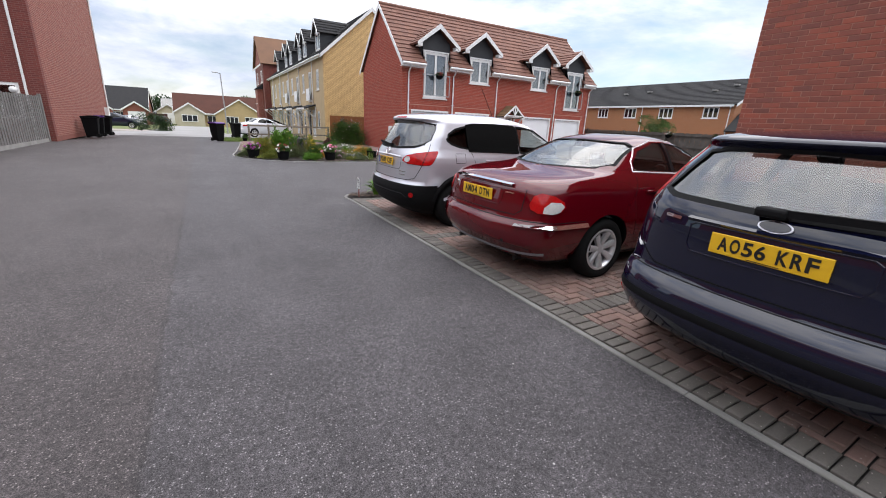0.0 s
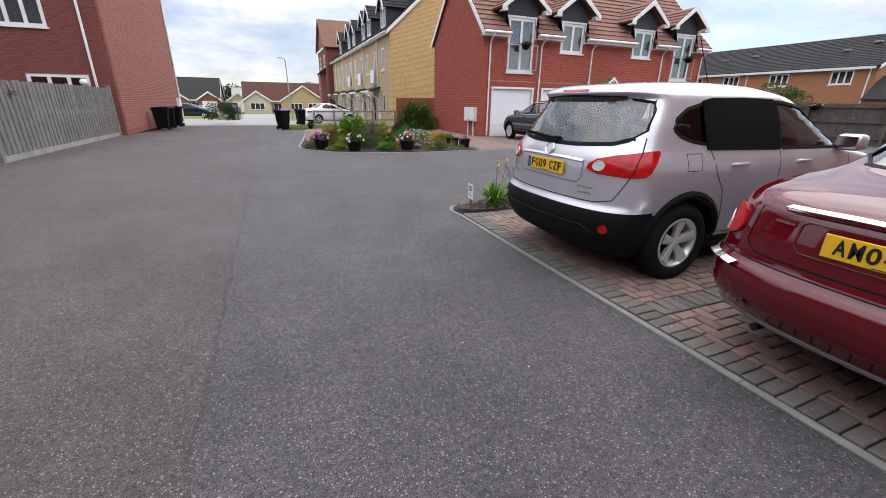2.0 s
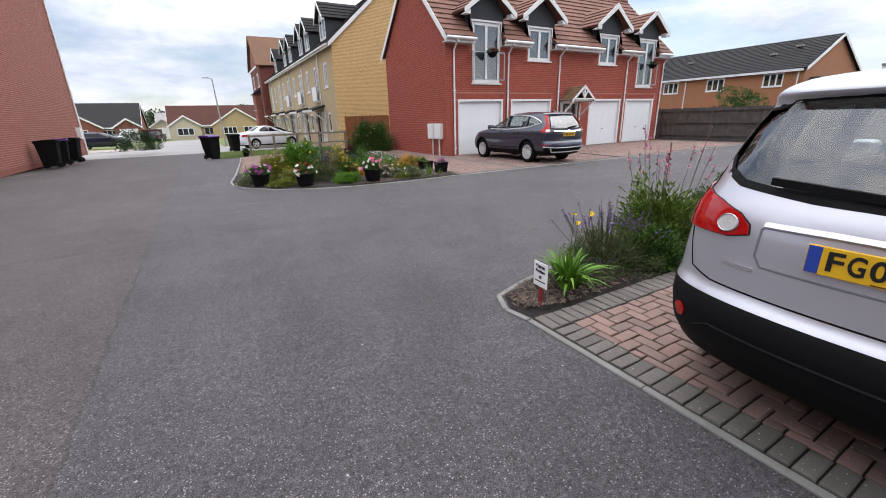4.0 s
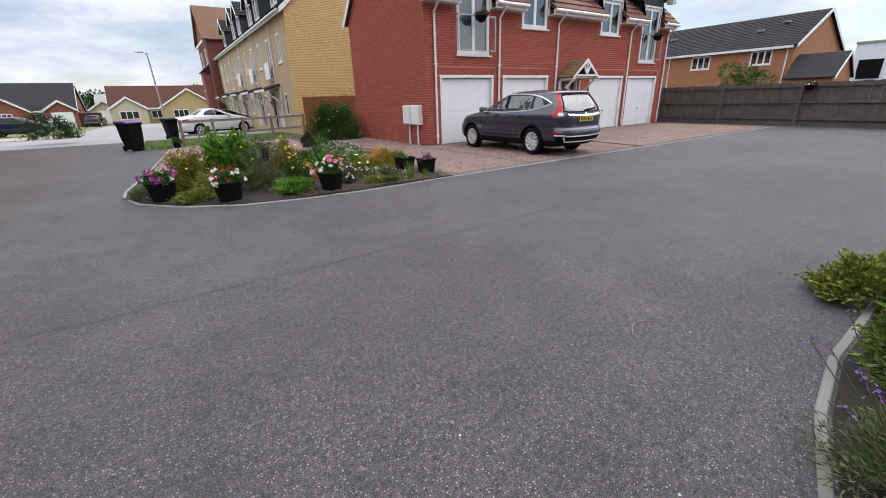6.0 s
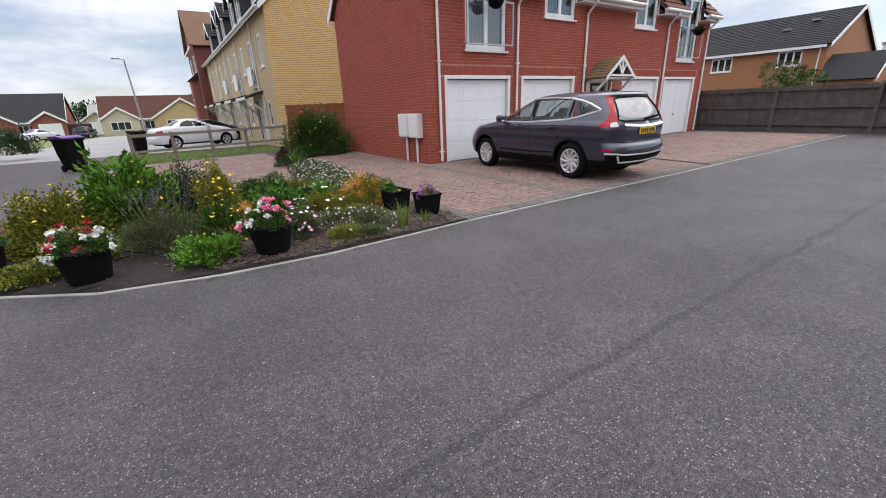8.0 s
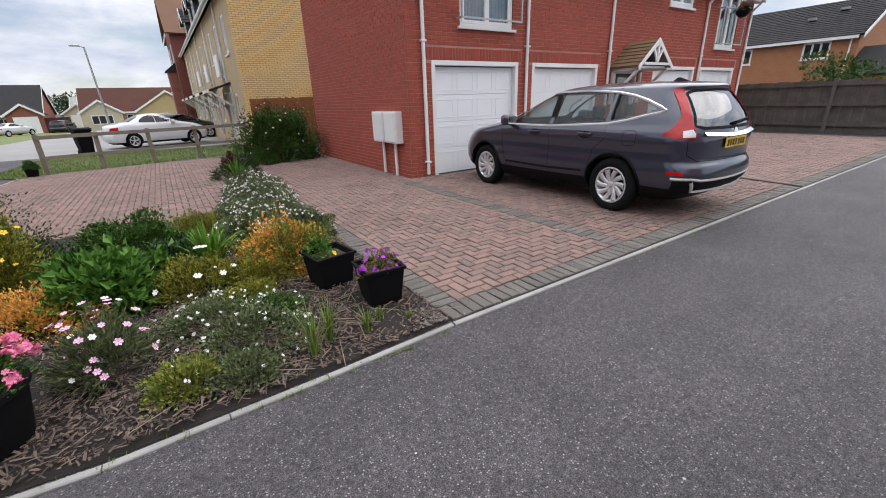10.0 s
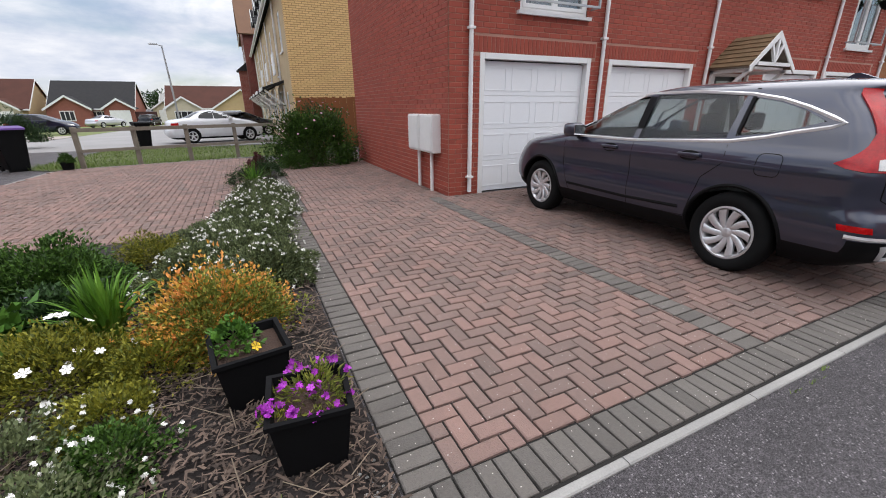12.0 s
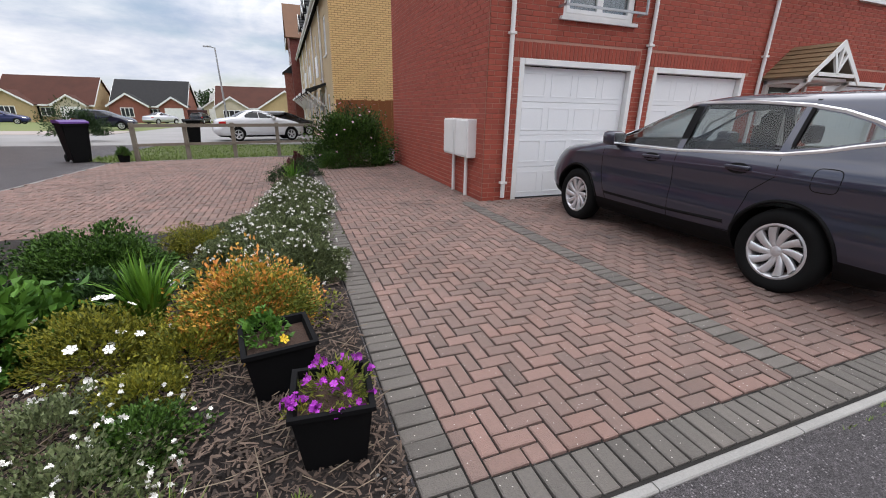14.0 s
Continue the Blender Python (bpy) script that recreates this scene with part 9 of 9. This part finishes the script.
# ---- edging stones ----
def edging(label, line, width=0.048, top=0.014, unit_len=0.9, mat=None):
    """A run of pale concrete edging stones along a line, each its own part."""
    t = thing("edging", label, "edging", (0, 0, 0), kind="structure")
    pts = [Vector((x, y, 0)) for x, y in line]
    for a, b in zip(pts, pts[1:]):
        n = max(1, round((b - a).length / unit_len))
        d = (b - a).normalized()
        s = Vector((-d.y, d.x, 0)) * width / 2
        for k in range(n):
            p, q = a.lerp(b, k / n) + d * 0.003, a.lerp(b, (k + 1) / n) - d * 0.003
            bm = bmesh.new()
            e = 0.006
            rows = [[bm.verts.new(c + o + Vector((0, 0, z))) for c, o in ((p, -s * f), (q, -s * f), (q, s * f), (p, s * f))] for f, z in ((1, -0.05), (1, top - e), (1 - e / width * 2, top))]
            for r0, r1 in zip(rows, rows[1:]):
                for i in range(4):
                    bm.faces.new((r0[i], r0[(i + 1) % 4], r1[(i + 1) % 4], r1[i]))
            bm.faces.new(rows[-1])
            part("edging_stone", bm, mat or CONCRETE_DARK, t)
    return t


edging("pale concrete edging along the parking bays", [(2.36, -4.5), (2.36, 7.62)])
edging("pale concrete edging curving round the small bed", [(2.36, 7.63), (2.325, 7.86), (2.43, 8.09), (2.73, 8.2), (3.19, 8.32), (3.99, 8.56), (4.6, 8.66), (7.4, 8.74)], unit_len=0.6)
edging("pale concrete edging curving round the corner bed", [(1.85, 26.3), (1.55, 23.0), (1.17, 19.4), (0.93, 17.6), (0.95, 16.88), (1.17, 16.19), (1.73, 15.51), (2.48, 15.02), (3.4, 14.79), (4.4, 14.70), (5.4, 14.72), (6.28, 14.755)], unit_len=0.6, width=0.042, mat=CONCRETE)
edging("pale concrete edging along the block-paved drive", [(6.29, 14.755), (22.1, 14.755)], mat=CONCRETE, width=0.044)
edging("low dark raised strip across the drive", [(12.82, 14.79), (13.2, 17.7)], width=0.05, top=0.045, mat=WOOD_DARK)
edging("pale concrete edging along the rough verge", [(1.9, 26.55), (7.5, 27.6)])


# ---- block paving ----
PB, PJ, PT = 0.0915, 0.011, 0.02


def paver(x0, x1, y0, y1, z, tilt=(0.0, 0.0)):
    """One chamfered block as vertices and faces."""
    e, h = 0.007, 0.02
    outer, inner = [(x0, y0), (x1, y0), (x1, y1), (x0, y1)], [(x0 + e, y0 + e), (x1 - e, y0 + e), (x1 - e, y1 - e), (x0 + e, y1 - e)]
    cx, cy = (x0 + x1) / 2, (y0 + y1) / 2
    lean = lambda x, y: (x - cx) * tilt[0] + (y - cy) * tilt[1]
    vs = [(x, y, z - h) for x, y in outer] + [(x, y, z - e * 0.6 + lean(x, y)) for x, y in outer] + [(x, y, z + lean(x, y)) for x, y in inner]
    fs = [(r + i, r + (i + 1) % 4, r + 4 + (i + 1) % 4, r + 4 + i) for r in (0, 4) for i in range(4)] + [(8, 9, 10, 11)]
    return vs, fs


def herringbone(x0, x1, y0, y1, keep=None):
    """Blocks of a right-angled herringbone that fall in a rectangle, cut at its edges."""
    out = []
    for i in range(math.floor(x0 / PB) - 2, math.ceil(x1 / PB) + 2):
        for j in range(math.floor(y0 / PB) - 2, math.ceil(y1 / PB) + 2):
            k = (i - j) % 4
            if k == 0:
                r = (i * PB, (i + 2) * PB, j * PB, (j + 1) * PB)
            elif k == 3:
                r = (i * PB, (i + 1) * PB, j * PB, (j + 2) * PB)
            else:
                continue
            a, b, c, d = max(r[0], x0), min(r[1], x1), max(r[2], y0), min(r[3], y1)
            if b - a > 0.02 and d - c > 0.02 and (keep is None or keep((a + b) / 2, (c + d) / 2)):
                out.append((a + PJ / 2, b - PJ / 2, c + PJ / 2, d - PJ / 2))
    return out


def soldier_row(x0, x1, y0, y1, along):
    out, u, end = [], (x0 if along == "x" else y0), (x1 if along == "x" else y1)
    while u < end - 0.02:
        v = min(u + PB, end)
        out.append((u + PJ / 2, v - PJ / 2, y0 + PJ / 2, y1 - PJ / 2) if along == "x" else (x0 + PJ / 2, x1 - PJ / 2, u + PJ / 2, v - PJ / 2))
        u = v
    return out


def lay(name, label, bed, fields, near):
    """Paving: a sheet of jointing sand, loose blocks near the walk, and the rest of the blocks joined."""
    bm = bmesh.new()
    bm.faces.new([bm.verts.new((x, y, 0.005)) for x, y in bed])
    base = tagged(part(name, bm, JOINT), label, "block paving", kind="structure")
    rng, shared = random.Random(len(label)), {}
    for kind, blocks in fields:
        vs, fs = [], []
        for a, b, c, d in blocks:
            z, tilt = PT + rng.uniform(-0.003, 0.003), (rng.uniform(-0.035, 0.035), rng.uniform(-0.035, 0.035))
            x, y = (a + b) / 2, (c + d) / 2
            if near(x, y):
                key = (kind, round(b - a, 3), round(d - c, 3))
                if key not in shared:
                    me = bpy.data.meshes.new("paver")
                    w, h = (b - a) / 2, (d - c) / 2
                    v, f = paver(-w, w, -h, h, 0.0)
                    me.from_pydata(v, [], f)
                    me.materials.append(PAVER_RED_PIECE if kind == "red" else PAVER_GREY_PIECE)
                    shared[key] = me
                ob = new("paver", shared[key])
                ob.parent = base
                ob.matrix_local = Matrix.LocRotScale((x, y, z), Euler((tilt[1], -tilt[0], 0)), None)
            else:
                k = len(vs)
                v, f = paver(a, b, c, d, z, tilt)
                vs += v
                fs += [tuple(q + k for q in g) for g in f]
        tagged(part("pavers", (vs, fs), PAVER_RED if kind == "red" else PAVER_GREY, base), f"{'red-brown' if kind == 'red' else 'grey'} concrete block pavers", kind="stuff")
    return base


left_edge = lambda y: 1.02 + (y - 17.6) * 0.094
drive_red = herringbone(6.5, 8.44, 15.0, 19.66) + herringbone(8.64, 22.05, 15.0, 19.66) + herringbone(6.62, 8.78, 19.66, 26.2)
drive_grey = soldier_row(6.31, 22.05, 14.79, 15.0, "x") + soldier_row(6.3, 6.5, 15.0, 19.66, "y") + soldier_row(8.44, 8.64, 15.0, 19.66, "y") + soldier_row(6.42, 6.62, 19.66, 26.2, "y")
lay("driveway", "red herringbone block-paved drive with grey borders", [(6.3, 14.78), (22.1, 14.78), (22.1, 19.69), (8.8, 19.69), (8.8, 26.3), (6.4, 26.3), (6.3, 19.6)], [("red", drive_red), ("grey", drive_grey)], lambda x, y: x < 8.44 + 0.21 and y < 16.35)
forecourt = herringbone(1.1, 6.2, 18.9, 27.0, lambda x, y: x > left_edge(y) + 0.08 and y < 26.45 + (x - 1.9) * 0.18 and not inside(BED, x, y))
lay("forecourt", "red block-paved parking area behind the flower bed", [(1.17, 18.9), (6.3, 18.9), (6.3, 27.3), (1.9, 26.5)], [("red", [q for k, q in enumerate(forecourt)])], lambda x, y: False)
bays_red, bays_grey = [], soldier_row(2.39, 2.59, -4.4, 7.42, "y") + soldier_row(2.39, 7.55, 7.42, 7.62, "x")
for y0, y1 in ((-4.4, -0.35), (-0.15, 2.10), (2.30, 4.58), (4.78, 7.42)):
    bays_red += herringbone(2.59, 7.55, y0, y1)
for y in (-0.35, 2.10, 4.58):
    bays_grey += soldier_row(2.59, 7.55, y, y + 0.2, "x")
bays_grey = [q for q in bays_grey if q[1] - q[0] > 0.03]
lay("parking_bays", "red block-paved parking bays with grey borders", [(2.38, -4.5), (7.6, -4.5), (7.6, 7.63), (2.38, 7.63)], [("red", bays_red), ("grey", bays_grey)], lambda x, y: x < 3.5 and 4.5 < y)

# loose bricks on the near foot of the gable wall
for a, b, z0, z1, p in [q for q in side if near_side(q)]:
    key = f"brick_{round(b - a, 3)}"
    me = bpy.data.meshes.get(key)
    if me is None:
        me = bpy.data.meshes.new(key)
        v, f = brick_mesh([(-(b - a) / 2, (b - a) / 2, 0.0, z1 - z0, 0.0)], "x", -1)
        me.from_pydata(v, [], f)
        me.materials.append(BRICK_RED_PIECE)
    ob = new("brick", me)
    ob.parent = gable_wall
    ob.location = (p, (a + b) / 2, z0)
